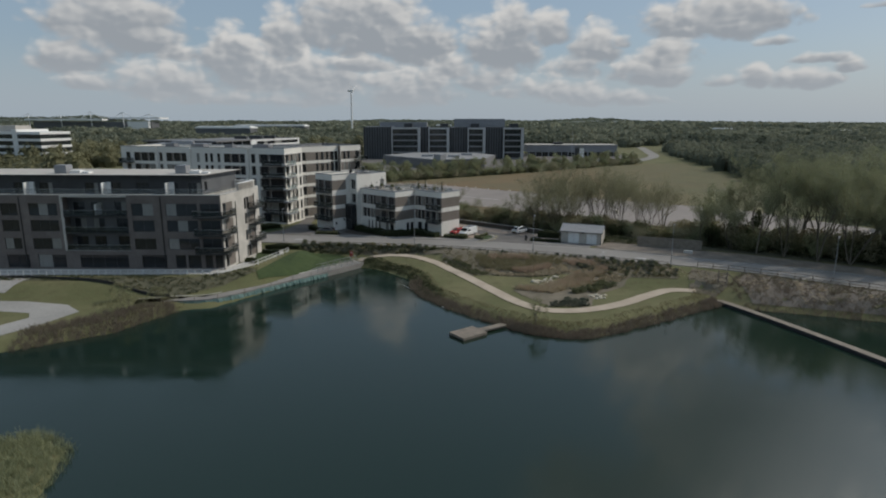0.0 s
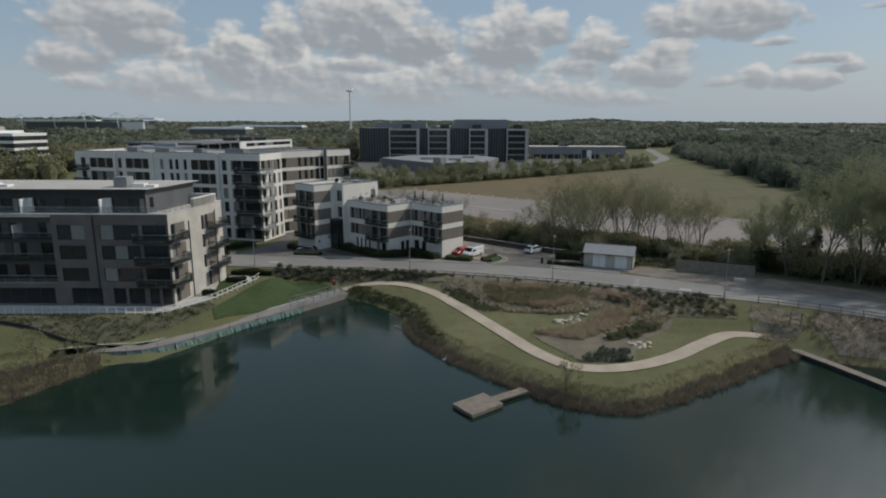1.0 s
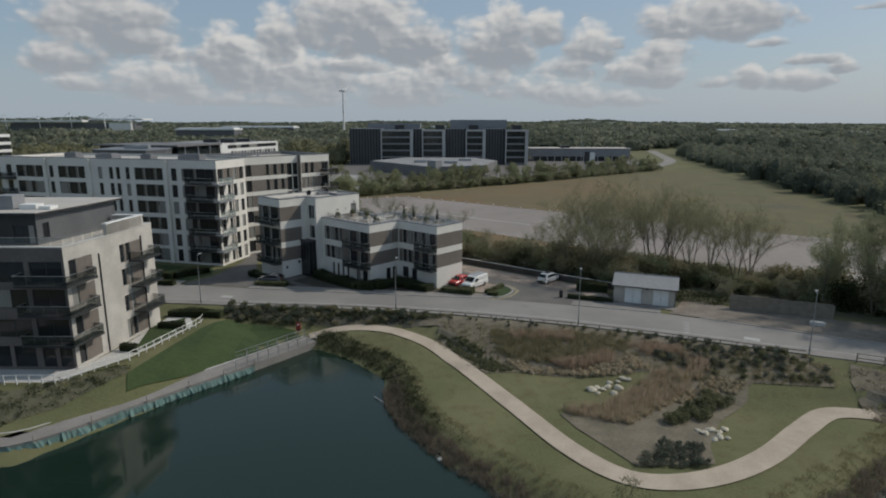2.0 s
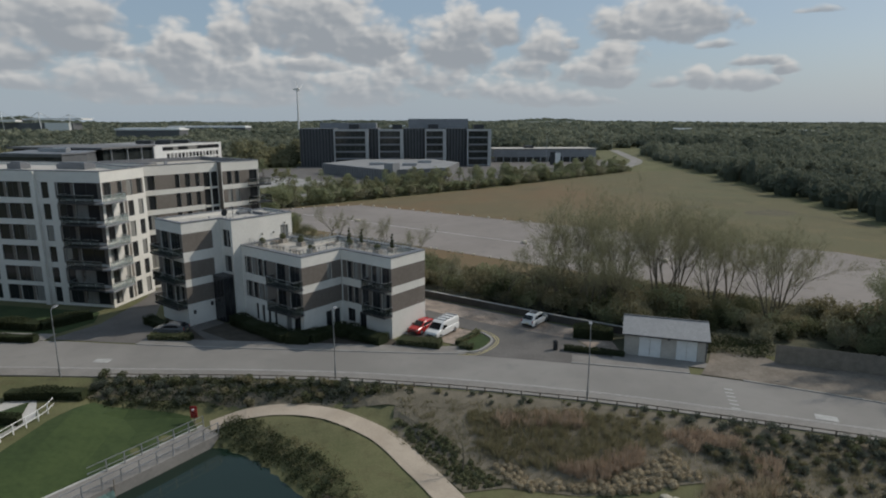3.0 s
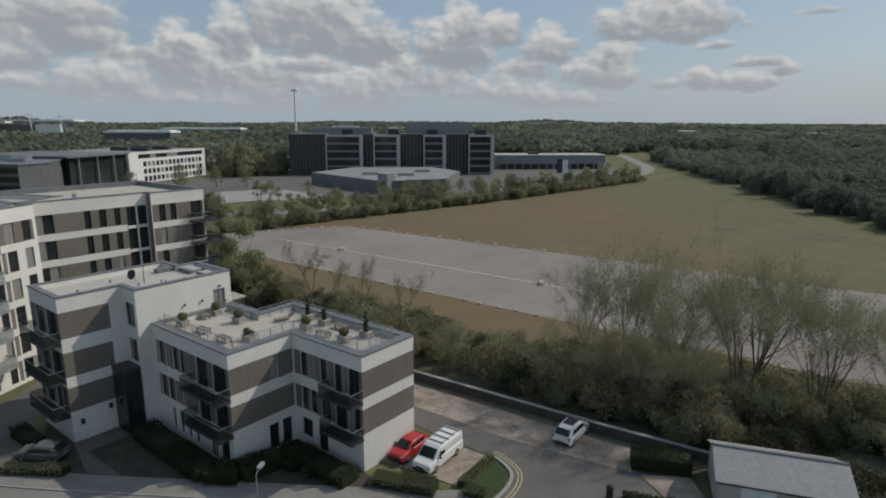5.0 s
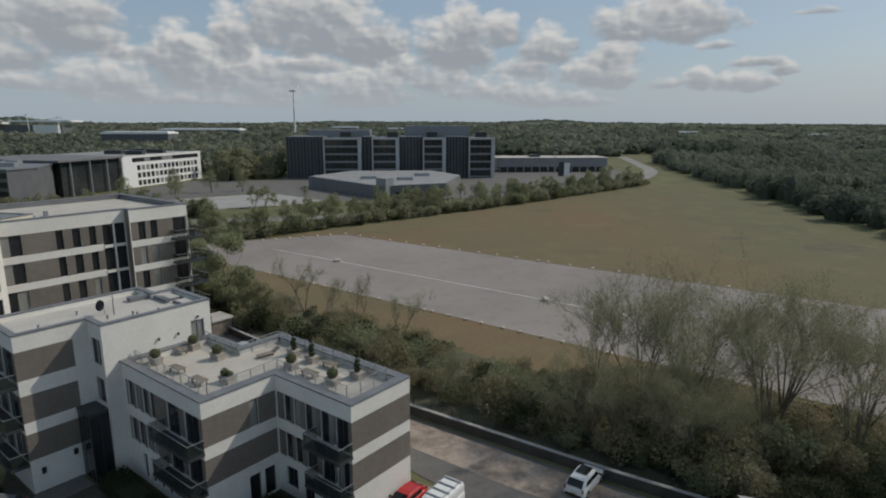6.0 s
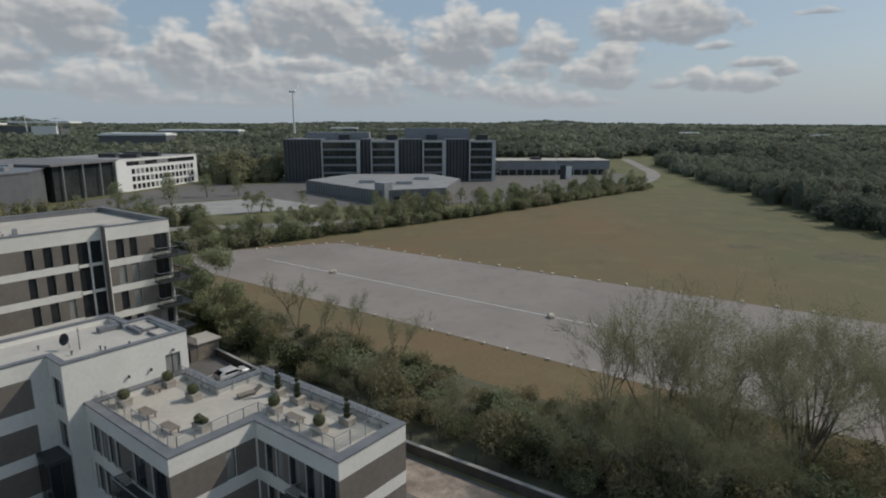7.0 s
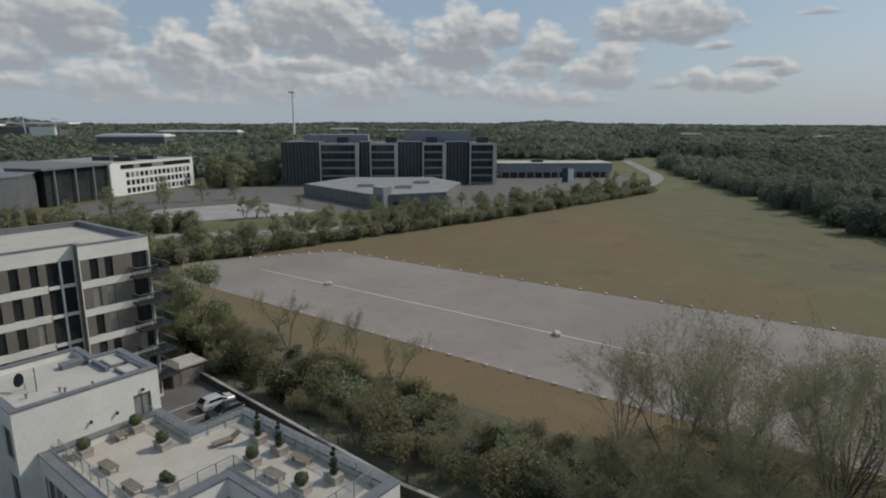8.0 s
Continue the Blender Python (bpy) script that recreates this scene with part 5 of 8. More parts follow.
# ---- low wall along the car park ----
WALL = [(-20.6, 196.4), (5.4, 170.3), (23.2, 156.6), (31.2, 150.9)]
wn = thing("boundary_wall", "low dark brick wall with pale coping beside the car park", "wall", kind="structure")
for (x0, y0), (x1, y1) in zip(WALL, WALL[1:]):
    L, a = math.hypot(x1 - x0, y1 - y0), math.degrees(math.atan2(y1 - y0, x1 - x0))
    m = place(x0, y0, 0, a)
    part("wall_body", MB().box(0, L, 0.0, 0.3, -0.1, 0.95), M_WALLD, wn, m=m)
    n_ = int(L / 1.6)
    for i in range(n_):
        part("coping", MB().box(L * i / n_ + 0.008, L * (i + 1) / n_ - 0.008, -0.05, 0.35, 0.952, 1.03), M_KERB, wn, m=m)
rf = thing("wire_fence", "thin dark post and wire fence behind the wall", "fence")
for (x0, y0), (x1, y1) in zip(WALL, WALL[1:]):
    L, a = math.hypot(x1 - x0, y1 - y0), math.degrees(math.atan2(y1 - y0, x1 - x0))
    m = place(x0, y0, 0, a)
    n_ = int(L / 2.4)
    for i in range(n_ + 1):
        part("post", MB().box(L * i / n_ - 0.03, L * i / n_ + 0.03, 0.95, 1.01, -0.05, 1.6), M_FRAME, rf, m=m)
    for z in (0.5, 1.0, 1.5):
        part("wire", MB().box(0, L, 0.97, 0.99, z, z + 0.02), M_FRAME, rf, m=m)

# board fence and store by the verge
bf = thing("board_fence", "tall weathered grey board fence on the verge", "fence")
m = place(44.0, 141.6, 0, -23.4)
for i in range(60):
    part("board", MB().box(i * 0.215, i * 0.215 + 0.2, 0, 0.03, 0, 2.2 + 0.03 * math.sin(i * 2.1)), M_WOOD, bf, m=m)
for z in (0.4, 1.7):
    part("rail", MB().box(0, 12.9, 0.032, 0.1, z, z + 0.1), M_WOOD, bf, m=m)
solo("concrete_block", MB().prism([(-0.9, -0.4), (0.9, -0.4), (0.8, 0.4), (-0.8, 0.4)], 0, 0.6), M_CONC, "pale concrete block on the verge", "block", place(52.2, 134.2, 0, -20))
st = thing("bin_store", "small grey bin store with pale flat roof", "store", place(-22.6, 193.4, 0, 48.3))
part("wall", MB().box(0, 4.2, 0, 0.15, 0, 2.3).box(0, 0.15, 0.15, 3.2, 0, 2.3).box(4.05, 4.2, 0.15, 3.2, 0, 2.3).box(0.15, 4.05, 3.05, 3.2, 0, 2.3), M_TAUPE, st)
part("roof", MB().box(-0.25, 4.45, -0.25, 3.45, 2.3, 2.5), M_ROOF, st, "pale flat roof")
part("door", MB().box(1.0, 2.6, -0.04, -0.002, 0.02, 2.1), M_WOOD, st)


# ---- street lamps ----
def street_lamp():
    o = thing("street_lamp", "tall grey steel street lamp with flat lantern beside the road", "street lamp", group="street lamps")
    part("pole", MB().tube((0, 0, 0), (0, 0, 1.3), 0.09, 0.085, 8).tube((0, 0, 1.3), (0, 0, 7.4), 0.06, 0.04, 8), M_STEEL, o)
    part("base_door", MB().box(-0.04, 0.04, -0.1, -0.085, 0.4, 0.9), M_GREY, o)
    part("arm", MB().tube((0, 0, 7.35), (0, 0.55, 7.5), 0.035, 0.03, 6), M_STEEL, o)
    h = part("lantern", MB().prism([(-0.13, 0.35), (0.13, 0.35), (0.17, 0.9), (0.1, 1.1), (-0.1, 1.1), (-0.17, 0.9)], 7.46, 7.58), M_GREYL, o)
    part("lens", MB().box(-0.11, 0.11, 0.5, 0.95, 7.43, 7.458), M_WHITE, h)
    return o


sl = street_lamp()
sl.matrix_basis = place(-4.3, 140.2, 0.1, -10)
for x, y, a in ((20.4, 133.9, -15), (44.9, 123.7, -25), (-33.2, 142.6, -5), (68.0, 112.2, -35), (-64.0, 147.5, -8)):
    copy_thing(sl, place(x, y, 0.1, a))


# ---- knee rail along the south footway ----
def post_rail(name, line, step, hp, hr, mat, label, railh=0.08, thick=0.05, group="", mid=None, z=None):
    o = thing(name, label, "fence", group=group)
    pts = [Vector(line[0])]
    acc = 0.0
    for a, b in zip(line, line[1:]):
        a, b = Vector(a), Vector(b)
        L = (b - a).length
        while acc + step <= L:
            acc += step
            pts.append(a + (b - a) * acc / L)
        acc -= L
    hz = height([tuple(p) for p in pts]) if z is None else np.full(len(pts), z)
    for p, q, z0, z1 in zip(pts, pts[1:], hz, hz[1:]):
        e = (q - p).normalized()
        part("post", MB().box(-thick, thick, -thick, thick, -0.2, hp), mat, o, m=Matrix.Translation((p.x, p.y, z0)) @ Matrix.Rotation(math.atan2(e.y, e.x), 4, "Z"))
        for h_ in ([hr] if mid is None else [hr, mid]):
            n_ = Vector((-e.y, e.x)) * thick * 0.5
            k = MB()
            A = [(p.x - n_.x, p.y - n_.y), (q.x - n_.x, q.y - n_.y), (q.x + n_.x, q.y + n_.y), (p.x + n_.x, p.y + n_.y)]
            zz = [z0, z1, z1, z0]
            lo = [(x, y, z_ + h_ - railh) for (x, y), z_ in zip(A, zz)]
            up = [(x, y, z_ + h_) for (x, y), z_ in zip(A, zz)]
            k.poly(*up).poly(*lo[::-1])
            for i in range(4):
                j = (i + 1) % 4
                k.poly(lo[i], lo[j], up[j], up[i])
            part("rail", k, mat, o)
    return o


post_rail("knee_rail", between(offset(RS, -0.25), -31, 46), 1.8, 0.62, 0.6, M_WOOD, "low weathered timber knee rail beside the footway", 0.1, 0.06)
post_rail("post_fence", between(offset(RS, -0.4), 49, 110), 2.6, 1.15, 1.1, M_WOOD, "weathered timber post and rail fence", 0.09, 0.06, mid=0.6)

# ---- lakeside: white fence, plaza, lawn, waterside walk ----
sheet("plaza", [(-95, 113), (-68.5, 115.6), (-38.0, 116.6), (-34.0, 123.2), (-31.0, 134.4), (-33.5, 139), (-35.9, 138), (-36.5, 127), (-37.9, 119.9), (-95, 119.9)], M_CONC, 0.03, "pale concrete paving round the brick flats", "paving", 3.0)
post_rail("white_fence", [(-95, 113.4), (-68.3, 115.2), (-37.8, 116.2), (-33.2, 122.8), (-30.2, 134.6), (-30.5, 136.8)], 1.3, 1.05, 1.05, M_WHITE, "white painted metal railing round the terrace", 0.07, 0.04, mid=0.45)
for poly in ([(-36.4, 133.8), (-34.6, 126.4), (-33.4, 126.2), (-31.8, 133.0), (-33.4, 137.6)],):
    sheet("garden_hedge", poly, M_LAWN, 0.1, "strip of grass beside the terrace", "lawn", 2.0)
sheet("lakeside_lawn", [(-31.8, 119.0), (-29.4, 133.6), (-27.6, 138.0), (-17.8, 136.2), (-16.6, 134.4), (-23.5, 126.0), (-30.6, 116.4)], M_LAWN, 0.13, "freshly mown green lawn by the water", "lawn", 2.0)
QUAY = smooth([(-15.0, 134.0), (-21.0, 126.3), (-27.6, 118.3), (-35.4, 108.6), (-42.0, 106.8), (-47, 105)], 5)
strip("waterside_walk", QUAY, -1.7, 0.9, M_FOOT, 0.35, "grey waterside walk on a low quay", "path", 1.2, z=-2.35)
strip("walk_edging", QUAY, -1.7, -1.9, M_CONC, 0.40, "pale concrete edging of the walk", "kerb", 0.5, z=-2.35)
net = thing("netting", "torn teal safety netting along the waterside walk", "netting")
rq = random.Random(4)
ql = offset(QUAY, 1.0)
for i in range(5, len(ql) - 4):
    (x0, y0), (x1, y1) = ql[i], ql[i + 1]
    a, b = rq.uniform(0.1, 0.5), rq.uniform(0.1, 0.5)
    mb = MB()
    for j in range(6):
        t0, t1 = j / 6, (j + 1) / 6
        p0, p1 = (x0 + (x1 - x0) * t0, y0 + (y1 - y0) * t0), (x0 + (x1 - x0) * t1, y0 + (y1 - y0) * t1)
        o0, o1 = rq.uniform(0.0, 0.25), rq.uniform(0.0, 0.25)
        mb.poly((p0[0] + o0, p0[1] - o0, -2.95), (p1[0] + o1, p1[1] - o1, -2.95), (p1[0], p1[1], -2.4 + b * t1), (p0[0], p0[1], -2.4 + a * (1 - t0)))
    part("net_panel", mb, M_TEAL, net)
    if i % 2:
        part("stake", MB().tube((x0, y0, -3.4), (x0 + 0.05, y0, -1.4), 0.05, 0.04, 5), M_WOOD, net)
rail = offset(QUAY, 0.75)[:8]
post_rail("walk_railing", rail, 1.5, 1.1, 1.1, M_STEEL, "grey metal railing along the waterside walk", 0.06, 0.04, mid=0.55, z=-2.0)
rail = offset(QUAY, -1.55)[:7]
post_rail("walk_railing", rail, 1.5, 1.1, 1.1, M_STEEL, "grey metal railing along the waterside walk", 0.06, 0.04, mid=0.55, z=-2.0)
sheet("lakeside_path", [(-57.3, 89.6), (-54.6, 95.0), (-53.0, 100.2), (-56.9, 103.6), (-64.5, 105.2), (-95, 105.2), (-95, 101.2), (-66, 100.2), (-60.0, 99.3), (-58.6, 97.2), (-61.0, 92.6), (-66, 87.6)], M_GRAV, 0.04, "pale concrete curved path by the lake", "path", 1.5)
sheet("lakeside_path", [(-69, 115.0), (-69.6, 107.4), (-95, 107.0), (-95, 113.0)], M_GRAV, 0.06, "pale concrete ramp by the flats", "path", 1.5)

# ---- garden on the spit ----
PATHL = smooth([p[:2] for p in PATHZ], 6)
strip("garden_path", PATHL, -1.1, 1.1, M_GRAVEL, 0.10, "buff gravel path winding through the garden", "path")

jt = thing("jetty", "small grey timber jetty platform over the water", "jetty", place(5.3, 91.3, 0, 38))
for i in range(16):
    part("plank", MB().box(-0.05, 4.25, i * 0.2, i * 0.2 + 0.185, -2.62, -2.57), M_WOOD, jt)
part("frame", MB().box(0, 4.2, 0, 0.1, -2.95, -2.63).box(0, 4.2, 3.1, 3.2, -2.95, -2.63).box(0, 0.1, 0.1, 3.1, -2.95, -2.63).box(4.1, 4.2, 0.1, 3.1, -2.95, -2.63), M_WOOD, jt)
for x, y in ((0.2, 0.2), (4.0, 0.2), (0.2, 3.0), (4.0, 3.0)):
    part("pile", MB().tube((x, y, -5), (x, y, -2.64), 0.12, 0.12, 8), M_WOOD, jt)
gw = thing("gangway", "narrow timber gangway from the bank to the jetty", "gangway", place(7.9, 95.0, 0, 34))
for i in range(22):
    part("plank", MB().box(-0.2 + i * 0.2, -0.2 + i * 0.2 + 0.18, -0.6, 0.6, -2.6, -2.55), M_WOOD, gw)
part("beam", MB().box(-0.2, 4.2, -0.55, -0.45, -2.8, -2.601).box(-0.2, 4.2, 0.45, 0.55, -2.8, -2.601), M_WOOD, gw)

bo = thing("pontoon_walkway", "long narrow floating walkway with dark timber sides", "walkway")
BL = smooth([(47.6, 110.6), (50.6, 104.0), (54.2, 94.6), (57.8, 84.0), (62, 70), (66, 54)], 4)
for i in range(len(BL) - 1):
    ax_, ay, bx, by = *BL[i], *BL[i + 1]
    L, a = math.hypot(bx - ax_, by - ay), math.degrees(math.atan2(by - ay, bx - ax_))
    m = place(ax_, ay, 0, a)
    part("deck", MB().box(0.01, L - 0.01, -0.62, 0.62, -2.60, -2.52), M_WOOD, bo, "grey walkway deck", m=m)
    part("side_board", MB().box(0, L, -0.72, -0.63, -3.1, -2.56), M_BLACK, bo, m=m)
    part("side_board", MB().box(0, L, 0.63, 0.72, -3.1, -2.56), M_BLACK, bo, m=m)
gt = thing("timber_gate", "weathered timber gate posts at the walkway", "gate", place(49.6, 114.0, float(height([(49.6, 114.0)])[0]), -40))
for x in (0, 1.3):
    part("post", MB().box(x - 0.08, x + 0.08, -0.08, 0.08, -0.2, 2.3), M_WOOD, gt)
for z in (0.4, 1.1, 1.8):
    part("rail", MB().box(0.08, 1.22, -0.03, 0.03, z, z + 0.12), M_WOOD, gt)
part("brace", MB().tube((1.3, 0, 2.2), (2.9, 1.2, 0.2), 0.05, 0.05, 5), M_WOOD, gt)


def life_ring():
    o = thing("life_ring", "red and white life ring in a housing on a post", "life ring")
    part("post", MB().box(-0.05, 0.05, -0.05, 0.05, -0.2, 1.2), M_WOOD, o)
    mb = MB()
    for i in range(16):
        a0, a1 = 6.28319 * i / 16, 6.28319 * (i + 1) / 16
        mb.tube((0.24 * math.cos(a0), -0.14, 1.4 + 0.24 * math.sin(a0)), (0.24 * math.cos(a1), -0.14, 1.4 + 0.24 * math.sin(a1)), 0.07, 0.07, 7, False)
    part("ring", mb, M_RED, o, "red ring", True)
    part("housing", MB().box(-0.32, 0.32, -0.05, 0.0, 0.75, 1.95), M_RED, o, "red backing board")
    part("band", MB().box(-0.08, 0.08, -0.23, -0.05, 1.56, 1.72), M_WHITE, o)
    return o


life_ring().matrix_basis = place(-17.2, 135.5, float(height([(-17.2, 135.5)])[0]))

ed_ = post_rail("timber_edging", [(-95, 113.0), (-69.0, 113.4), (-58.5, 111.9), (-53.6, 111.0), (-46.1, 108.6), (-41.6, 107.9)], 1.6, 0.5, 0.45, M_BLACK, "dark timber edging below the terrace", 0.5, 0.12)
# ---- cars ----
def loft(mb, secs):
    """A skin through cross-sections of equal point counts."""
    k, n_ = len(mb.v), len(secs[0])
    for s_ in secs:
        mb.v += s_
    for j in range(len(secs) - 1):
        mb.f += [(k + j * n_ + i, k + j * n_ + (i + 1) % n_, k + (j + 1) * n_ + (i + 1) % n_, k + (j + 1) * n_ + i) for i in range(n_)]
    mb.f += [tuple(k + i for i in range(n_ - 1, -1, -1)), tuple(k + (len(secs) - 1) * n_ + i for i in range(n_))]
    return mb


def section(x, w, z0, z1, r=0.12, tumble=0.0):
    """A rounded cross-section, half width w, narrower at the top by tumble."""
    t = w - tumble
    return [(x, -w + 0.05, z0), (x, -w, z0 + 0.12), (x, -w, z1 - 0.35 * (z1 - z0)), (x, -t, z1 - r), (x, -t + r, z1), (x, t - r, z1), (x, t, z1 - r), (x, w, z1 - 0.35 * (z1 - z0)), (x, w, z0 + 0.12), (x, w - 0.05, z0)]


def vehicle(kind, paint, label, category):
    o = thing(kind, label, category)
    if kind == "van":
        L, w, belt, top = 5.2, 0.97, 1.12, 1.95
        hood = [(-2.6, 0.86, 0.32, 0.72), (-2.45, 0.93, 0.25, 0.92), (-1.75, w, 0.24, 1.10), (-1.5, w, 0.24, belt), (2.5, w, 0.24, belt), (2.6, w - 0.04, 0.3, belt - 0.02)]
        cab = [(-1.72, 0.84, belt - 0.08, 1.14), (-1.45, 0.88, belt - 0.06, 1.42), (-1.05, 0.90, belt - 0.05, 1.78), (-0.7, 0.91, belt - 0.05, top), (2.45, 0.91, belt - 0.05, top), (2.58, 0.88, belt - 0.05, top - 0.12)]
        glass = [("windscreen", [(-1.70, -0.76, 1.15), (-1.70, 0.76, 1.15), (-1.08, 0.70, 1.77), (-1.08, -0.70, 1.77)], 0.03),
                 ("side_window", [(-1.3, -0.945, 1.16), (-0.25, -0.945, 1.16), (-0.25, -0.885, 1.72), (-0.9, -0.885, 1.72)], 0.0), ("side_window", [(-0.25, 0.945, 1.16), (-1.3, 0.945, 1.16), (-0.9, 0.885, 1.72), (-0.25, 0.885, 1.72)], 0.0),
                 ("rear_window", [(2.60, 0.7, 1.2), (2.60, -0.7, 1.2), (2.60, -0.68, 1.7), (2.60, 0.68, 1.7)], 0.0)]
        wheels, rw = (-1.65, 1.55), 0.33
    else:
        suv = kind == "suv"
        L, w, belt, top = (4.5, 0.93, 1.0, 1.62) if suv else (4.1, 0.87, 0.92, 1.46)
        h = L / 2
        hood = [(-h, w - 0.12, 0.34, 0.66), (-h + 0.15, w - 0.04, 0.22, 0.82), (-h + 1.0, w, 0.22, 0.95), (-h + 1.3, w, 0.22, belt), (h - 0.3, w, 0.22, belt + 0.03), (h - 0.05, w - 0.05, 0.28, belt), (h, w - 0.1, 0.36, belt - 0.1)]
        cab = [(-h + 1.0, w - 0.12, belt - 0.1, belt + 0.02), (-h + 1.35, w - 0.13, belt - 0.06, top - 0.28), (-h + 1.8, w - 0.15, belt - 0.06, top - 0.04), (0.2, w - 0.16, belt - 0.06, top), (h - 0.75, w - 0.17, belt - 0.06, top - 0.06), (h - 0.3, w - 0.15, belt - 0.06, top - 0.3), (h - 0.12, w - 0.12, belt - 0.08, belt + 0.06)]
        g = w - 0.085
        glass = [("windscreen", [(-h + 1.02, -w + 0.22, belt + 0.05), (-h + 1.02, w - 0.22, belt + 0.05), (-h + 1.74, w - 0.3, top - 0.06), (-h + 1.74, -w + 0.3, top - 0.06)], 0.035),
                 ("rear_window", [(h - 0.08, w - 0.24, belt + 0.1), (h - 0.08, -w + 0.24, belt + 0.1), (h - 0.58, -w + 0.3, top - 0.1), (h - 0.58, w - 0.3, top - 0.1)], 0.04)]
        for s_ in (-1, 1):
            q = [(-h + 1.3, s_ * g, belt + 0.04), (h - 0.75, s_ * g, belt + 0.04), (h - 0.9, s_ * (g - 0.06), top - 0.2), (-h + 1.75, s_ * (g - 0.06), top - 0.2)]
            glass.append(("side_window", q if s_ < 0 else q[::-1], 0.0))
        if suv:
            glass.append(("roof_window", [(-0.4, -0.5, top + 0.012), (-0.4, 0.5, top + 0.012), (0.9, 0.5, top - 0.0), (0.9, -0.5, top - 0.0)], 0.02))
        wheels, rw = (-h + 0.82, h - 0.85), 0.35 if suv else 0.31
    body = part("body", loft(MB(), [section(x, a, z0, z1, 0.1, 0.03) for x, a, z0, z1 in hood]), paint, o, smooth=False)
    part("cabin", loft(MB(), [section(x, a, z0, z1, 0.1, 0.05) for x, a, z0, z1 in cab]), paint, o)
    for nm, q, lift in glass:
        part(nm, MB().poly(*[(x - (lift if nm == "windscreen" else -lift if nm == "rear_window" else 0), y, z + lift) for x, y, z in q]), M_GLASSC, o)
    for x in wheels:
        for s_ in (-1, 1):
            wy = s_ * (w - 0.1)
            t = part("wheel", MB().lathe([(rw - 0.02, -0.11), (rw, -0.08), (rw, 0.08), (rw - 0.02, 0.11)], 16), M_BLACK, o, "black tyre", True, Matrix.Translation((x, wy, rw)) @ Matrix.Rotation(radians(90), 4, "X"))
            part("rim", MB().lathe([(rw * 0.62, -0.118), (rw * 0.6, 0.118)], 12), M_STEEL, t)
    front = -L / 2
    for s_ in (-1, 1):
        part("headlight", MB().box(front + 0.03, front + 0.3, s_ * (w - 0.22) - 0.15, s_ * (w - 0.22) + 0.15, 0.62, 0.78), M_STEEL, o)
        part("tail_light", MB().box(L / 2 - 0.08, L / 2 + 0.01, s_ * (w - 0.16) - 0.07, s_ * (w - 0.16) + 0.07, 0.75, 1.05), M_RED, o)
        part("mirror", MB().box(-L / 2 + 1.35, -L / 2 + 1.5, s_ * (w + 0.1) - 0.09, s_ * (w + 0.1) + 0.09, belt, belt + 0.16), M_BLACK, o)
    part("bumper", MB().box(front - 0.04, front + 0.1, -w + 0.2, w - 0.2, 0.26, 0.46), M_BLACK, o)
    part("bumper", MB().box(L / 2 - 0.1, L / 2 + 0.04, -w + 0.2, w - 0.2, 0.28, 0.5), M_BLACK, o)
    part("grille", MB().box(front - 0.02, front + 0.04, -0.42, 0.42, 0.5, 0.66), M_BLACK, o)
    part("plate", MB().box(L / 2 + 0.042, L / 2 + 0.05, -0.26, 0.26, 0.55, 0.66), M_YELLOW, o)
    if kind == "van":
        rack = part("roof_rack", MB().box(-0.5, 2.3, -0.72, -0.68, top + 0.1, top + 0.14).box(-0.5, 2.3, 0.68, 0.72, top + 0.1, top + 0.14), M_STEEL, o)
        for i in range(4):
            part("rack_bar", MB().box(-0.4 + i * 0.85, -0.28 + i * 0.85, -0.8, 0.8, top + 0.0, top + 0.1), M_STEEL, rack)
    return o


def cpaint(name, c, rough=0.25):
    return plain(name, tuple(v * 0.94 for v in c), c, 2.0, 0.2, rough, bmp=0.0)


M_GLASSC = plain("car_glass", (0.012, 0.014, 0.016), (0.02, 0.022, 0.025), 1.0, 0.3, 0.06, bmp=0.0)
P_WHITE, P_RED, P_BLACK, P_GREY, P_SILVER = cpaint("white_car_paint", (0.72, 0.72, 0.70)), cpaint("red_car_paint", (0.42, 0.03, 0.03)), cpaint("black_car_paint", (0.02, 0.02, 0.022)), cpaint("grey_car_paint", (0.12, 0.125, 0.13)), cpaint("silver_car_paint", (0.45, 0.46, 0.47))
van = vehicle("van", P_WHITE, "white panel van with roof rack parked on block paving", "van")
van.matrix_basis = place(7.6, 153.2, 0.06, 52.5)
red = vehicle("car", P_RED, "red hatchback parked beside the flats", "car")
red.matrix_basis = place(5.1, 154.5, 0.06, 52.5)
suv_ = vehicle("suv", P_WHITE, "white sport utility car parked in a bay", "car")
suv_.matrix_basis = place(20.2, 156.4, 0.06, 230)
c1 = vehicle("car", P_SILVER, "silver saloon car parked behind the flats", "car")
c1.matrix_basis = place(-15.9, 188.4, 0.05, 225)
c2 = vehicle("car", P_BLACK, "black car parked behind the flats", "car")
c2.matrix_basis = place(-14.2, 185.9, 0.05, 45)
c3 = vehicle("car", P_GREY, "dark grey car parked by the drive", "car")
c3.matrix_basis = place(-26.6, 155.6, 0.05, -8)
bn_ = thing("litter_bin", "black litter bin on the kerb corner", "bin", place(20.6, 147.0, 0.05, 10))
part("body", MB().lathe([(0.26, 0), (0.28, 0.1), (0.28, 0.85), (0.24, 0.9)], 10), M_BLACK, bn_)
part("hood", MB().lathe([(0.3, 0.9), (0.3, 1.05), (0.15, 1.2)], 10), M_BLACK, bn_)
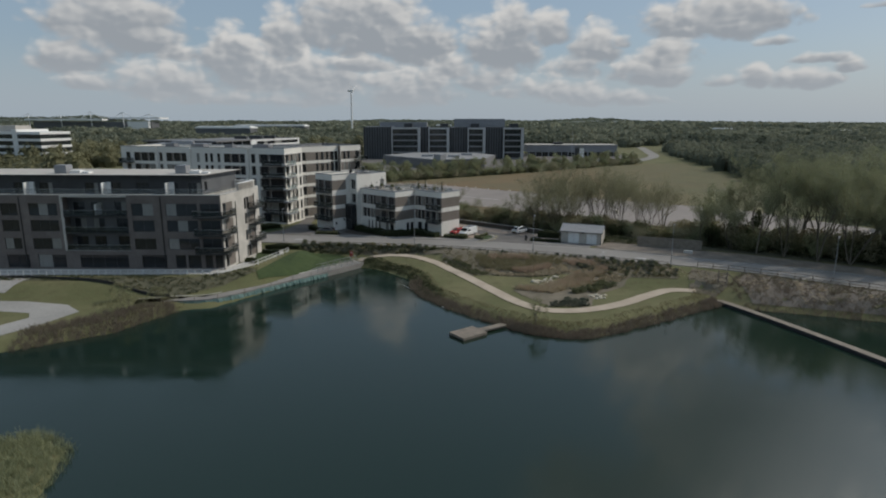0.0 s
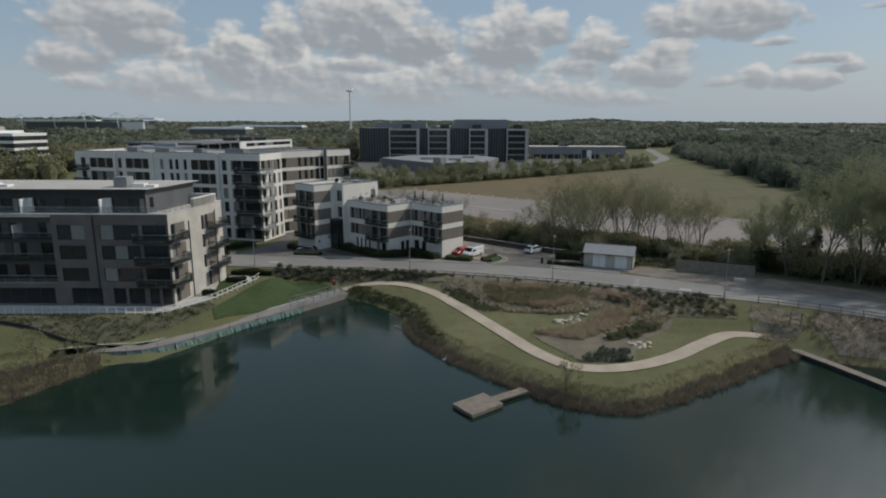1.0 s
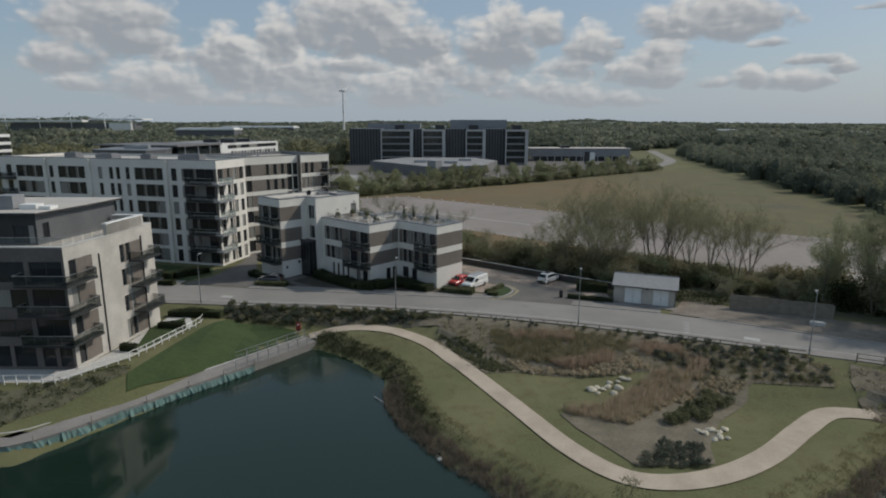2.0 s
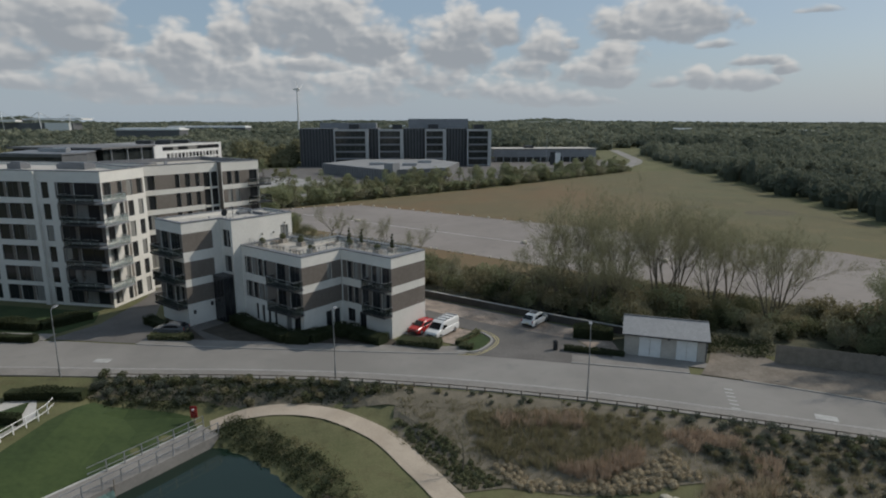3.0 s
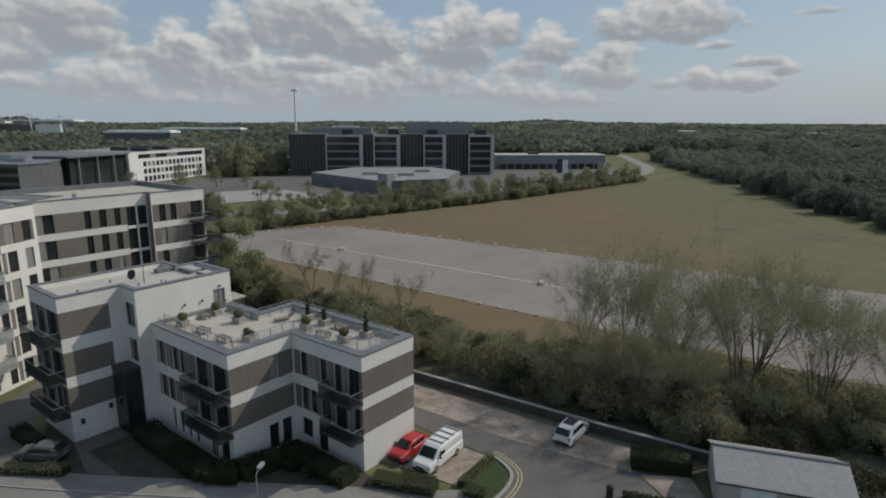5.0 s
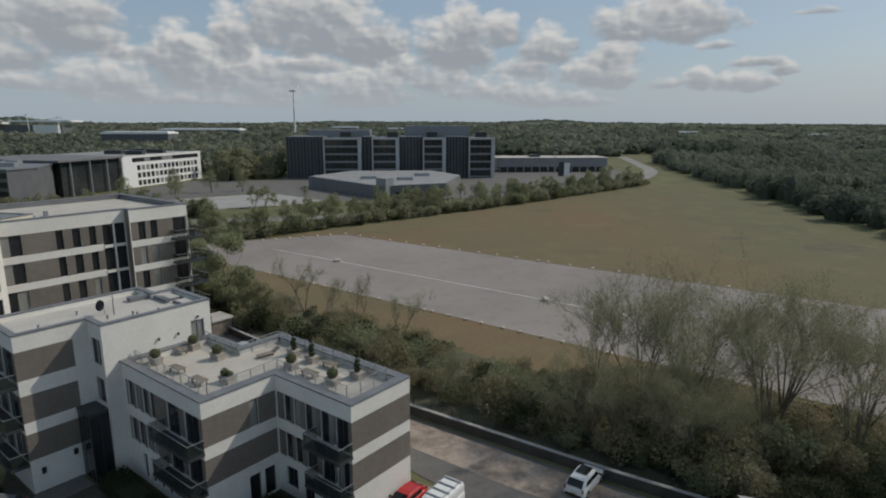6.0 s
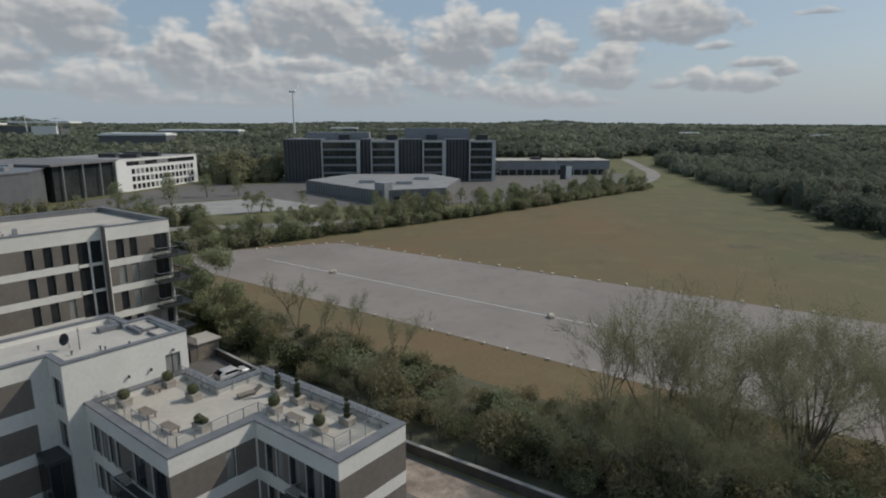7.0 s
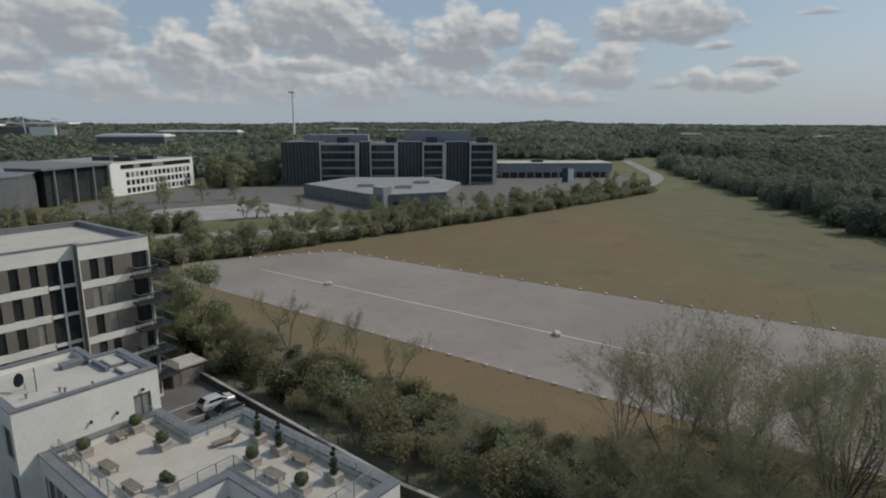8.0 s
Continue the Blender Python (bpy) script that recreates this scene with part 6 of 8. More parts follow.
# ---- plants ----
class Cloud:
    """Gathers many small faces with numpy."""

    def __init__(self):
        self.v, self.n = [], 0
        self.f3, self.f4 = [], []

    def quads(self, Q):
        Q = np.asarray(Q, float)
        k = len(Q)
        self.v.append(Q.reshape(-1, 3))
        self.f4.append(np.arange(k * 4).reshape(k, 4) + self.n)
        self.n += 4 * k

    def tris(self, T):
        T = np.asarray(T, float)
        k = len(T)
        self.v.append(T.reshape(-1, 3))
        self.f3.append(np.arange(k * 3).reshape(k, 3) + self.n)
        self.n += 3 * k

    def mesh(self, name, mat):
        V = np.concatenate(self.v)
        loops, starts, tot = [], [], 0
        for F in (*self.f4, *self.f3):
            starts.append(np.arange(len(F)) * F.shape[1] + tot)
            loops.append(F.ravel())
            tot += F.size
        me = bpy.data.meshes.new(name)
        me.vertices.add(len(V))
        me.vertices.foreach_set("co", V.ravel().astype(np.float32))
        L, S = np.concatenate(loops), np.concatenate(starts)
        me.loops.add(len(L))
        me.loops.foreach_set("vertex_index", L.astype(np.int32))
        me.polygons.add(len(S))
        me.polygons.foreach_set("loop_start", S.astype(np.int32))
        me.update(calc_edges=True)
        me.materials.append(mat)
        return me


def unit(R, n_):
    a = R.normal(size=(n_, 3))
    return a / np.linalg.norm(a, axis=1)[:, None]


def leaves(cl, C, size, R, aspect=0.6, up=0.0):
    """A small leaf-shaped quad at each place of C."""
    n_ = len(C)
    a = unit(R, n_)
    a[:, 2] += up
    a /= np.linalg.norm(a, axis=1)[:, None]
    b = np.cross(a, unit(R, n_))
    b /= np.linalg.norm(b, axis=1)[:, None] + 1e-9
    s_ = (np.asarray(size) * R.uniform(0.6, 1.35, n_))[:, None]
    cl.quads(np.stack([C - a * s_, C + b * s_ * aspect, C + a * s_, C - b * s_ * aspect], 1))


def blob(R, c, r, n_, squash=(1, 1, 1), shell=0.55):
    """n_ places in a rounded volume, denser outside."""
    d_ = unit(R, n_) * (R.uniform(shell ** 3, 1, n_) ** (1 / 3))[:, None] * r
    return d_ * np.asarray(squash) + np.asarray(c)


def branches(R, h, stems, spread, levels, r0):
    """Tapered limbs; returns segments (p, q, r0, r1) and the tips."""
    segs, tips = [], []

    def grow(p, d_, L, r, lev):
        k = 3
        for i in range(k):
            d_ = d_ + R.normal(size=3) * (0.045 if lev == 0 else 0.1) + np.array([0, 0, 0.05 if lev == 0 else 0.09])
            d_ = d_ / np.linalg.norm(d_)
            q = p + d_ * L / k
            r1 = r * (0.82 if i < k - 1 else 0.7)
            segs.append((p, q, r, r1))
            if lev < levels and (i > 0 or lev > 0):
                for _ in range(R.integers(1, 3)):
                    side = np.cross(d_, unit(R, 1)[0])
                    side /= np.linalg.norm(side) + 1e-9
                    nd_ = d_ * R.uniform(0.65, 1.0) + side * R.uniform(0.35, 0.75) * spread
                    grow(q, nd_ / np.linalg.norm(nd_), L * R.uniform(0.45, 0.7), r1 * 0.6, lev + 1)
            p, r = q, r1
        tips.append((p, d_, L))

    for s_ in range(stems):
        a = 6.28 * s_ / stems + R.uniform(0, 1)
        ln_ = R.uniform(0.15, 0.5) * (stems > 1)
        d_ = np.array([math.cos(a) * ln_, math.sin(a) * ln_, 1.0])
        grow(np.array([math.cos(a) * 0.05 * (stems > 1), math.sin(a) * 0.05 * (stems > 1), -0.2]), d_ / np.linalg.norm(d_), h * R.uniform(0.55, 0.72), r0, 0)
    return segs, tips


def wood_mesh(segs, name):
    cl = Cloud()
    P, Q = np.array([s_[0] for s_ in segs]), np.array([s_[1] for s_ in segs])
    r0, r1 = np.array([s_[2] for s_ in segs])[:, None], np.array([s_[3] for s_ in segs])[:, None]
    ax = Q - P
    ax /= np.linalg.norm(ax, axis=1)[:, None]
    ref = np.where(np.abs(ax[:, 2:3]) > 0.9, [[1.0, 0, 0]], [[0, 0, 1.0]])
    a = np.cross(ax, ref)
    a /= np.linalg.norm(a, axis=1)[:, None]
    b = np.cross(ax, a)
    n_ = 4
    for i in range(n_):
        t0, t1 = 6.28319 * i / n_, 6.28319 * (i + 1) / n_
        e0, e1 = a * math.cos(t0) + b * math.sin(t0), a * math.cos(t1) + b * math.sin(t1)
        cl.quads(np.stack([P + e0 * r0, P + e1 * r0, Q + e1 * r1, Q + e0 * r1], 1))
    return cl.mesh(name, M_BARK)


def twigs(cl, tips, R, n_, length, width):
    """Fine twigs as long slivers round the branch ends."""
    P = np.array([t[0] - t[1] * t[2] * 0.5 * u for t in tips for u in R.uniform(0, 1, n_)])
    D = np.array([t[1] for t in tips for _ in range(n_)]) + R.normal(size=(len(P), 3)) * 0.55 + [0, 0, 0.3]
    D /= np.linalg.norm(D, axis=1)[:, None]
    S = np.cross(D, unit(R, len(P)))
    S /= np.linalg.norm(S, axis=1)[:, None] + 1e-9
    L = (length * R.uniform(0.5, 1.3, len(P)))[:, None]
    cl.tris(np.stack([P - S * width, P + S * width, P + D * L], 1))
    return P + D * L * R.uniform(0.4, 1.0, len(P))[:, None]


def bare_tree(seed, h, stems, spread, label, leafy=2, bud=None, levels=3, lsize=0.07):
    """An open spring tree: trunk and limbs, fine twigs, small opening leaves."""
    R = np.random.default_rng(seed)
    segs, tips = branches(R, h, stems, spread, levels, 0.021 * h / max(1, stems ** 0.5))
    o = thing("tree", label, "tree", group="spring trees")
    part("trunk", wood_mesh(segs, "trunk"), None, o)
    cl, lf = Cloud(), Cloud()
    ends = twigs(cl, tips, R, 10, 0.09 * h, 0.0095)
    part("twig_spray", cl.mesh("twig_spray", M_TWIG), None, o)
    for _ in range(leafy):
        leaves(lf, ends + R.normal(size=ends.shape) * 0.25, lsize, R)
    part("crown", lf.mesh("crown", bud or M_BUD), None, o, "thin yellow-green opening leaves")
    return o


def leafy_tree(seed, h, w, label, mat, n_=2600, size=0.16, trunk=True):
    """A fuller tree: limbs and a crown of clumps with gaps."""
    R = np.random.default_rng(seed)
    segs, tips = branches(R, h * 0.8, 2, 0.9, 2, 0.02 * h)
    o = thing("tree", label, "tree", group="leafy trees")
    part("trunk", wood_mesh(segs, "trunk"), None, o)
    lf = Cloud()
    k = 26
    for i in range(k):
        a, rr, z = R.uniform(0, 6.28), w * 0.5 * math.sqrt(R.uniform(0.02, 1)), h * R.uniform(0.28, 0.93)
        rr *= math.sin(min(1.0, (1.04 - z / h) * 1.7) * 1.57)
        leaves(lf, blob(R, (math.cos(a) * rr, math.sin(a) * rr, z), h * R.uniform(0.09, 0.16), n_ // k, (1, 1, 0.75), 0.3), size, R)
    part("crown", lf.mesh("crown", mat), None, o)
    return o


def shrub(seed, h, w, label, mat, n_=420, size=0.11, name="shrub", group="shrubs", stems=True):
    R = np.random.default_rng(seed)
    o = thing(name, label, "shrub", group=group)
    lf = Cloud()
    k = 7
    for i in range(k):
        a, rr = R.uniform(0, 6.28), w * 0.32 * math.sqrt(R.uniform())
        leaves(lf, blob(R, (math.cos(a) * rr, math.sin(a) * rr, h * R.uniform(0.3, 0.72)), h * 0.32, n_ // k, (w / h * 0.8, w / h * 0.8, 1.0), 0.35), size, R, up=0.2)
    part("foliage", lf.mesh("foliage", mat), None, o)
    return o


def ghz(x, y):
    return float(height([(x, y)])[0])


def scatter_copies(protos, spots, rs, z=None, lo=0.8, hi=1.2):
    """Put copies of the first plants at the spots (x, y, size)."""
    used = set()
    hs = height([(s_[0], s_[1]) for s_ in spots]) if z is None else [z] * len(spots)
    for (x, y, k), zz in zip(spots, hs):
        i = rs.randrange(len(protos))
        m = Matrix.Translation((x, y, float(zz))) @ Matrix.Rotation(rs.uniform(0, 6.28), 4, "Z")
        sc = k * rs.uniform(lo, hi)
        if i in used:
            c = copy_thing(protos[i], m)
        else:
            c = protos[i]
            c.matrix_basis = m
            used.add(i)
        c.scale = (sc, sc, sc * rs.uniform(0.9, 1.12))
    for i, p in enumerate(protos):
        if i not in used:
            for o in (*p.children_recursive, p):
                bpy.data.objects.remove(o)


def cpos(x, y):
    """A place given in the axes of the white flats (across, away)."""
    v = CM @ Vector((x, y, 0))
    return v.x, v.y


rs = random.Random(11)
sheet("scrub_floor", [(24.4, 151.4), (28.0, 145.6), (36.2, 141.8), (39.6, 144.6), (44, 144.2), (41, 149.5), (32.2, 151.8)], M_FLOOR, 0.05, "dark litter round the hut", "woodland floor", 6.0)
sheet("scrub_floor", [(-21.5, 199), (6, 172.0), (24, 158.2), (31.8, 152.2), (44, 144), (60, 136.5), (84, 122.5), (100, 116), (100, 136), (84, 142.6), (52, 160), (26, 177), (2, 196), (-24, 219)], M_FLOOR, 0.035, "dark litter and ivy under the bushes", "woodland floor", 6.0)
# tall open trees behind the hut and along the verge
tallp = [bare_tree(20 + i, 11.0, st_, sp, "tall open-crowned tree with bare limbs and opening leaves", 3, M_BUD, 3, 0.052) for i, (st_, sp) in enumerate(((5, 0.9), (6, 0.8), (4, 1.0), (6, 0.9)))]
spots = [(30.5, 170.5, 1.0), (33.5, 164.0, 1.05), (36.8, 171.8, 1.0), (39.0, 161.5, 1.1), (44.6, 157.5, 1.1), (45.2, 168.4, 1.05), (50.8, 163.8, 1.0), (50.6, 153.4, 1.0), (27.5, 176.5, 0.75), (41.8, 165.0, 0.95), (55.5, 158.8, 1.0), (25.6, 160.6, 0.8), (22.6, 163.0, 0.75), (28.2, 158.2, 0.85), (31.5, 158.0, 0.8),
         ]
spots2 = [(62.5, 138.4, 0.95), (66.0, 134.0, 1.0), (70.0, 131.2, 1.05), (74.5, 127.4, 1.1), (79.0, 124.8, 1.1), (84.0, 121.0, 1.15), (76.0, 136.0, 1.2), (84.0, 130.0, 1.2), (92, 118, 1.2), (90, 128, 1.2), (98, 112, 1.2), (58.0, 142.5, 0.9), (70, 142, 1.1), (102, 120, 1.3), (95, 136, 1.3), (84, 142, 1.2), (64.0, 141.0, 1.0), (68.0, 138.0, 1.1), (72.5, 134.5, 1.1), (77.5, 131.5, 1.15), (81.0, 128.0, 1.2), (86.0, 126.0, 1.2), (88.5, 122.0, 1.2), (94.0, 123.0, 1.2), (99.0, 127.0, 1.3), (78.0, 140.5, 1.2), (90.0, 134.0, 1.3), (107, 112, 1.3), (61.0, 144.5, 0.85)]
scatter_copies(tallp, spots, rs, -0.02, 0.9, 1.1)
tallq = [bare_tree(30 + i, 11.5, st_, sp, "tall slender tree with pale new leaves beside the road", 5, M_PALE, 3, 0.08) for i, (st_, sp) in enumerate(((2, 0.8), (3, 0.7), (1, 0.95), (2, 0.85)))]
scatter_copies(tallq, spots2, rs, -0.02, 0.9, 1.1)
# willow by the tall flats, and small trees behind the car park
wl = [leafy_tree(3, 13.5, 9.5, "tall pale green willow coming into leaf", M_PALE, 15000, 0.15), leafy_tree(4, 8.0, 6.5, "broad pale green willow coming into leaf", M_BUD, 3000, 0.13)]
scatter_copies(wl[:1], [(-22.6, 204.3, 1.0), (-30.0, 212.0, 0.8)], rs, -0.02, 0.98, 1.02)
wl = wl[1:]
scatter_copies(wl, [(-18.5, 203.0, 0.8), (-25.5, 209.0, 0.9), (-16.0, 200.5, 0.7), (-30.0, 214.0, 0.8), (-40.0, 222.0, 0.8), (-27.5, 204.0, 0.9), (-33.0, 207.5, 0.95), (-36.5, 213.0, 0.9)], rs, -0.02, 0.95, 1.05)
sm = [bare_tree(40 + i, 7.5, 2, 1.0, "small bare rounded tree with fine twigs", 1, None, 3, 0.07) for i in range(2)]
scatter_copies(sm, [(-11.0, 206.0, 1.0), (-1.5, 196.8, 0.85), (-6.5, 201.5, 0.7), (4.5, 191.0, 0.8), (9.0, 171.5, 0.75), (17.5, 165.0, 0.8), (24.0, 161.0, 0.8), (1.0, 178.5, 0.7)], rs, -0.02, 0.95, 1.05)
# belt of bushes behind the wall
bp = [shrub(60 + i, 3.0, 3.6, "dense bushy thicket beside the car park", m_, 1700, 0.10, "thicket", "thickets") for i, m_ in enumerate((M_LEAF, M_OLIVE, M_OLIVE, M_TWIG, M_LEAF_D, M_PALE))]
spots = []
for i in range(200):
    v = rs.uniform(-62, 30)
    u = rs.uniform(20.5, 32.0)
    if v > 12:
        u = rs.uniform(20.0, 29.0)
    k = rs.uniform(0.7, 1.25) * (1.15 if u < 30 else 0.85)
    spots.append((*cpos(v, u), k))
for i in range(110):
    t_ = rs.uniform(0, 1)
    spots.append((58 + 45 * t_ + rs.uniform(-2, 3), 142.5 - 27 * t_ + rs.uniform(-1.5, 8), rs.uniform(1.0, 1.9)))
for i in range(14):
    spots.append((40 + rs.uniform(0, 20), 146 + rs.uniform(-1.5, 7) - 0.25 * rs.uniform(0, 20), rs.uniform(0.6, 1.0)))
for i in range(60):
    t_ = rs.uniform(0, 1)
    spots.append((24 + 36 * t_ + rs.uniform(-2, 2), 160 - 14 * t_ + rs.uniform(-4, 14) * (1 - 0.4 * t_), rs.uniform(0.7, 1.25)))
spots = [s_ for s_ in spots if s_[1] > 151.2 - 0.62 * (s_[0] - 31) or s_[0] < 30 or s_[0] > 44]
spots = [s_ for s_ in spots if not (29.5 < s_[0] < 44 and s_[1] < 151)]
scatter_copies(bp, spots, rs, -0.02)
# ivy-clad stumps by the road
iv = [shrub(90, 5.5, 2.2, "dark ivy-covered tree stump by the road", M_LEAF_D, 1500, 0.14, "ivy_stump", "ivy stumps")]
scatter_copies(iv, [(66.5, 138.2, 1.1), (60.5, 139.8, 0.7), (71.5, 146.5, 1.2), (88, 128, 1.2)], rs, -0.02)


# ---- hedges ----
def hedge(line, w, h, mat, label, seed, dens=130, size=0.09, z=None, name="hedge"):
    R = np.random.default_rng(seed)
    o = thing(name, label, "hedge", group="hedges")
    lf = Cloud()
    for (x0, y0), (x1, y1) in zip(line, line[1:]):
        L = math.hypot(x1 - x0, y1 - y0)
        n_ = int(dens * L * (w + h))
        t_ = R.uniform(0, 1, n_)
        ex, ey = (x1 - x0) / L, (y1 - y0) / L
        a, b = R.uniform(-1, 1, n_), R.uniform(0, 1, n_)
        top = R.uniform(size=n_) < 0.5
        b = np.where(top, R.uniform(0.9, 1.04, n_), b)
        a = np.where(top, a, np.sign(a) * R.uniform(0.85, 1.05, n_))
        hh = h * (0.9 + 0.18 * np.sin(t_ * L * 0.9 + seed) + R.normal(0, 0.04, n_))
        C = np.stack([x0 + ex * L * t_ - ey * a * w / 2, y0 + ey * L * t_ + ex * a * w / 2, b * hh + (0 if z is None else z)], 1)
        leaves(lf, C, size, R)
    part("foliage", lf.mesh("foliage", mat), None, o)
    k = MB()
    for (x0, y0), (x1, y1) in zip(line, line[1:]):
        L = math.hypot(x1 - x0, y1 - y0)
        ex, ey = (x1 - x0) / L, (y1 - y0) / L
        q = w * 0.40
        zz = 0 if z is None else z
        k.prism([(x0 + ey * q, y0 - ex * q), (x1 + ey * q, y1 - ex * q), (x1 - ey * q, y1 + ex * q), (x0 - ey * q, y0 + ex * q)], zz - 0.05, zz + h * 0.82)
    part("twig_core", k, M_LEAF_D, o)
    return o


hedge([cpos(-20.6, -8.4), cpos(-9.4, -8.6), cpos(-7.2, -7.0), cpos(-7.0, -3.2), cpos(-5.8, -2.3), cpos(0.4, -2.0)], 2.2, 1.25, M_LEAF_D, "dark clipped hedge before the white flats", 1)
hedge([cpos(-30.0, -15.6), cpos(-25.4, -15.4)], 1.4, 1.0, M_LEAF_D, "dark clipped hedge by the drive", 2)
hedge([(-28.6, 153.7), (-23.2, 153.0)], 1.2, 0.8, M_LEAF, "low leafy hedge on the corner", 3)
hedge([(-59, 156.0), (-42, 153.7)], 1.2, 0.9, M_LEAF_D, "dark clipped hedge along the footway", 4)
hedge([(-58, 161.5), (-44, 158.2), (-40.0, 162.6)], 2.0, 1.2, M_LEAF_D, "dark clipped hedge before the tall flats", 5)
hedge([(24.0, 151.6), (28.6, 150.2)], 2.0, 1.5, M_LEAF_D, "dark clipped hedge by the parking bays", 6)
hedge([(21.6, 146.9), (24.6, 145.8), (28.0, 144.5)], 0.8, 0.6, M_LEAF_D, "low dark hedge by the footway", 7)
hedge([(9.4, 148.4), (11.0, 147.9)], 1.2, 0.6, M_LEAF, "green clipped hedge block on the grass nose", 8)
hedge([(9.2, 149.2), (12.2, 153.0)], 0.7, 0.7, M_BUD, "low yellow-green hedge beside the bays", 9)
hedge([(2.2, 150.4), (7.2, 148.6)], 1.8, 0.9, M_LEAF, "low leafy planting beside the footway", 10)
hedge([(-36.0, 138.6), (-28.6, 138.4)], 1.4, 1.0, M_LEAF_D, "dark hedge beside the terrace", 11, z=-0.3)
hedge([(-35.2, 133.6), (-31.6, 133.2)], 0.8, 0.9, M_LEAF_D, "dark hedge between terraces", 12, z=-0.3)
hedge([(-36.0, 125.6), (-33.8, 125.2)], 0.7, 0.9, M_LEAF_D, "dark hedge between terraces", 13, z=-0.3)

fs = [shrub(180 + i, 1.25, 1.9, "dark evergreen shrub before the white flats", M_LEAF_D, 420, 0.1, "front_shrub", "shrubs before the flats", False) for i in range(3)]
area = [cpos(-20.4, -8.2), cpos(-9.8, -8.2), cpos(-7.6, -6.6), cpos(-7.4, -1.6), cpos(-0.4, -1.4), (6.4, 149.8), (0.0, 150.6), (-8.0, 152.0), (-13.5, 153.0)]
q = np.random.default_rng(31).uniform([-22, 148], [8, 166], (520, 2))
q = q[inside(q, area)]
scatter_copies(fs, [(x, y, rs.uniform(0.75, 1.15)) for x, y in q[:85]], rs, 0.03)
# ---- garden planting on the spit ----
def tufts(name, P, h, n_, w, lean, mat, label, category, seed):
    """Many grass tufts as one object: n_ tapered blades at each place."""
    R = np.random.default_rng(seed)
    P = np.asarray(P, float)
    z = height(P)
    B = np.repeat(np.column_stack([P, z]), n_, 0)
    k = len(B)
    B[:, :2] += R.normal(0, 0.16, (k, 2))
    hh = np.repeat(R.uniform(0.7, 1.3, len(P)), n_) * h * R.uniform(0.6, 1.15, k)
    T = B + np.stack([R.normal(0, lean, k) * hh, R.normal(0, lean, k) * hh, hh], 1)
    S = np.stack([R.normal(size=k), R.normal(size=k), np.zeros(k)], 1)
    S = S / np.linalg.norm(S, axis=1)[:, None] * w
    B[:, 2] -= 0.05
    cl = Cloud()
    cl.quads(np.stack([B - S, B + S, T + S * 0.35, T - S * 0.35], 1))
    return tagged(new(name, cl.mesh(name, mat)), label, category, kind="stuff")


def fill(poly, n_, seed, avoid=None, clump=0.0):
    """n_ random places inside a polygon."""
    R = np.random.default_rng(seed)
    P = np.array(poly, float)
    lo, hi = P.min(0), P.max(0)
    out = []
    while sum(map(len, out)) < n_:
        q = R.uniform(lo, hi, (n_ * 2, 2))
        q = q[inside(q, poly)]
        if avoid is not None:
            q = q[seg_dist(q, avoid[0], False) > avoid[1]]
        if clump:
            k = np.array([noise.noise(Vector((x * clump, y * clump, seed))) for x, y in q])
            q = q[k > -0.05]
        out.append(q)
    return np.concatenate(out)[:n_]


def bank(x0, x1, n_, seed, a=-0.6, b=2.4):
    """Places along the shore of the spit."""
    R = np.random.default_rng(seed)
    line = [p for p in smooth(SHORE[8:19], 6) if x0 <= p[0] <= x1]
    seg = np.array(line)
    i = R.integers(0, len(seg) - 1, n_)
    t_ = R.uniform(0, 1, n_)[:, None]
    p = seg[i] * (1 - t_) + seg[i + 1] * t_
    e = seg[i + 1] - seg[i]
    e /= np.linalg.norm(e, axis=1)[:, None]
    nrm = np.stack([-e[:, 1], e[:, 0]], 1)
    return p + nrm * (R.uniform(a, b, n_))[:, None]


BEDS = [[(1.6, 131.8), (4.8, 127.2), (7.4, 123.0), (10.8, 123.4), (16.5, 121.9), (26.4, 121.9), (30, 122.5), (33, 126.6), (20, 131.8), (9, 134.8), (2, 136.0)],
        [(26.0, 121.9), (33.6, 117.0), (36, 118.6), (43.8, 117.0), (45.4, 121.2), (33, 126.4)],
        [(14.2, 113.2), (15.2, 110.5), (19.0, 104), (25.8, 104.4), (26.6, 107.4), (29.5, 111.8), (34.0, 115.6), (35.4, 118.4), (32, 121.5), (27.2, 122.0), (22.6, 117.2), (18.6, 114.6)]]
for poly, lab in zip(BEDS, ("bare pinkish planting bed with ornamental grasses", "bare planting bed with grey-green shrubs", "curved planting bed with dry grasses and shrubs")):
    sheet("planting_bed", poly, M_MULCH, 0.07, lab, "flower bed", 1.1)
sheet("planting_bed", offset(between(RS, -30, 47), -0.45) + offset(between(RS, -30, 47), -3.6)[::-1], M_MULCH, 0.09, "bare soil border below the footway", "flower bed", 1.1)


def rows_in(poly, gap, jitter, seed, turn=0.0):
    """Places in staggered rows inside a polygon."""
    R = np.random.default_rng(seed)
    P = np.array(poly, float)
    c, s_ = math.cos(turn), math.sin(turn)
    X, Y = np.meshgrid(np.arange(-30, 30, gap), np.arange(-30, 30, gap * 0.87))
    X = X + (np.arange(X.shape[0]) % 2)[:, None] * gap / 2
    q = np.stack([X.ravel() * c - Y.ravel() * s_, X.ravel() * s_ + Y.ravel() * c], 1) + P.mean(0) + R.normal(0, jitter, (X.size, 2))
    return q[inside(q, poly)]


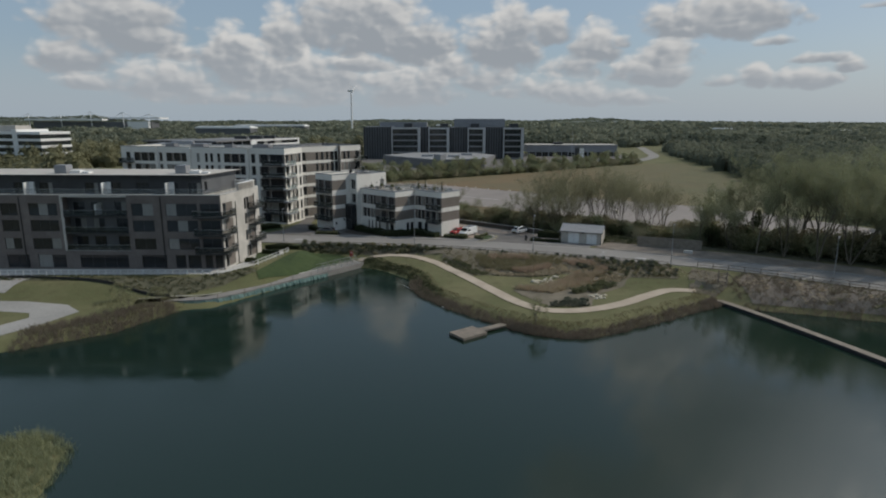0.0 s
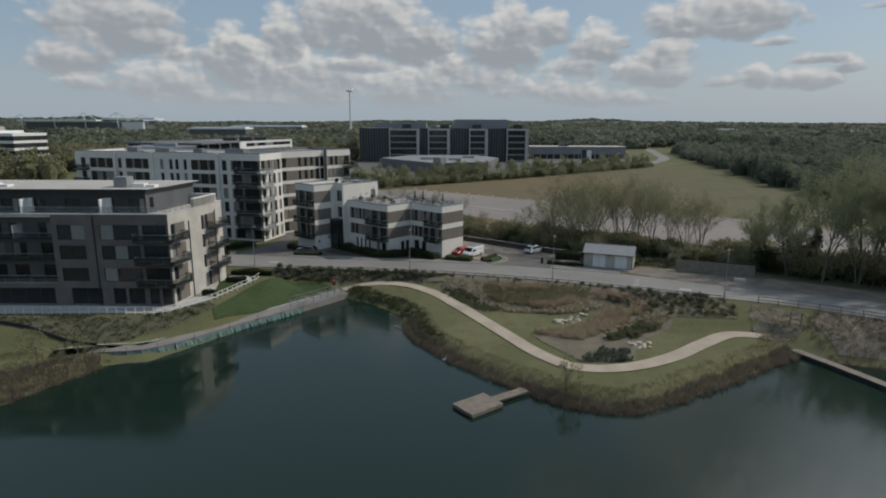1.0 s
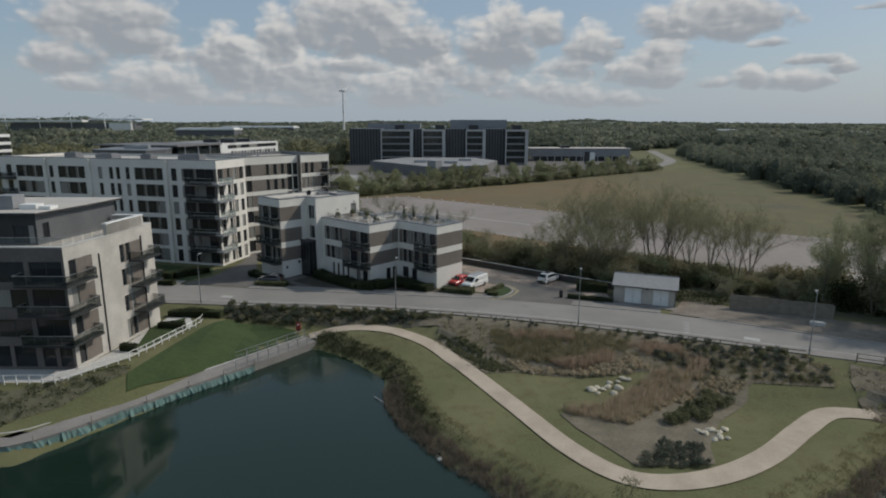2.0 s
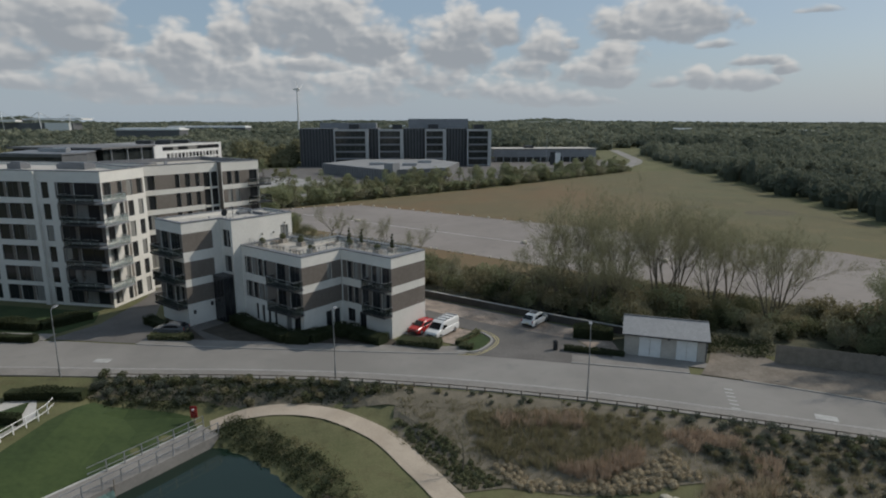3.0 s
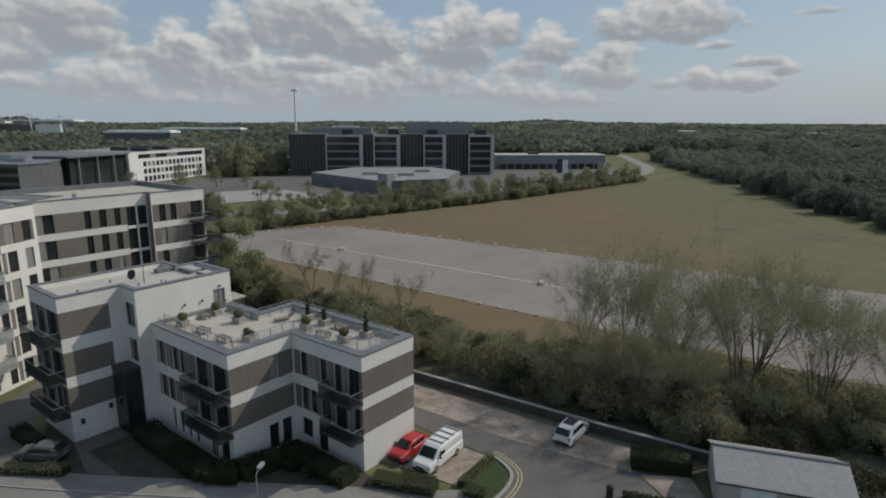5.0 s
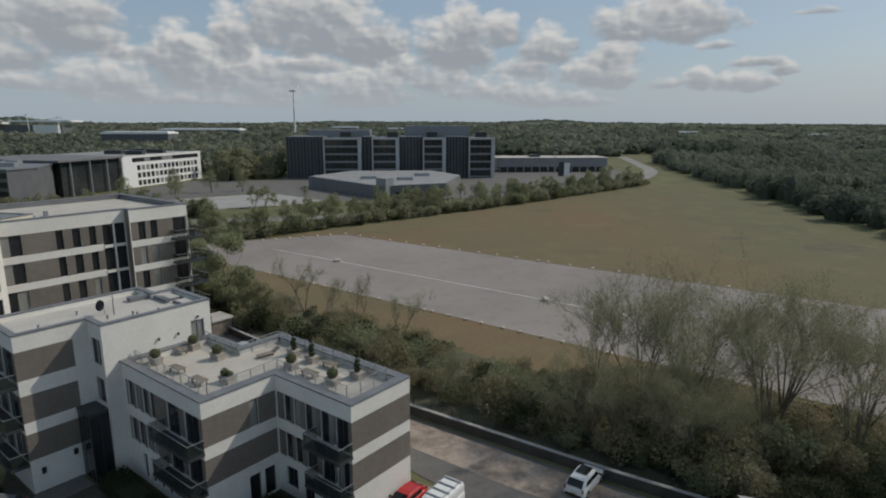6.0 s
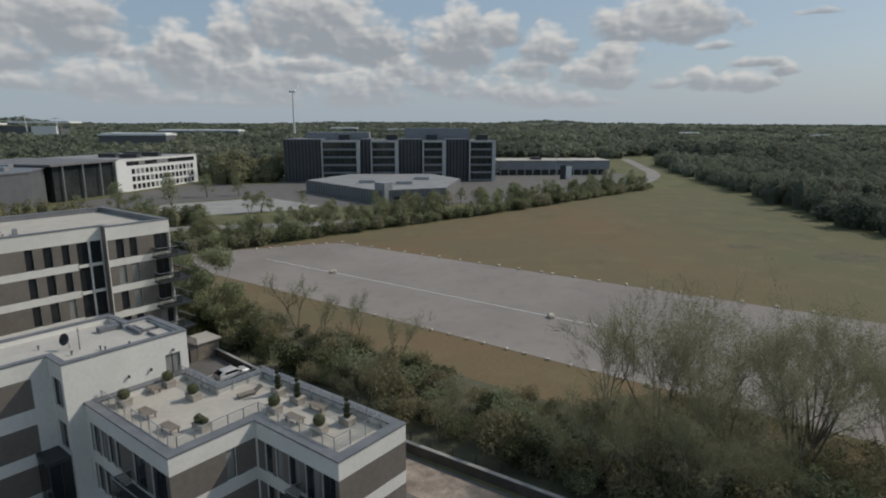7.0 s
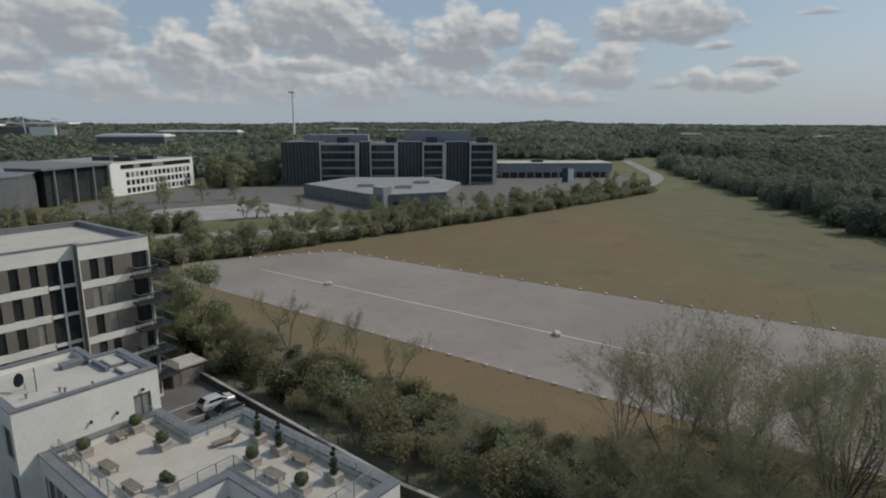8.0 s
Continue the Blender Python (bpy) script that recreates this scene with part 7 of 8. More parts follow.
def scrub(name, P, r, n_, size, mat, label, category, seed, squash=0.8):
    """Low tangled growth as one object: a clump of leaves at each place."""
    R = np.random.default_rng(seed)
    P = np.asarray(P, float)
    k = len(P)
    rr = r * R.uniform(0.6, 1.35, k)
    d_ = unit(R, k * n_)
    d_[:, 2] = np.abs(d_[:, 2]) * squash
    C = np.repeat(np.column_stack([P, height(P)]), n_, 0) + d_ * (np.repeat(rr, n_) * R.uniform(0.45, 1.1, k * n_))[:, None]
    cl = Cloud()
    leaves(cl, C, size, R, 0.55, 0.3)
    return tagged(new(name, cl.mesh(name, mat)), label, category, kind="stuff")


RUS = [([(11.2, 132.1), (19.1, 131.4), (18.9, 129.5), (10.9, 130.4)], 150), ([(14.7, 125.4), (17.7, 124.9), (22.6, 126.3), (22.7, 124.5), (17.7, 122.9)], 150), ([(24.9, 127.8), (28.2, 127.6), (30.9, 126.2), (30.8, 125.0), (26.7, 125.1)], 110), ([(30.6, 124.8), (32.9, 123.2), (32.0, 120.8), (30.2, 121.8)], 60)]
for i, (poly, n_) in enumerate(RUS):
    tufts("russet_grass", fill(poly, n_, i), 0.8, 16, 0.022, 0.22, M_RUST, "pinkish russet ornamental grasses in drifts", "grass", i)
UPB = [(8.6, 133.4), (11, 132.9), (20.0, 131.6), (26.0, 128.8), (24.6, 126.4), (17.8, 124.6), (12.4, 125.6), (9.0, 128.1)]
tufts("olive_grass", fill(UPB, 900, 11), 0.55, 16, 0.024, 0.26, M_OLIVE, "olive tufted grasses filling the bed", "grass", 11)
LOB = [(14.6, 114.3), (18.7, 114.8), (22.5, 118), (26.4, 121.8), (31.8, 121), (28.2, 117.6), (20.4, 110.9), (15.0, 113.2)]
tufts("olive_grass", fill(BEDS[0], 900, 41), 0.3, 14, 0.024, 0.4, M_OLIVE, "short olive grass spreading over the bed", "grass", 41)
tufts("olive_grass", fill(BEDS[1], 600, 42), 0.3, 14, 0.024, 0.4, M_OLIVE, "short olive grass spreading over the bed", "grass", 42)
tufts("straw_grass", fill(LOB, 300, 3), 0.8, 16, 0.022, 0.25, M_STRAW, "straw-coloured ornamental grasses in the bed", "grass", 3)
tufts("russet_grass", fill(LOB, 190, 4), 0.8, 16, 0.022, 0.25, M_RUST, "pinkish russet ornamental grasses in drifts", "grass", 4)
tufts("olive_grass", fill(LOB, 160, 5), 0.6, 14, 0.024, 0.26, M_OLIVE, "olive tufted grasses filling the bed", "grass", 5)
tufts("dry_reeds", bank(-4, 48.5, 1500, 5, -0.5, 1.6), 0.6, 14, 0.022, 0.35, M_REED, "dry brown reeds along the bank", "reeds", 5)
scrub("bank_scrub", bank(-16, 1, 420, 6, 0.1, 3.0), 0.55, 26, 0.09, M_LEAF_D, "dense dark green growth on the bank", "undergrowth", 6)
scrub("bank_scrub", bank(-16, 3, 150, 16, 0.3, 2.9), 0.5, 22, 0.085, M_LEAF, "dense green growth on the bank", "undergrowth", 16)
scrub("bank_scrub", bank(-5, 48.5, 330, 17, 0.2, 1.9), 0.42, 20, 0.08, M_REED, "brown tangled growth on the bank", "undergrowth", 17)
scrub("bank_scrub", bank(8, 48.5, 160, 18, 0.4, 2.0), 0.36, 20, 0.07, M_LEAF, "green tangled growth on the bank", "undergrowth", 18)
tufts("rough_grass", bank(-12, 48.5, 1500, 7, 1.2, 4.0), 0.22, 9, 0.02, 0.5, M_OLIVE, "rough olive grass on the bank", "grass", 7)
tufts("rough_grass", fill([(2.5, 131.5), (3.5, 136.2), (46, 121.6), (46.5, 117), (36, 119.4), (28, 123.0), (10, 127)], 900, 8), 0.2, 8, 0.02, 0.5, M_STRAW, "sparse dry grass on the soil", "grass", 8)
LEFTB = [(-54.0, 86.2), (-44.0, 93.4), (-39.2, 103.4), (-41.5, 106.0), (-47.0, 101.0), (-55.5, 91.5)]
tufts("dry_reeds", fill(LEFTB, 700, 9), 0.7, 12, 0.022, 0.35, M_REED, "dry brown reeds along the bank", "reeds", 9)
scrub("lakeside_scrub", fill([(-47, 96), (-41.0, 99.0), (-38.6, 104.6), (-42, 107.4), (-51, 108.4), (-52, 103)], 150, 19), 0.6, 26, 0.08, M_BUD, "pale green sprouting scrub by the lake", "undergrowth", 19)
sheet("scrub_floor", [(-95, 112.4), (-61, 114.4), (-41.4, 114.6), (-36.4, 117.6), (-33.2, 121.2), (-31.8, 119.2), (-35.6, 113.2), (-41.5, 108.8), (-46, 109.2), (-58, 112.0), (-95, 111)], M_FLOOR, 0.05, "dark soil and litter below the terrace", "flower bed", 1.5)
BRUSH = [(24, 174), (30, 164), (44, 152.5), (57, 147), (67, 150), (59, 162.6), (38, 179.6), (30, 180)]
scrub("brushwood", fill(BRUSH, 520, 33), 1.25, 56, 0.13, M_TWIG, "brown tangled brushwood under the trees", "undergrowth", 33)
scrub("brushwood", fill(BRUSH, 430, 34), 1.15, 50, 0.13, M_OLIVE, "olive tangled undergrowth beneath the trees", "undergrowth", 34)
scrub("brushwood", fill(BRUSH, 170, 35), 1.0, 46, 0.12, M_LEAF_D, "dark ivy and bramble under the trees", "undergrowth", 35)
BELT = [cpos(-62, 22), cpos(-20, 21.5), cpos(28, 21.5), cpos(30, 29.5), cpos(-20, 32), cpos(-62, 33)]
HUTB = [(37.6, 145.4), (40.5, 144.4), (43.6, 143.0), (47, 146), (41, 151), (37.8, 149.0)]
scrub("brushwood", fill(HUTB, 70, 43), 1.1, 56, 0.13, M_LEAF_D, "dark bramble beside the hut", "undergrowth", 43)
scrub("brushwood", fill(HUTB, 40, 44), 1.0, 50, 0.12, M_TWIG, "brown brushwood beside the hut", "undergrowth", 44)
VERGE = [(57, 142), (66, 136.5), (84, 124.5), (104, 111), (112, 122), (92, 138), (72, 149), (60, 150)]
scrub("brushwood", fill(VERGE, 420, 38), 1.5, 60, 0.15, M_LEAF_D, "dark ivy and bramble beside the road", "undergrowth", 38)
scrub("brushwood", fill(VERGE, 300, 39), 1.3, 56, 0.14, M_OLIVE, "olive tangled undergrowth beside the road", "undergrowth", 39)
scrub("brushwood", fill(BELT, 520, 36), 0.9, 36, 0.11, M_OLIVE, "olive undergrowth between the bushes", "undergrowth", 36)
scrub("brushwood", fill(BELT, 320, 37), 0.9, 36, 0.11, M_TWIG, "brown brushwood between the bushes", "undergrowth", 37)
STRIPV = [(-95, 112.6), (-61, 114.6), (-41.4, 114.8), (-36.4, 117.8), (-33.2, 121.6), (-31.8, 119.2), (-35.6, 113.2), (-41.5, 108.8), (-46, 109.2), (-58, 112.0), (-95, 111)]
scrub("terrace_scrub", fill(STRIPV, 300, 20), 0.5, 24, 0.09, M_LEAF_D, "rough dark planting below the terrace", "undergrowth", 20)
scrub("terrace_scrub", fill(STRIPV, 170, 21), 0.45, 22, 0.08, M_LEAF, "rough green planting below the terrace", "undergrowth", 21)
scrub("terrace_scrub", fill(STRIPV, 110, 22), 0.4, 22, 0.08, M_OLIVE, "rough dry planting below the terrace", "undergrowth", 22)
tufts("dry_reeds", fill(ISLET, 2200, 11), 0.7, 14, 0.022, 0.4, M_PALE, "pale grey-green reeds on an islet", "reeds", 11)
tufts("dry_reeds", fill([(51.6, 105.4), (69, 99.6), (110, 79), (112, 78), (72, 106.6), (56, 118), (50.5, 113.5)], 1500, 12), 0.6, 9, 0.022, 0.4, M_REED, "dry tangled reeds below the post fence", "reeds", 12)
SLOPE = [(-29, 138.4), (-29, 142.2), (-14, 140.6), (0, 138.4), (4, 136.9), (-3, 136.6), (-9, 138.0), (-14.5, 137.8), (-18.6, 136.6)]
scrub("slope_scrub", fill(SLOPE, 420, 23), 0.6, 26, 0.1, M_LEAF_D, "rough dark green growth on the slope", "undergrowth", 23)
scrub("slope_scrub", fill(SLOPE, 180, 24), 0.6, 24, 0.09, M_LEAF, "rough green growth on the slope", "undergrowth", 24)

GATE = [(44.5, 112.0), (47.5, 110.2), (50.5, 112.5), (53, 117.5), (48, 121.2), (45.8, 117.5)]
sheet("planting_bed", GATE, M_MULCH, 0.08, "bare brown soil by the walkway gate", "flower bed", 1.1)
scrub("bank_scrub", fill(GATE, 90, 51), 0.5, 24, 0.08, M_REED, "brown tangled growth by the gate", "undergrowth", 51)
scrub("bank_scrub", fill(GATE, 50, 52), 0.5, 24, 0.08, M_OLIVE, "olive growth by the gate", "undergrowth", 52)
EBANK = [(52.5, 107.5), (69, 101.8), (110, 81), (112, 79), (72, 106), (56, 117.4), (53, 114.5)]
sheet("earth_bank", EBANK, M_EARTH, 0.09, "bare stony bank below the fence", "bank", 2.0)
scrub("bank_scrub", fill(EBANK, 260, 53, None, 0.2), 0.55, 24, 0.09, M_STRAW, "pale dead stems on the stony bank", "undergrowth", 53)
scrub("bank_scrub", fill(EBANK, 150, 54, None, 0.2), 0.6, 24, 0.09, M_LEAF, "green bramble on the stony bank", "undergrowth", 54)

sp = [shrub(120 + i, 0.75, 1.1, lab, m_, 300, 0.07, "border_shrub", "border shrubs", False) for i, (m_, lab) in enumerate(((M_OLIVE, "low olive shrub in the border"), (M_LEAF, "low green shrub in the border"), (M_BLUE, "low grey-green shrub in the border"), (M_BLUE, "low grey-green shrub in the border")))]
R_ = np.random.default_rng(21)
spots = []
line = between(RS, -30, 47)
for d_, n_ in ((-1.0, 56), (-1.8, 44), (-2.8, 30)):
    ln = offset(line, d_)
    for k in range(n_):
        t_ = (k + R_.uniform(0, 0.9)) / n_ * (len(ln) - 1)
        i = int(min(t_, len(ln) - 2))
        x, y = np.array(ln[i]) * (1 - t_ + i) + np.array(ln[i + 1]) * (t_ - i)
        if d_ < -1.5 and -2 < x < 22 and R_.uniform() < 0.8:
            continue
        if -2 < x < 22 and R_.uniform() < 0.3:
            continue
        spots.append((x + R_.normal(0, 0.25), y + R_.normal(0, 0.25), R_.uniform(0.5, 1.1) * (1.2 if x < -2 or x > 24 else 0.8)))
for x, y in fill([(27, 124.6), (31.4, 121), (36, 119.0), (44, 117.4), (45.3, 121.5), (37.7, 125.4), (30.2, 127.6)], 135, 22):
    spots.append((x, y, R_.uniform(0.55, 1.0)))
for x, y in fill(SLOPE, 40, 23):
    spots.append((x, y, R_.uniform(0.9, 1.4)))
scatter_copies(sp, spots, rs, None, 0.9, 1.15)
bl = [shrub(130 + i, 0.6, 0.9, "low blue-green lavender shrub in the bed", M_BLUE, 240, 0.06, "lavender_shrub", "lavender shrubs", False) for i in range(2)]
scatter_copies(bl, [(x, y, R_.uniform(0.8, 1.15)) for x, y in rows_in([(19.1, 104.4), (22.8, 108.4), (26.0, 106.6), (25.8, 104.2), (19.6, 103.4)], 0.75, 0.1, 24)], rs)
hg = [shrub(140 + i, 1.0, 1.5, "rounded green shrub in the hedge row", M_LEAF, 520, 0.075, "hedge_shrub", "hedge shrubs", False) for i in range(3)]
scatter_copies(hg, [(x, y, R_.uniform(0.75, 1.1)) for x, y in rows_in([(23.8, 111.4), (30.4, 117.2), (33.1, 115.6), (28.9, 112.6), (24.5, 110.6)], 1.05, 0.15, 25, 0.7)], rs)


def mound(seed, h, w, mat, label, group):
    """A cushion plant: one tuft of short leaves over a rounded heart."""
    R = np.random.default_rng(seed)
    cl = Cloud()
    d_ = unit(R, 170)
    d_[:, 2] = np.abs(d_[:, 2])
    leaves(cl, d_ * [w / 2, w / 2, h] * R.uniform(0.75, 1.08, (170, 1)), 0.065, R, 0.5, 0.3)
    a = np.arange(8) * math.pi / 4
    ring = np.stack([np.cos(a) * w * 0.42, np.sin(a) * w * 0.42, np.zeros(8)], 1)
    mid = np.stack([np.cos(a) * w * 0.34, np.sin(a) * w * 0.34, np.full(8, h * 0.6)], 1)
    cl.quads(np.stack([ring, np.roll(ring, -1, 0), np.roll(mid, -1, 0), mid], 1))
    cl.tris(np.stack([mid, np.roll(mid, -1, 0), np.repeat([[0, 0, h * 0.85]], 8, 0)], 1))
    return tagged(new("mound_plant", cl.mesh("mound_plant", mat)), label, "shrub", group)


STR = [(9.8, 126.6), (11.1, 124.0), (13.1, 122.7), (16.2, 122.3), (20.7, 121.4), (23.5, 121.9), (26.2, 122.3), (24.9, 125.9), (22.9, 124.2), (19.7, 123.2), (16.5, 122.9), (13.4, 124.2), (11.4, 126.3)]
HEA = [(27.4, 117.1), (32.2, 120.2), (35.0, 118.5), (33.1, 116.5), (30.5, 117.7), (25.0, 114.4), (20.3, 111.1), (19.6, 111.6)]
DRK = [(2.4, 133.0), (5.2, 131.7), (7.8, 128.0), (10.6, 123.9), (7.6, 123.0), (5.4, 127.2), (2.6, 131.2)]
for poly, gap, h, w, mat, lab, gr, turn in ((STR, 0.6, 0.42, 0.66, M_STRAW, "low straw-coloured cushion plant edging the bed", "straw cushion plants", 0.0), (HEA, 0.6, 0.38, 0.6, M_STRAW, "low pale heath cushion in the bed", "heath cushions", 0.6), (DRK, 0.62, 0.36, 0.55, M_LEAF, "low dark green cushion plant in rows", "green cushion plants", -0.9)):
    mp = [mound(150 + i, h, w, mat, lab, gr) for i in range(3)]
    scatter_copies(mp, [(x, y, rs.uniform(0.8, 1.2)) for x, y in rows_in(poly, gap, 0.07, 27, turn)], rs)


# boulders
def boulder(seed):
    R = np.random.default_rng(seed)
    bm = bmesh.new()
    bmesh.ops.create_icosphere(bm, subdivisions=2, radius=0.45)
    for v in bm.verts:
        v.co *= 1 + 0.5 * noise.noise(v.co * 1.9 + Vector((seed, 0, 0)))
        v.co.z *= 0.62
    me = bpy.data.meshes.new("boulder")
    bm.to_mesh(me)
    bm.free()
    me.materials.append(M_ROCK)
    return tagged(new("boulder", me), "pale rounded boulder on the grass", "boulder", "boulders")


bd = [boulder(i) for i in range(3)]
spots = [(18.6, 118.6, 1.2), (19.4, 119.2, 0.9), (19.9, 118.7, 0.8), (20.6, 119.4, 0.9), (21.0, 120.2, 0.8), (21.6, 119.0, 1.1), (22.0, 120.3, 0.7), (22.6, 120.9, 0.9), (23.2, 120.6, 0.7), (20.8, 117.8, 0.9), (19.2, 117.9, 0.6),
         (27.0, 109.4, 0.9), (27.8, 110.0, 1.0), (28.4, 109.6, 0.8), (28.0, 108.8, 0.9), (29.2, 110.2, 0.8), (26.6, 110.0, 0.7), (28.8, 108.6, 0.6), (27.4, 108.4, 0.7)]
for i, (x, y, k) in enumerate(spots):
    b = bd[i % 3]
    m = Matrix.Translation((x, y, ghz(x, y) + 0.12 * k)) @ Matrix.Rotation(i * 1.3, 4, "Z")
    if i >= 3:
        b = b.copy()
        scene.collection.objects.link(b)
    b.matrix_basis = m
    b.scale = (k * 1.15, k * 0.95, k)
# young willow at the bank, log in the water, small boat hull
yw = [leafy_tree(170, 3.6, 3.2, "young pale green willow on the bank", M_BUD, 1500, 0.06)]
scatter_copies(yw, [(15.8, 96.4, 1.0)], rs)
yw = [leafy_tree(171, 2.6, 2.8, "small pale willow bush on the bank", M_BUD, 1000, 0.06)]
scatter_copies(yw, [(-46.0, 100.6, 1.2), (-43.0, 104.4, 1.0), (-49.5, 105.5, 1.1)], rs)
bt = solo("upturned_dinghy", loft(MB(), [section(x, w_, -2.96, z_, 0.08, 0.2) for x, w_, z_ in ((-1.5, 0.15, -2.85), (-1.1, 0.45, -2.7), (0, 0.6, -2.62), (1.1, 0.5, -2.66), (1.5, 0.35, -2.72))]), M_WHITE, "white upturned dinghy at the water's edge", "boat", place(52.6, 109.4, 0, -12))
lgm = MB().tube((0, 0, 0), (1.6, 0.3, 0.1), 0.06, 0.03, 6).tube((0.7, 0.12, 0.05), (1.1, 0.6, 0.4), 0.035, 0.02, 5)
solo("driftwood", lgm, M_CONC, "bleached branch lying in the shallows", "driftwood", place(-3.9, 117.6, -2.95, 120))
solo("swan_float", MB().lathe([(0.02, 0), (0.2, 0.05), (0.24, 0.12), (0.1, 0.24)], 10), M_WHITE, "small white buoy afloat by the bank", "buoy", place(2.3, 106.6, -3.05, 0))

sap = [bare_tree(300, 3.4, 1, 0.9, "thin bare sapling beside the garden path", 1, M_BUD, 2, 0.03)]
scatter_copies(sap, [(7.6, 125.6, 1.0)], rs)
# ---- field, old tarmac lot, far road ----
sheet("field", [(-62, 246), (-39.5, 263.5), (41.5, 324.3), (125, 397.5), (154, 402), (139, 300), (128, 245), (121, 208), (106, 190), (86, 168), (60, 166), (10, 199), (-24, 228)], M_FIELD, 0.03, "rough brown and olive grass field", "field", 40.0)
LOT = [(-46, 262.0), (-40, 246), (-22.0, 231.4), (9.4, 204.7), (32.3, 185.5), (58.0, 163.8), (84, 142.0), (112, 160), (92, 196.0), (86.5, 199.2), (82, 202.6), (77.3, 206.0), (36.3, 237.0), (-4.8, 268.3), (-10.9, 273.2), (-22, 271)]
sheet("tarmac_lot", LOT, M_LOT, 0.06, "wide empty old tarmac lot", "lot", 40.0)
sheet("earth_strip", [(-24, 228.6), (-22.2, 231.0), (9.2, 204.3), (32.0, 185.2), (56, 165), (51, 159.6), (26, 176.6), (2, 195.6), (-26, 219)], M_FIELD, 0.045, "rough brown grass strip beside the lot", "earth", 30.0)
strip("lot_line", [(-26.4, 255.0), (8.0, 227.2), (42.3, 199.2)], -0.12, 0.12, M_LINE, 0.09, "faded white line across the lot", "road marking")
blk = None
rb = random.Random(8)
for line, step, k in ((((-22.0, 231.1), (9.4, 204.4), (32.3, 185.2), (50, 170.2)), 3.3, 0.8), (((-10.9, 273.5), (36.3, 237.4), (77.3, 206.4)), 5.2, 1.0), (((-9.8, 241.3), (5.0, 229.4)), 19.0, 1.9), (((29.3, 209.2), (60.0, 184.0)), 30.0, 1.9), (((-31.5, 266), (-12, 273.2)), 3.5, 1.0)):
    for (x0, y0), (x1, y1) in zip(line, line[1:]):
        L = math.hypot(x1 - x0, y1 - y0)
        for i in range(max(1, int(L / step) + 1)):
            t_ = min(1.0, (i * step + rb.uniform(-0.3, 0.3)) / L)
            m = place(x0 + (x1 - x0) * t_, y0 + (y1 - y0) * t_, 0.05, rb.uniform(0, 90))
            if blk is None:
                blk = solo("kerb_boulder", loft(MB(), [section(x, w_, 0.0, z_, 0.06, 0.06) for x, w_, z_ in ((-0.42, 0.2, 0.22), (-0.3, 0.3, 0.36), (0.25, 0.32, 0.4), (0.42, 0.22, 0.26))]), M_ROCK, "pale stone block edging the lot", "block", m, "edging blocks")
                c = blk
            else:
                c = copy_thing(blk, m)
            c.scale = (k * 1.0, k * 0.9, k * rb.uniform(0.75, 1.0))
FR = smooth([(-220, 300), (-120, 289), (-60, 298), (-6, 309), (50, 343), (101, 388), (134, 432), (160, 480), (176, 540), (200, 640)], 5)
strip("far_road", FR, -4.0, 4.0, M_ASPHALT, 0.06, "grey road behind the hedge", "road")
sheet("gravel_court", [(-78, 318), (-31, 336), (-27, 347), (-52, 372), (-88, 352)], M_GRAV, 0.07, "pale gravel court among trees", "court", 30.0)
sheet("office_yard", [(-60, 372), (-40, 340), (40, 352), (140, 440), (140, 520), (-60, 520)], M_TARMAC, 0.05, "dark tarmac yard round the offices", "yard", 60.0)

sheet("office_yard", [(-128, 327), (-90, 323), (-90, 353), (-60, 372), (-60, 430), (-102, 430), (-118, 386)], M_TARMAC, 0.055, "dark tarmac court beside the offices", "yard", 60.0)
# darker patches and wheel tracks in the field
sheet("field_hollow", [(102, 247), (108, 243.5), (115, 245), (119, 250), (114, 254.5), (107, 254), (103, 251)], M_SCAR, 0.05, "dark irregular patch in the field", "hollow", 4.0)
sheet("field_hollow", [(88, 262), (92, 259.5), (97, 261), (96, 264), (90, 264.5)], M_SCAR, 0.05, "dark irregular patch in the field", "hollow", 4.0)
for d_ in (-1.1, 1.1):
    strip("wheel_track", smooth([(92, 306), (103, 282), (112, 264), (119, 240), (121, 222)], 6), d_ - 0.35, d_ + 0.35, M_SCAR, 0.052, "dark wheel track worn in the grass", "track")

# hedgerow trees
hp = [leafy_tree(200 + i, 7.0, 4.6, "young pale green hedgerow tree", m_, 1500, 0.15) for i, m_ in enumerate((M_PALE, M_BUD, M_PALE))]
hb = [shrub(210 + i, 2.2, 3.4, "dense hedgerow bush beside the field", m_, 700, 0.15, "hedgerow_bush", "hedgerow bushes") for i, m_ in enumerate((M_LEAF, M_PALE, M_TWIG))]
HL = [(-66, 250.5), (-39.5, 266.0), (41.5, 327.0), (125, 400.0)]
ts, bs = [], []
for (x0, y0), (x1, y1) in zip(HL, HL[1:]):
    L = math.hypot(x1 - x0, y1 - y0)
    nx_, ny_ = -(y1 - y0) / L, (x1 - x0) / L
    for i in range(int(L / 1.5)):
        t_ = (i + rb.uniform(0, 1)) * 1.5 / L
        o = rb.uniform(-0.5, 2.5)
        bs.append((x0 + (x1 - x0) * t_ + nx_ * o, y0 + (y1 - y0) * t_ + ny_ * o, rb.uniform(1.1, 2.0)))
    for i in range(int(L / 1.7)):
        t_ = rb.uniform(0, 1)
        o = rb.uniform(1.5, 13)
        ts.append((x0 + (x1 - x0) * t_ + nx_ * o, y0 + (y1 - y0) * t_ + ny_ * o, rb.uniform(0.65, 1.2)))
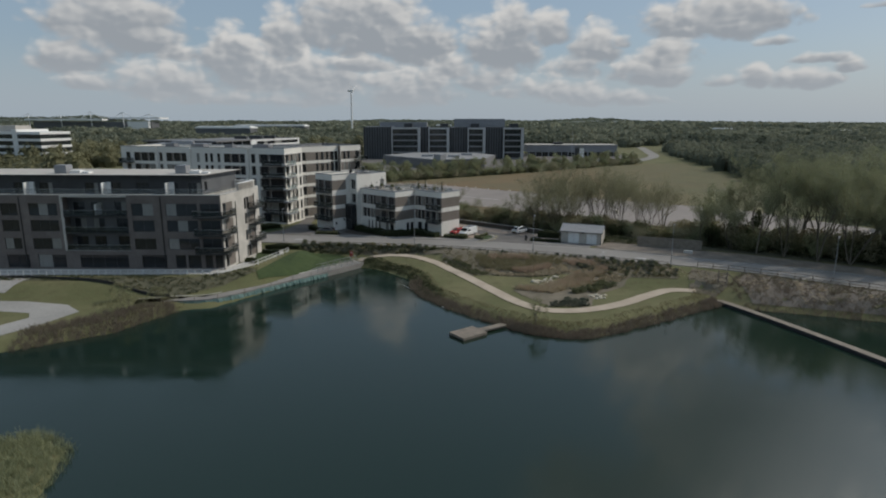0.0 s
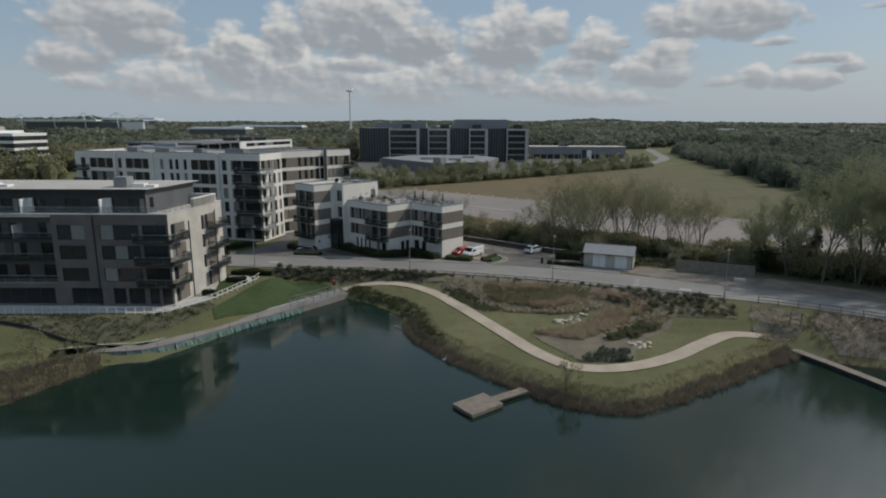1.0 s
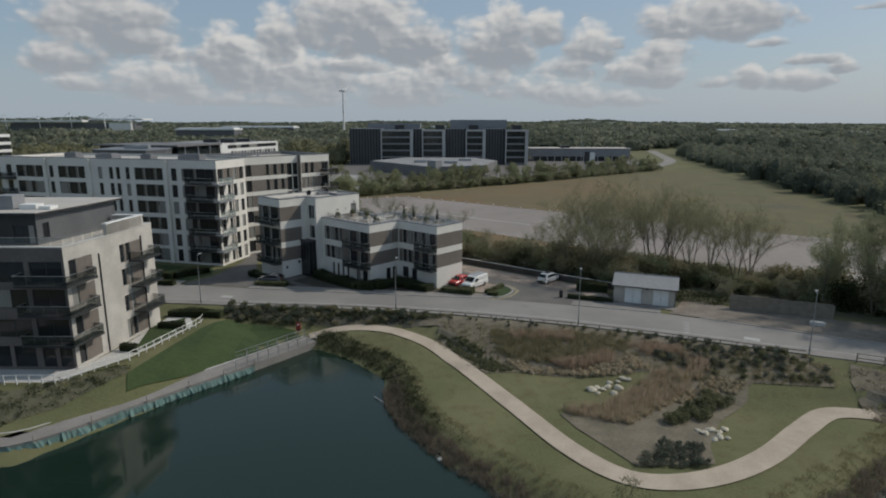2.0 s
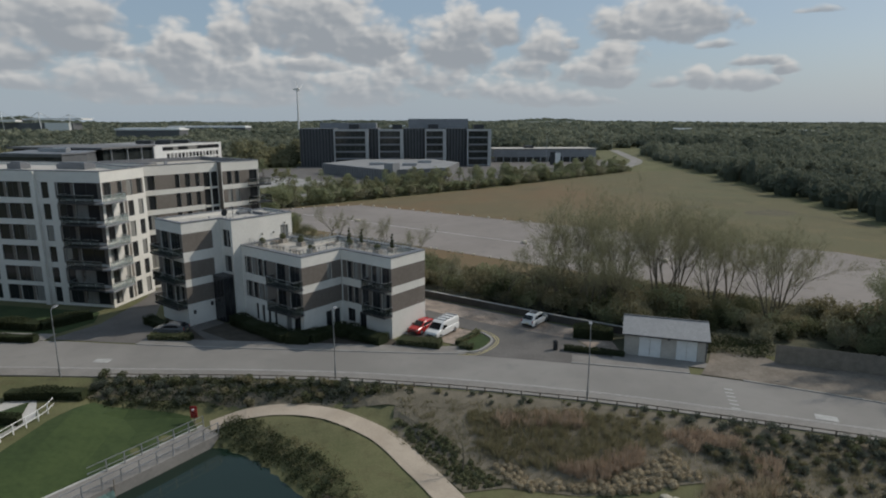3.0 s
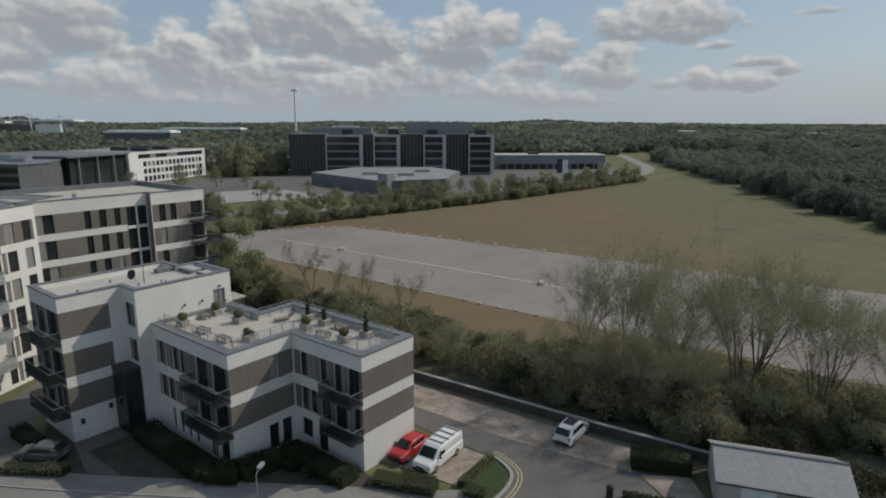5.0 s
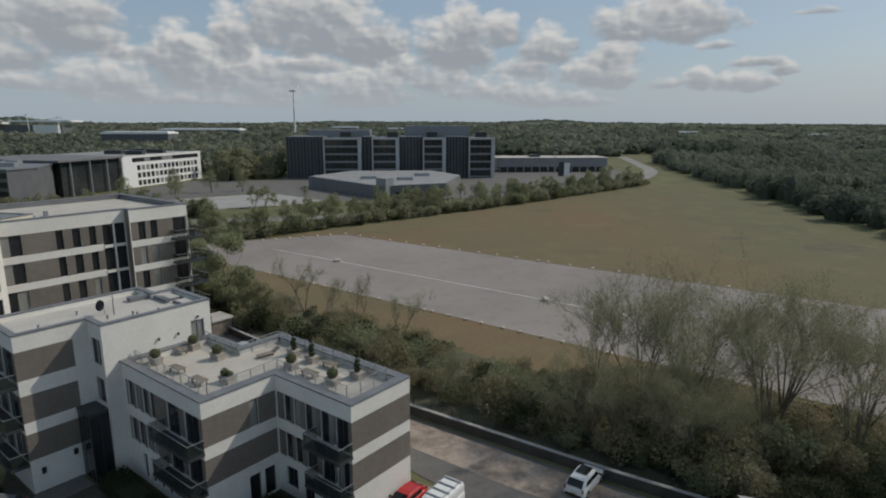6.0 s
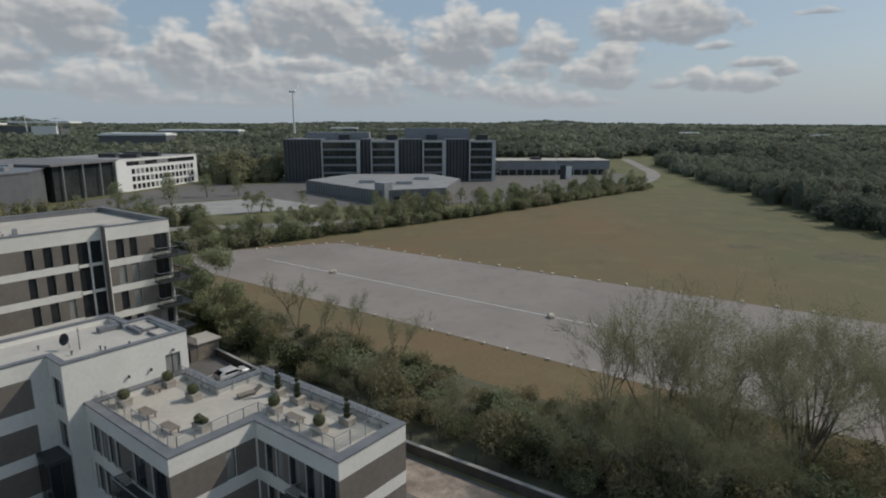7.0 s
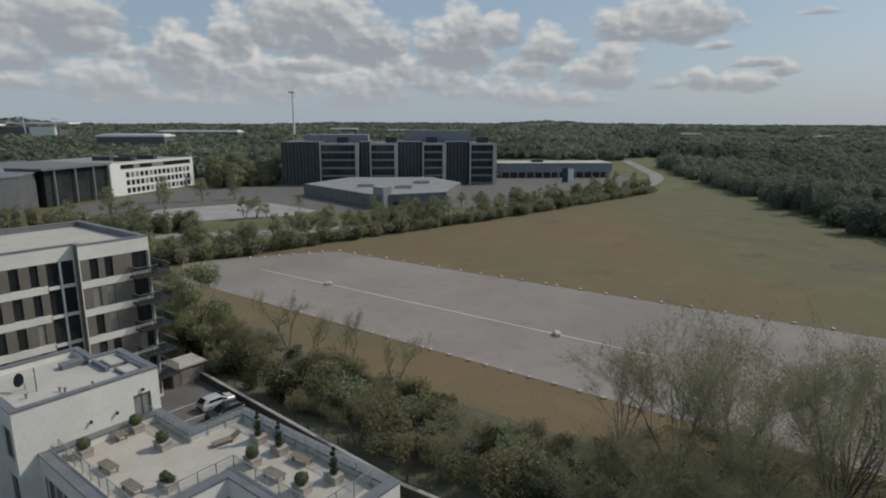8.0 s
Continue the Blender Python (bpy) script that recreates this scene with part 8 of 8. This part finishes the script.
ts += [(x, y, k) for x, y, k in ((-45, 330, 1.2), (-48, 327, 1.0), (-42, 332, 0.9), (-62, 306, 0.9), (-75, 310, 1.0), (-82, 318, 1.1), (-90, 325, 1.1), (-30, 308, 0.7), (-12, 300, 0.6), (-96, 335, 1.2), (-70, 300, 0.8), (-100, 318, 1.2), (-20, 330, 0.8), (-5, 338, 0.8), (10, 345, 0.8), (28, 352, 0.8), (-34, 352, 0.8), (-66, 380, 1.2), (-78, 376, 1.2), (-92, 372, 1.3), (-84, 352, 1.2),
                                 (45, 362, 0.8), (55, 372, 0.9), (66, 384, 0.8), (76, 396, 0.9), (88, 404, 0.8), (100, 418, 0.9), (112, 430, 0.9), (122, 446, 1.0), (135, 452, 1.0))]
scatter_copies(hp, ts, rs, -0.02)
scatter_copies(hb, bs, rs, -0.02)

# ---- offices ----
off = thing("office_building", "row of dark glazed office blocks with pale frames and louvred cores", "building", place(0, 440, 0, 0))
SEG = [(-58, -38, 0), (-38, -17.7, 1), (-17.7, -12, 0), (-12, 2.7, 1), (2.7, 15.5, 0), (15.5, 28, 1), (28, 40.5, 0), (40.5, 54.8, 1)]
for a, b, g in SEG:
    if g:
        core = part("block", MB().box(a + 0.02, b - 0.02, 0.6, 42, 0, 21.4), M_GREY, off, "dark glazed office block")
        part("frame", MB().box(a, a + 0.7, -0.6, 0.598, 0, 21.9).box(b - 1.9, b, -0.6, 0.598, 0, 21.9).box(a + 0.7, b - 1.9, -0.6, 0.598, 20.8, 21.9), M_FRAMEL, off, "pale projecting frame")
        n_ = max(2, round((b - a - 2.6) / 3.2))
        for r in range(5):
            z = 0.3 + r * 4.1
            for i in range(n_):
                x0 = a + 0.75 + (b - a - 2.7) * i / n_
                part("pane", MB().box(x0 + 0.05, x0 + (b - a - 2.7) / n_ - 0.05, 0.45, 0.59, z + 0.9, z + 3.9), M_GLASSD, core)
            part("spandrel", MB().box(a + 0.72, b - 1.92, 0.3, 0.595, z, z + 0.85), M_GREYL, core)
    else:
        core = part("core", MB().box(a + 0.01, b - 0.01, 4.0 if a > -50 else 2.0, 40, 0, 22.3), M_GREY, off, "dark louvred core")
        n_ = round((b - a) / 1.9)
        for i in range(n_):
            x0 = a + (b - a) * (i + 0.5) / n_
            part("fin", MB().box(x0 - 0.35, x0 + 0.35, (3.4 if a > -50 else 1.4), (3.98 if a > -50 else 1.98), 0.5, 22.3), M_BALC if i % 2 else M_FRAME, core)
part("plant_storey", MB().box(-49, -14, 24, 38, 21.3, 25.6), M_GREYL, off, "grey set-back roof storey")
part("plant_storey", MB().box(6, 43.5, 24, 38, 21.3, 28.0), M_GREYL, off, "grey set-back roof storey")
for x in (-30, -4, 18, 46):
    part("roof_plant", MB().box(x, x + 6, 12, 20, 21.4, 24.6), M_FRAME, off, "dark rooftop plant room")
deck = thing("parking_deck", "low grey parking deck with metal cladding", "building")
DP = [(-39, 394), (-4.5, 349), (22.6, 359), (32, 398), (20, 426), (-22, 426)]
part("wall", MB().prism(DP, 0, 5.2), M_DECK, deck, "ribbed grey metal cladding")
part("roof", MB().prism(inset(DP, 0.5), 5.2, 5.35), M_GROOF, deck)
for i in range(28):
    t_ = i / 27
    for (x0, y0), (x1, y1) in ((DP[0], DP[1]), (DP[1], DP[2])):
        x, y = x0 + (x1 - x0) * t_, y0 + (y1 - y0) * t_
        part("rib", MB().box(x - 0.15, x + 0.15, y - 0.25, y, 0.6, 5.2), M_GREYL, deck)
part("stair_tower", MB().prism([(-6, 352), (-2, 348.5), (1, 352), (-3, 355.5)], 0, 8.2), M_GREYL, deck, "pale stair tower")
part("opening", MB().box(1.5, 12, 350.6, 350.9, 0.1, 2.6), M_BLACK, deck)
for x, y in ((-14, 378), (2, 372), (10, 392)):
    part("roof_plant", MB().box(x, x + 7, y, y + 3, 5.35, 6.6), M_STEEL, deck)
lo = thing("office_building", "long low grey office with dark ground floor", "building")
part("wall", MB().box(62, 131, 478, 500, 3.2, 8.4), M_GREYL, lo, "grey metal upper storey")
part("ground_floor", MB().box(63, 130, 478.6, 499, 0, 3.2), M_GLASSD, lo)
for i in range(14):
    part("column", MB().box(63.5 + i * 5, 64.1 + i * 5, 478.0, 478.58, 0, 3.2), M_STEEL, lo)
part("roof", MB().box(61.4, 131.6, 477.4, 500.6, 8.4, 8.8), M_ROOF, lo)
part("roof_plant", MB().box(84, 90, 484, 490, 8.8, 10.4), M_FRAME, lo)
sg = thing("sign_panel", "white sign panel on a dark frame", "sign", place(96.4, 449, 0, 8))
part("panel", MB().box(-0.2, 3.2, 0, 0.3, 0.8, 7.4), M_WHITE, sg)
part("frame", MB().box(-3.4, -0.24, 0.0, 0.8, 0, 8.0), M_FRAME, sg)
ms = thing("mast", "thin steel radio mast", "mast", place(92, 455, 0))
part("pole", MB().tube((0, 0, 0), (0, 0, 19), 0.22, 0.1, 6), M_STEEL, ms)
part("antenna", MB().tube((-0.6, 0, 17), (0.6, 0, 17), 0.06, 0.06, 5), M_STEEL, ms)

# white office with a grid of windows and its dark glazed wings
wo2 = thing("office_building", "white office with rows of square windows and a dark glazed wing", "building")
D0, D1_, D2_ = (-131, 360), (-121.5, 392), (-104.3, 444.7)
op = []
for r in range(4):
    z = 0.8 + 3.5 * r
    if r < 3:
        op += [(8.8 + i * 2.95, 11.0 + i * 2.95, z, z + 2.3, 1) for i in range(15)]
op += [(6.0, 53.5, 11.6, 13.6, 12)]
wall(wo2, D1_, D2_, 0, 14.8, M_WHITE, op)
wall(wo2, D2_, (-150, 460), 0, 14.8, M_GREY)
part("roof", MB().prism([(-121.5, 392), (-104.3, 444.7), (-150, 460), (-168, 405)], 14.3, 14.5), M_GROOF, wo2)
for x, y in ((-128, 410), (-124, 425), (-135, 430), (-140, 415)):
    part("roof_plant", MB().box(x, x + 8, y, y + 4, 14.5, 16.4), M_FRAME, wo2)
gw2 = part("glazed_wing", MB().prism([D0, (-122.2, 391), (-168, 405), (-178, 374)], 0, 14.2), M_GLASSD, wo2, "dark glazed wing")
part("roof_slab", MB().prism([(-129.6, 356.5), (-120.4, 391.0), (-168, 406), (-179, 371)], 14.2, 15.0), M_DECK, wo2, "wide grey roof slab")
for t_ in (0.12, 0.42, 0.7, 0.95):
    x, y = D0[0] + (D1_[0] - D0[0]) * t_ + 0.8, D0[1] + (D1_[1] - D0[1]) * t_ - 0.3
    part("column", MB().tube((x, y, 0), (x, y, 14.2), 0.35, 0.35, 8), M_STEEL, wo2)
dk = part("dark_wing", MB().prism([(-160, 336), (-131.5, 328), (-128, 340), (-133, 358), (-165, 366)], 0, 13.4), M_GREY, wo2, "dark clad wing")
part("roof", MB().prism([(-160.4, 335.6), (-131.1, 327.6), (-127.6, 340), (-132.6, 358.4), (-165.4, 366.4)], 13.4, 13.9), M_COPING, wo2)
for r in range(4):
    part("window_band", MB().prism([(-159.9, 335.75), (-131.6, 327.75), (-131.6, 327.9), (-159.9, 335.9)], 1.0 + 3.2 * r, 2.9 + 3.2 * r), M_GLASSD, dk)
for x, y in ((-150, 345), (-142, 340), (-148, 352)):
    part("roof_plant", MB().box(x, x + 6, y, y + 3, 13.9, 15.4), M_STEEL, wo2)
# striped office at the far side
so = thing("office_building", "far office with white floor bands and dark glazing", "building", place(-262, 352, 0, -12))
part("core", MB().box(0, 42, 0, 20, 0, 20), M_GLASSD, so, "dark glazing")
for r in range(6):
    part("floor_band", MB().box(-0.3, 42.3, -0.3, 20.3, 0.3 + r * 3.7, 1.7 + r * 3.7), M_WHITE, so)
part("end_wall", MB().box(24, 27, -0.6, 20.6, 0, 21.5), M_WHITE, so)
part("roof_plant", MB().box(6, 22, 4, 14, 20.4, 23.5), M_ROOF, so)

# stadium with white masts, pale sheds and a wind turbine on the skyline
sd = thing("stadium", "distant stadium with white cantilever roofs and masts", "stadium", place(-812, 1172, 0, 0))
part("stand", MB().box(10, 240, 10, 40, 0, 24), M_GREY, sd, "dark stands")
part("roof", MB().box(0, 150, 0, 50, 26, 29).box(150, 250, 20, 60, 29, 32), M_WHITE, sd, "white cantilever roof")
for x, k in ((8, 38), (70, 36), (128, 42), (190, 42), (240, 38)):
    part("mast", MB().tube((x, 5, 0), (x - 3, 5, k), 1.2, 0.5, 6).tube((x - 3, 5, k), (x + 22, 5, 29), 0.5, 0.4, 5).tube((x - 3, 5, k), (x - 24, 5, 29), 0.5, 0.4, 5), M_WHITE, sd, "white roof mast")
part("side_wall", MB().box(196, 236, 4, 12, 0, 24), M_WHITE, sd)
for x, y, w_, d_, h_ in ((-340, 830, 74, 30, 19), (-400, 1150, 130, 40, 19), (-160, 1500, 60, 30, 20), (-30, 1450, 40, 20, 18), (560, 1300, 40, 20, 13), (700, 1100, 30, 14, 12)):
    w_o = thing("warehouse", "distant pale-roofed warehouse among trees", "building", place(x, y, 0), "distant warehouses")
    part("wall", MB().box(0, w_, 0, d_, 0, h_ - 3), M_GREY, w_o)
    part("roof", MB().box(-1, w_ + 1, -1, d_ + 1, h_ - 3, h_ - 1).box(2, w_ - 2, 4, d_ - 4, h_ - 1, h_), M_WHITE, w_o)
wtb = thing("wind_turbine", "white wind turbine standing at rest on the skyline", "wind turbine", place(-212, 1346, 0, 80))
part("tower", MB().tube((0, 0, 0), (0, 0, 88), 2.3, 1.3, 12), M_WHITE, wtb)
part("nacelle", MB().box(-1.6, 1.6, -3.0, 7.0, 88, 91.6), M_WHITE, wtb)
hub = part("hub", MB().lathe([(0.6, 0), (1.5, 1.0), (1.5, 2.2), (0.4, 3.4)], 10), M_WHITE, wtb, m=Matrix.Translation((0, -2.9, 89.8)) @ Matrix.Rotation(radians(90), 4, "X"))
for k in range(3):
    a = radians(60 + 120 * k)
    part("blade", MB().poly((0.15, -0.7, 1), (0.15, 0.7, 1), (0.05, 0.12, 30), (0.05, -0.12, 30)).poly((-0.15, -0.7, 1), (-0.05, -0.12, 30), (-0.05, 0.12, 30), (-0.15, 0.7, 1)).poly((0.15, 0.7, 1), (-0.15, 0.7, 1), (-0.05, 0.12, 30), (0.05, 0.12, 30)).poly((-0.15, -0.7, 1), (0.15, -0.7, 1), (0.05, -0.12, 30), (-0.05, -0.12, 30)), M_WHITE, wtb,
         m=Matrix.Translation((0, -4.4, 89.8)) @ Matrix.Rotation(a, 4, "Y") @ Matrix.Rotation(radians(80), 4, "Z"))

# ---- woods ----
def wood_mass(name, P, h, r, n_, size, seed, label, mat=None):
    """A whole wood as one object: each crown is a heap of leafy lobes round a rounded heart, down to the ground."""
    R = np.random.default_rng(seed)
    P = np.asarray(P, float)
    k = len(P)
    stand = np.array([noise.noise(Vector((x / (9 * r), y / (9 * r), seed))) for x, y in P])
    hh = h * (0.9 + 0.55 * stand) * R.uniform(0.72, 1.2, k)
    rr = r * R.uniform(0.75, 1.25, k)
    cl = Cloud()
    ga = np.arange(7) * 2 * math.pi / 7
    wob_ = R.uniform(0.8, 1.15, (k, 7))

    def ring(f, z):
        return np.stack([P[:, None, 0] + np.cos(ga) * rr[:, None] * f * wob_, P[:, None, 1] + np.sin(ga) * rr[:, None] * f * wob_, np.repeat(hh[:, None] * z, 7, 1)], 2)

    tiers = [ring(0.5, 0.0), ring(0.66, 0.34), ring(0.46, 0.62)]
    for A, B in zip(tiers, tiers[1:]):
        cl.quads(np.stack([A, np.roll(A, -1, 1), np.roll(B, -1, 1), B], 2).reshape(-1, 4, 3))
    tip = np.repeat(np.column_stack([P, hh * 0.78])[:, None], 7, 1)
    cl.tris(np.stack([tiers[2], np.roll(tiers[2], -1, 1), tip], 2).reshape(-1, 3, 3))
    lobes = 6
    ld = unit(R, k * lobes)
    ld[:, 2] = ld[:, 2] * 0.5 + 0.12
    ld[::lobes] = [0, 0, 0.58]
    lc = np.repeat(np.column_stack([P, hh * 0.42]), lobes, 0) + ld * np.column_stack([np.repeat(rr, lobes) * 0.6, np.repeat(rr, lobes) * 0.6, np.repeat(hh, lobes) * 0.62])
    lr_ = np.repeat(rr, lobes) * R.uniform(0.42, 0.62, k * lobes)
    pick = np.repeat(np.arange(k) * lobes, n_) + R.integers(0, lobes, k * n_)
    d_ = unit(R, k * n_)
    d_[:, 2] = np.where(d_[:, 2] < -0.35, -d_[:, 2], d_[:, 2])
    fl = np.minimum(1.3, np.repeat(hh / (2.0 * rr), n_))
    C = lc[pick] + d_ * (lr_[pick] * R.uniform(0.75, 1.08, k * n_))[:, None] * np.column_stack([np.ones(k * n_), np.ones(k * n_), fl])
    C[:, 2] = np.maximum(C[:, 2], 0.3)
    a = np.cross(d_, unit(R, k * n_))
    a /= np.linalg.norm(a, axis=1)[:, None] + 1e-9
    b = np.cross(d_, a) + d_ * R.uniform(-0.5, 0.5, (k * n_, 1))
    s_ = (size * np.repeat(rr / r, n_) * R.uniform(0.6, 1.4, k * n_))[:, None]
    cl.quads(np.stack([C - a * s_, C - b * s_ * 0.8, C + a * s_, C + b * s_ * 0.8], 1))
    return tagged(new(name, cl.mesh(name, mat or M_WOODS)), label, "woodland", kind="stuff")


def spread(poly, gap, seed, keep=None):
    """Places about gap apart inside a polygon."""
    R = np.random.default_rng(seed)
    P = np.array(poly, float)
    lo, hi = P.min(0), P.max(0)
    X, Y = np.meshgrid(np.arange(lo[0], hi[0], gap), np.arange(lo[1], hi[1], gap))
    q = np.stack([X.ravel(), Y.ravel()], 1) + R.uniform(-0.45, 0.45, (X.size, 2)) * gap
    q = q[inside(q, poly)]
    # keep what can ever be seen from the lake side
    ang = np.degrees(np.arctan2(q[:, 0] - 4, q[:, 1] - 60))
    q = q[(ang > -44) & (ang < 52)]
    if keep is not None:
        q = q[keep(q)]
    return q


WOOD_E = [(131, 238), (138, 292), (160, 404), (186, 540), (230, 640), (520, 640), (520, 60), (150, 66), (112, 96), (104, 128), (112, 158), (110, 186), (124, 208)]
sheet("woodland_floor", WOOD_E, M_GRASS, 0.07, "rough grass and litter between the trees", "woodland floor", 80.0)
edge = lambda q: (seg_dist(q, WOOD_E, True) > 2.0) & np.array([noise.noise(Vector((x * 0.013, y * 0.02, 8.0))) > -0.3 for x, y in q])
wood_mass("woodland", spread(WOOD_E, 5.6, 1, lambda q: edge(q) & (np.hypot(q[:, 0] - 100, q[:, 1] - 200) < 260)), 10.0, 3.9, 230, 0.4, 1, "dense olive-green spring woodland")
wood_mass("woodland", spread(WOOD_E, 8.5, 2, lambda q: edge(q) & (np.hypot(q[:, 0] - 100, q[:, 1] - 200) >= 260)), 10, 5.6, 150, 0.7, 2, "dense olive-green spring woodland")
FARW = [(-1300, 1250), (-700, 700), (-420, 480), (-180, 470), (-62, 480), (-62, 505), (140, 520), (150, 560), (215, 680), (520, 640), (700, 450), (1500, 900), (1900, 1500), (900, 1700), (-1300, 1700)]


def not_built(q):
    ok = np.ones(len(q), bool)
    for x0, x1, y0, y1 in ((-345, -262, 800, 865), (-825, -560, 1120, 1240)):
        ok &= ~((q[:, 0] > x0) & (q[:, 0] < x1) & (q[:, 1] > y0) & (q[:, 1] < y1))
    g = np.array([noise.noise(Vector((x * 0.006, y * 0.006, 3.0))) for x, y in q])
    return ok & (g > -0.16)


sheet("woodland_floor", FARW, M_GRASS, 0.05, "rough grass between distant woods", "woodland floor", 400.0)
P_ = spread(FARW, 12.0, 3, not_built)
dist = np.hypot(P_[:, 0], P_[:, 1] - 60)
wood_mass("woodland", P_[dist < 900], 11, 7.6, 90, 1.3, 3, "olive-green woods with gaps in the middle distance")
wood_mass("woodland", spread(FARW, 19.0, 4, lambda q: not_built(q) & (np.hypot(q[:, 0], q[:, 1] - 60) >= 900)), 13, 12.5, 44, 2.6, 4, "distant olive-green woods")
FAR2 = [(-3600, 3900), (-1500, 1700), (1900, 1600), (3900, 3300), (3000, 4300)]
wood_mass("woodland", spread(FAR2, 42.0, 5), 16, 30, 30, 7.0, 5, "woods fading towards the horizon")
NEARW = [(-420, 480), (-300, 330), (-230, 300), (-180, 372), (-160, 470)]
wood_mass("woodland", np.concatenate([spread(NEARW, 9.0, 6), spread([(-230, 300), (-170, 296), (-170, 312), (-230, 320)], 8.5, 8)]), 11, 5.4, 220, 0.6, 6, "rounded pale spring trees among the offices", M_WOODL)

wood_mass("woodland", spread([(-96, 432), (-63, 428), (-66, 492), (-104, 498)], 9.0, 7), 16, 6.6, 380, 0.55, 7, "tall rounded pale spring trees beside the offices", M_WOODL)
wood_mass("woodland", spread([(-128, 300), (-60, 300), (-52, 312), (-88, 318), (-128, 322)], 6.5, 9), 5.5, 3.6, 260, 0.3, 9, "low pale willow scrub beside the far road", M_WOODL)


RIDGE = [(-3634, 42), (-2702, 45), (-2537, 59), (-2429, 40), (-2338, 31), (-1970, 17), (-1746, 13), (-1482, 22), (-1064, 16), (-679, 22), (-446, 32), (-211, 30), (623, 24), (825, 38), (987, 43), (1150, 39), (1273, 24), (1562, 26), (1978, 19), (2400, 14), (3556, 10)]


def ridge(x):
    """Height of the skyline along the far hills."""
    return np.interp(x, [q[0] for q in RIDGE], [q[1] for q in RIDGE]) + 1.2 * np.sin(x * 0.0067) + 1.0 * np.sin(x * 0.021)


X = np.arange(-4200, 4300, 50.0)
hill = MB()
for y0, k, y1, k1 in ((3700, 0.0, 4050, 0.75), (4050, 0.75, 4400, 1.0)):
    for a, b in zip(X, X[1:]):
        hill.poly((a, y0, ridge(a) * k), (b, y0, ridge(b) * k), (b, y1, ridge(b) * k1), (a, y1, ridge(a) * k1))
solo("distant_hills", hill, M_HILL, "low wooded hills on the horizon", "hills", kind="structure")
R_ = np.random.default_rng(9)
hx = R_.uniform(-3500, 3700, 3800)
hy = R_.uniform(3750, 4400, 3800)
cl = Cloud()
kz = np.interp(hy, [3700, 4050, 4400], [0, 0.75, 1.0])
C = np.column_stack([hx, hy, ridge(hx) * kz + R_.uniform(-3, 5, 3800)])
a = np.column_stack([R_.uniform(9, 26, 3800), np.zeros(3800), R_.normal(0, 1.5, 3800)])
b = np.column_stack([np.zeros(3800), R_.normal(0, 3, 3800), R_.uniform(4, 9, 3800)])
cl.quads(np.stack([C - a, C - b, C + a, C + b], 1))
tagged(new("hill_woods", cl.mesh("hill_woods", M_WOODS)), "dark woods on the distant hills", "woodland", kind="stuff")
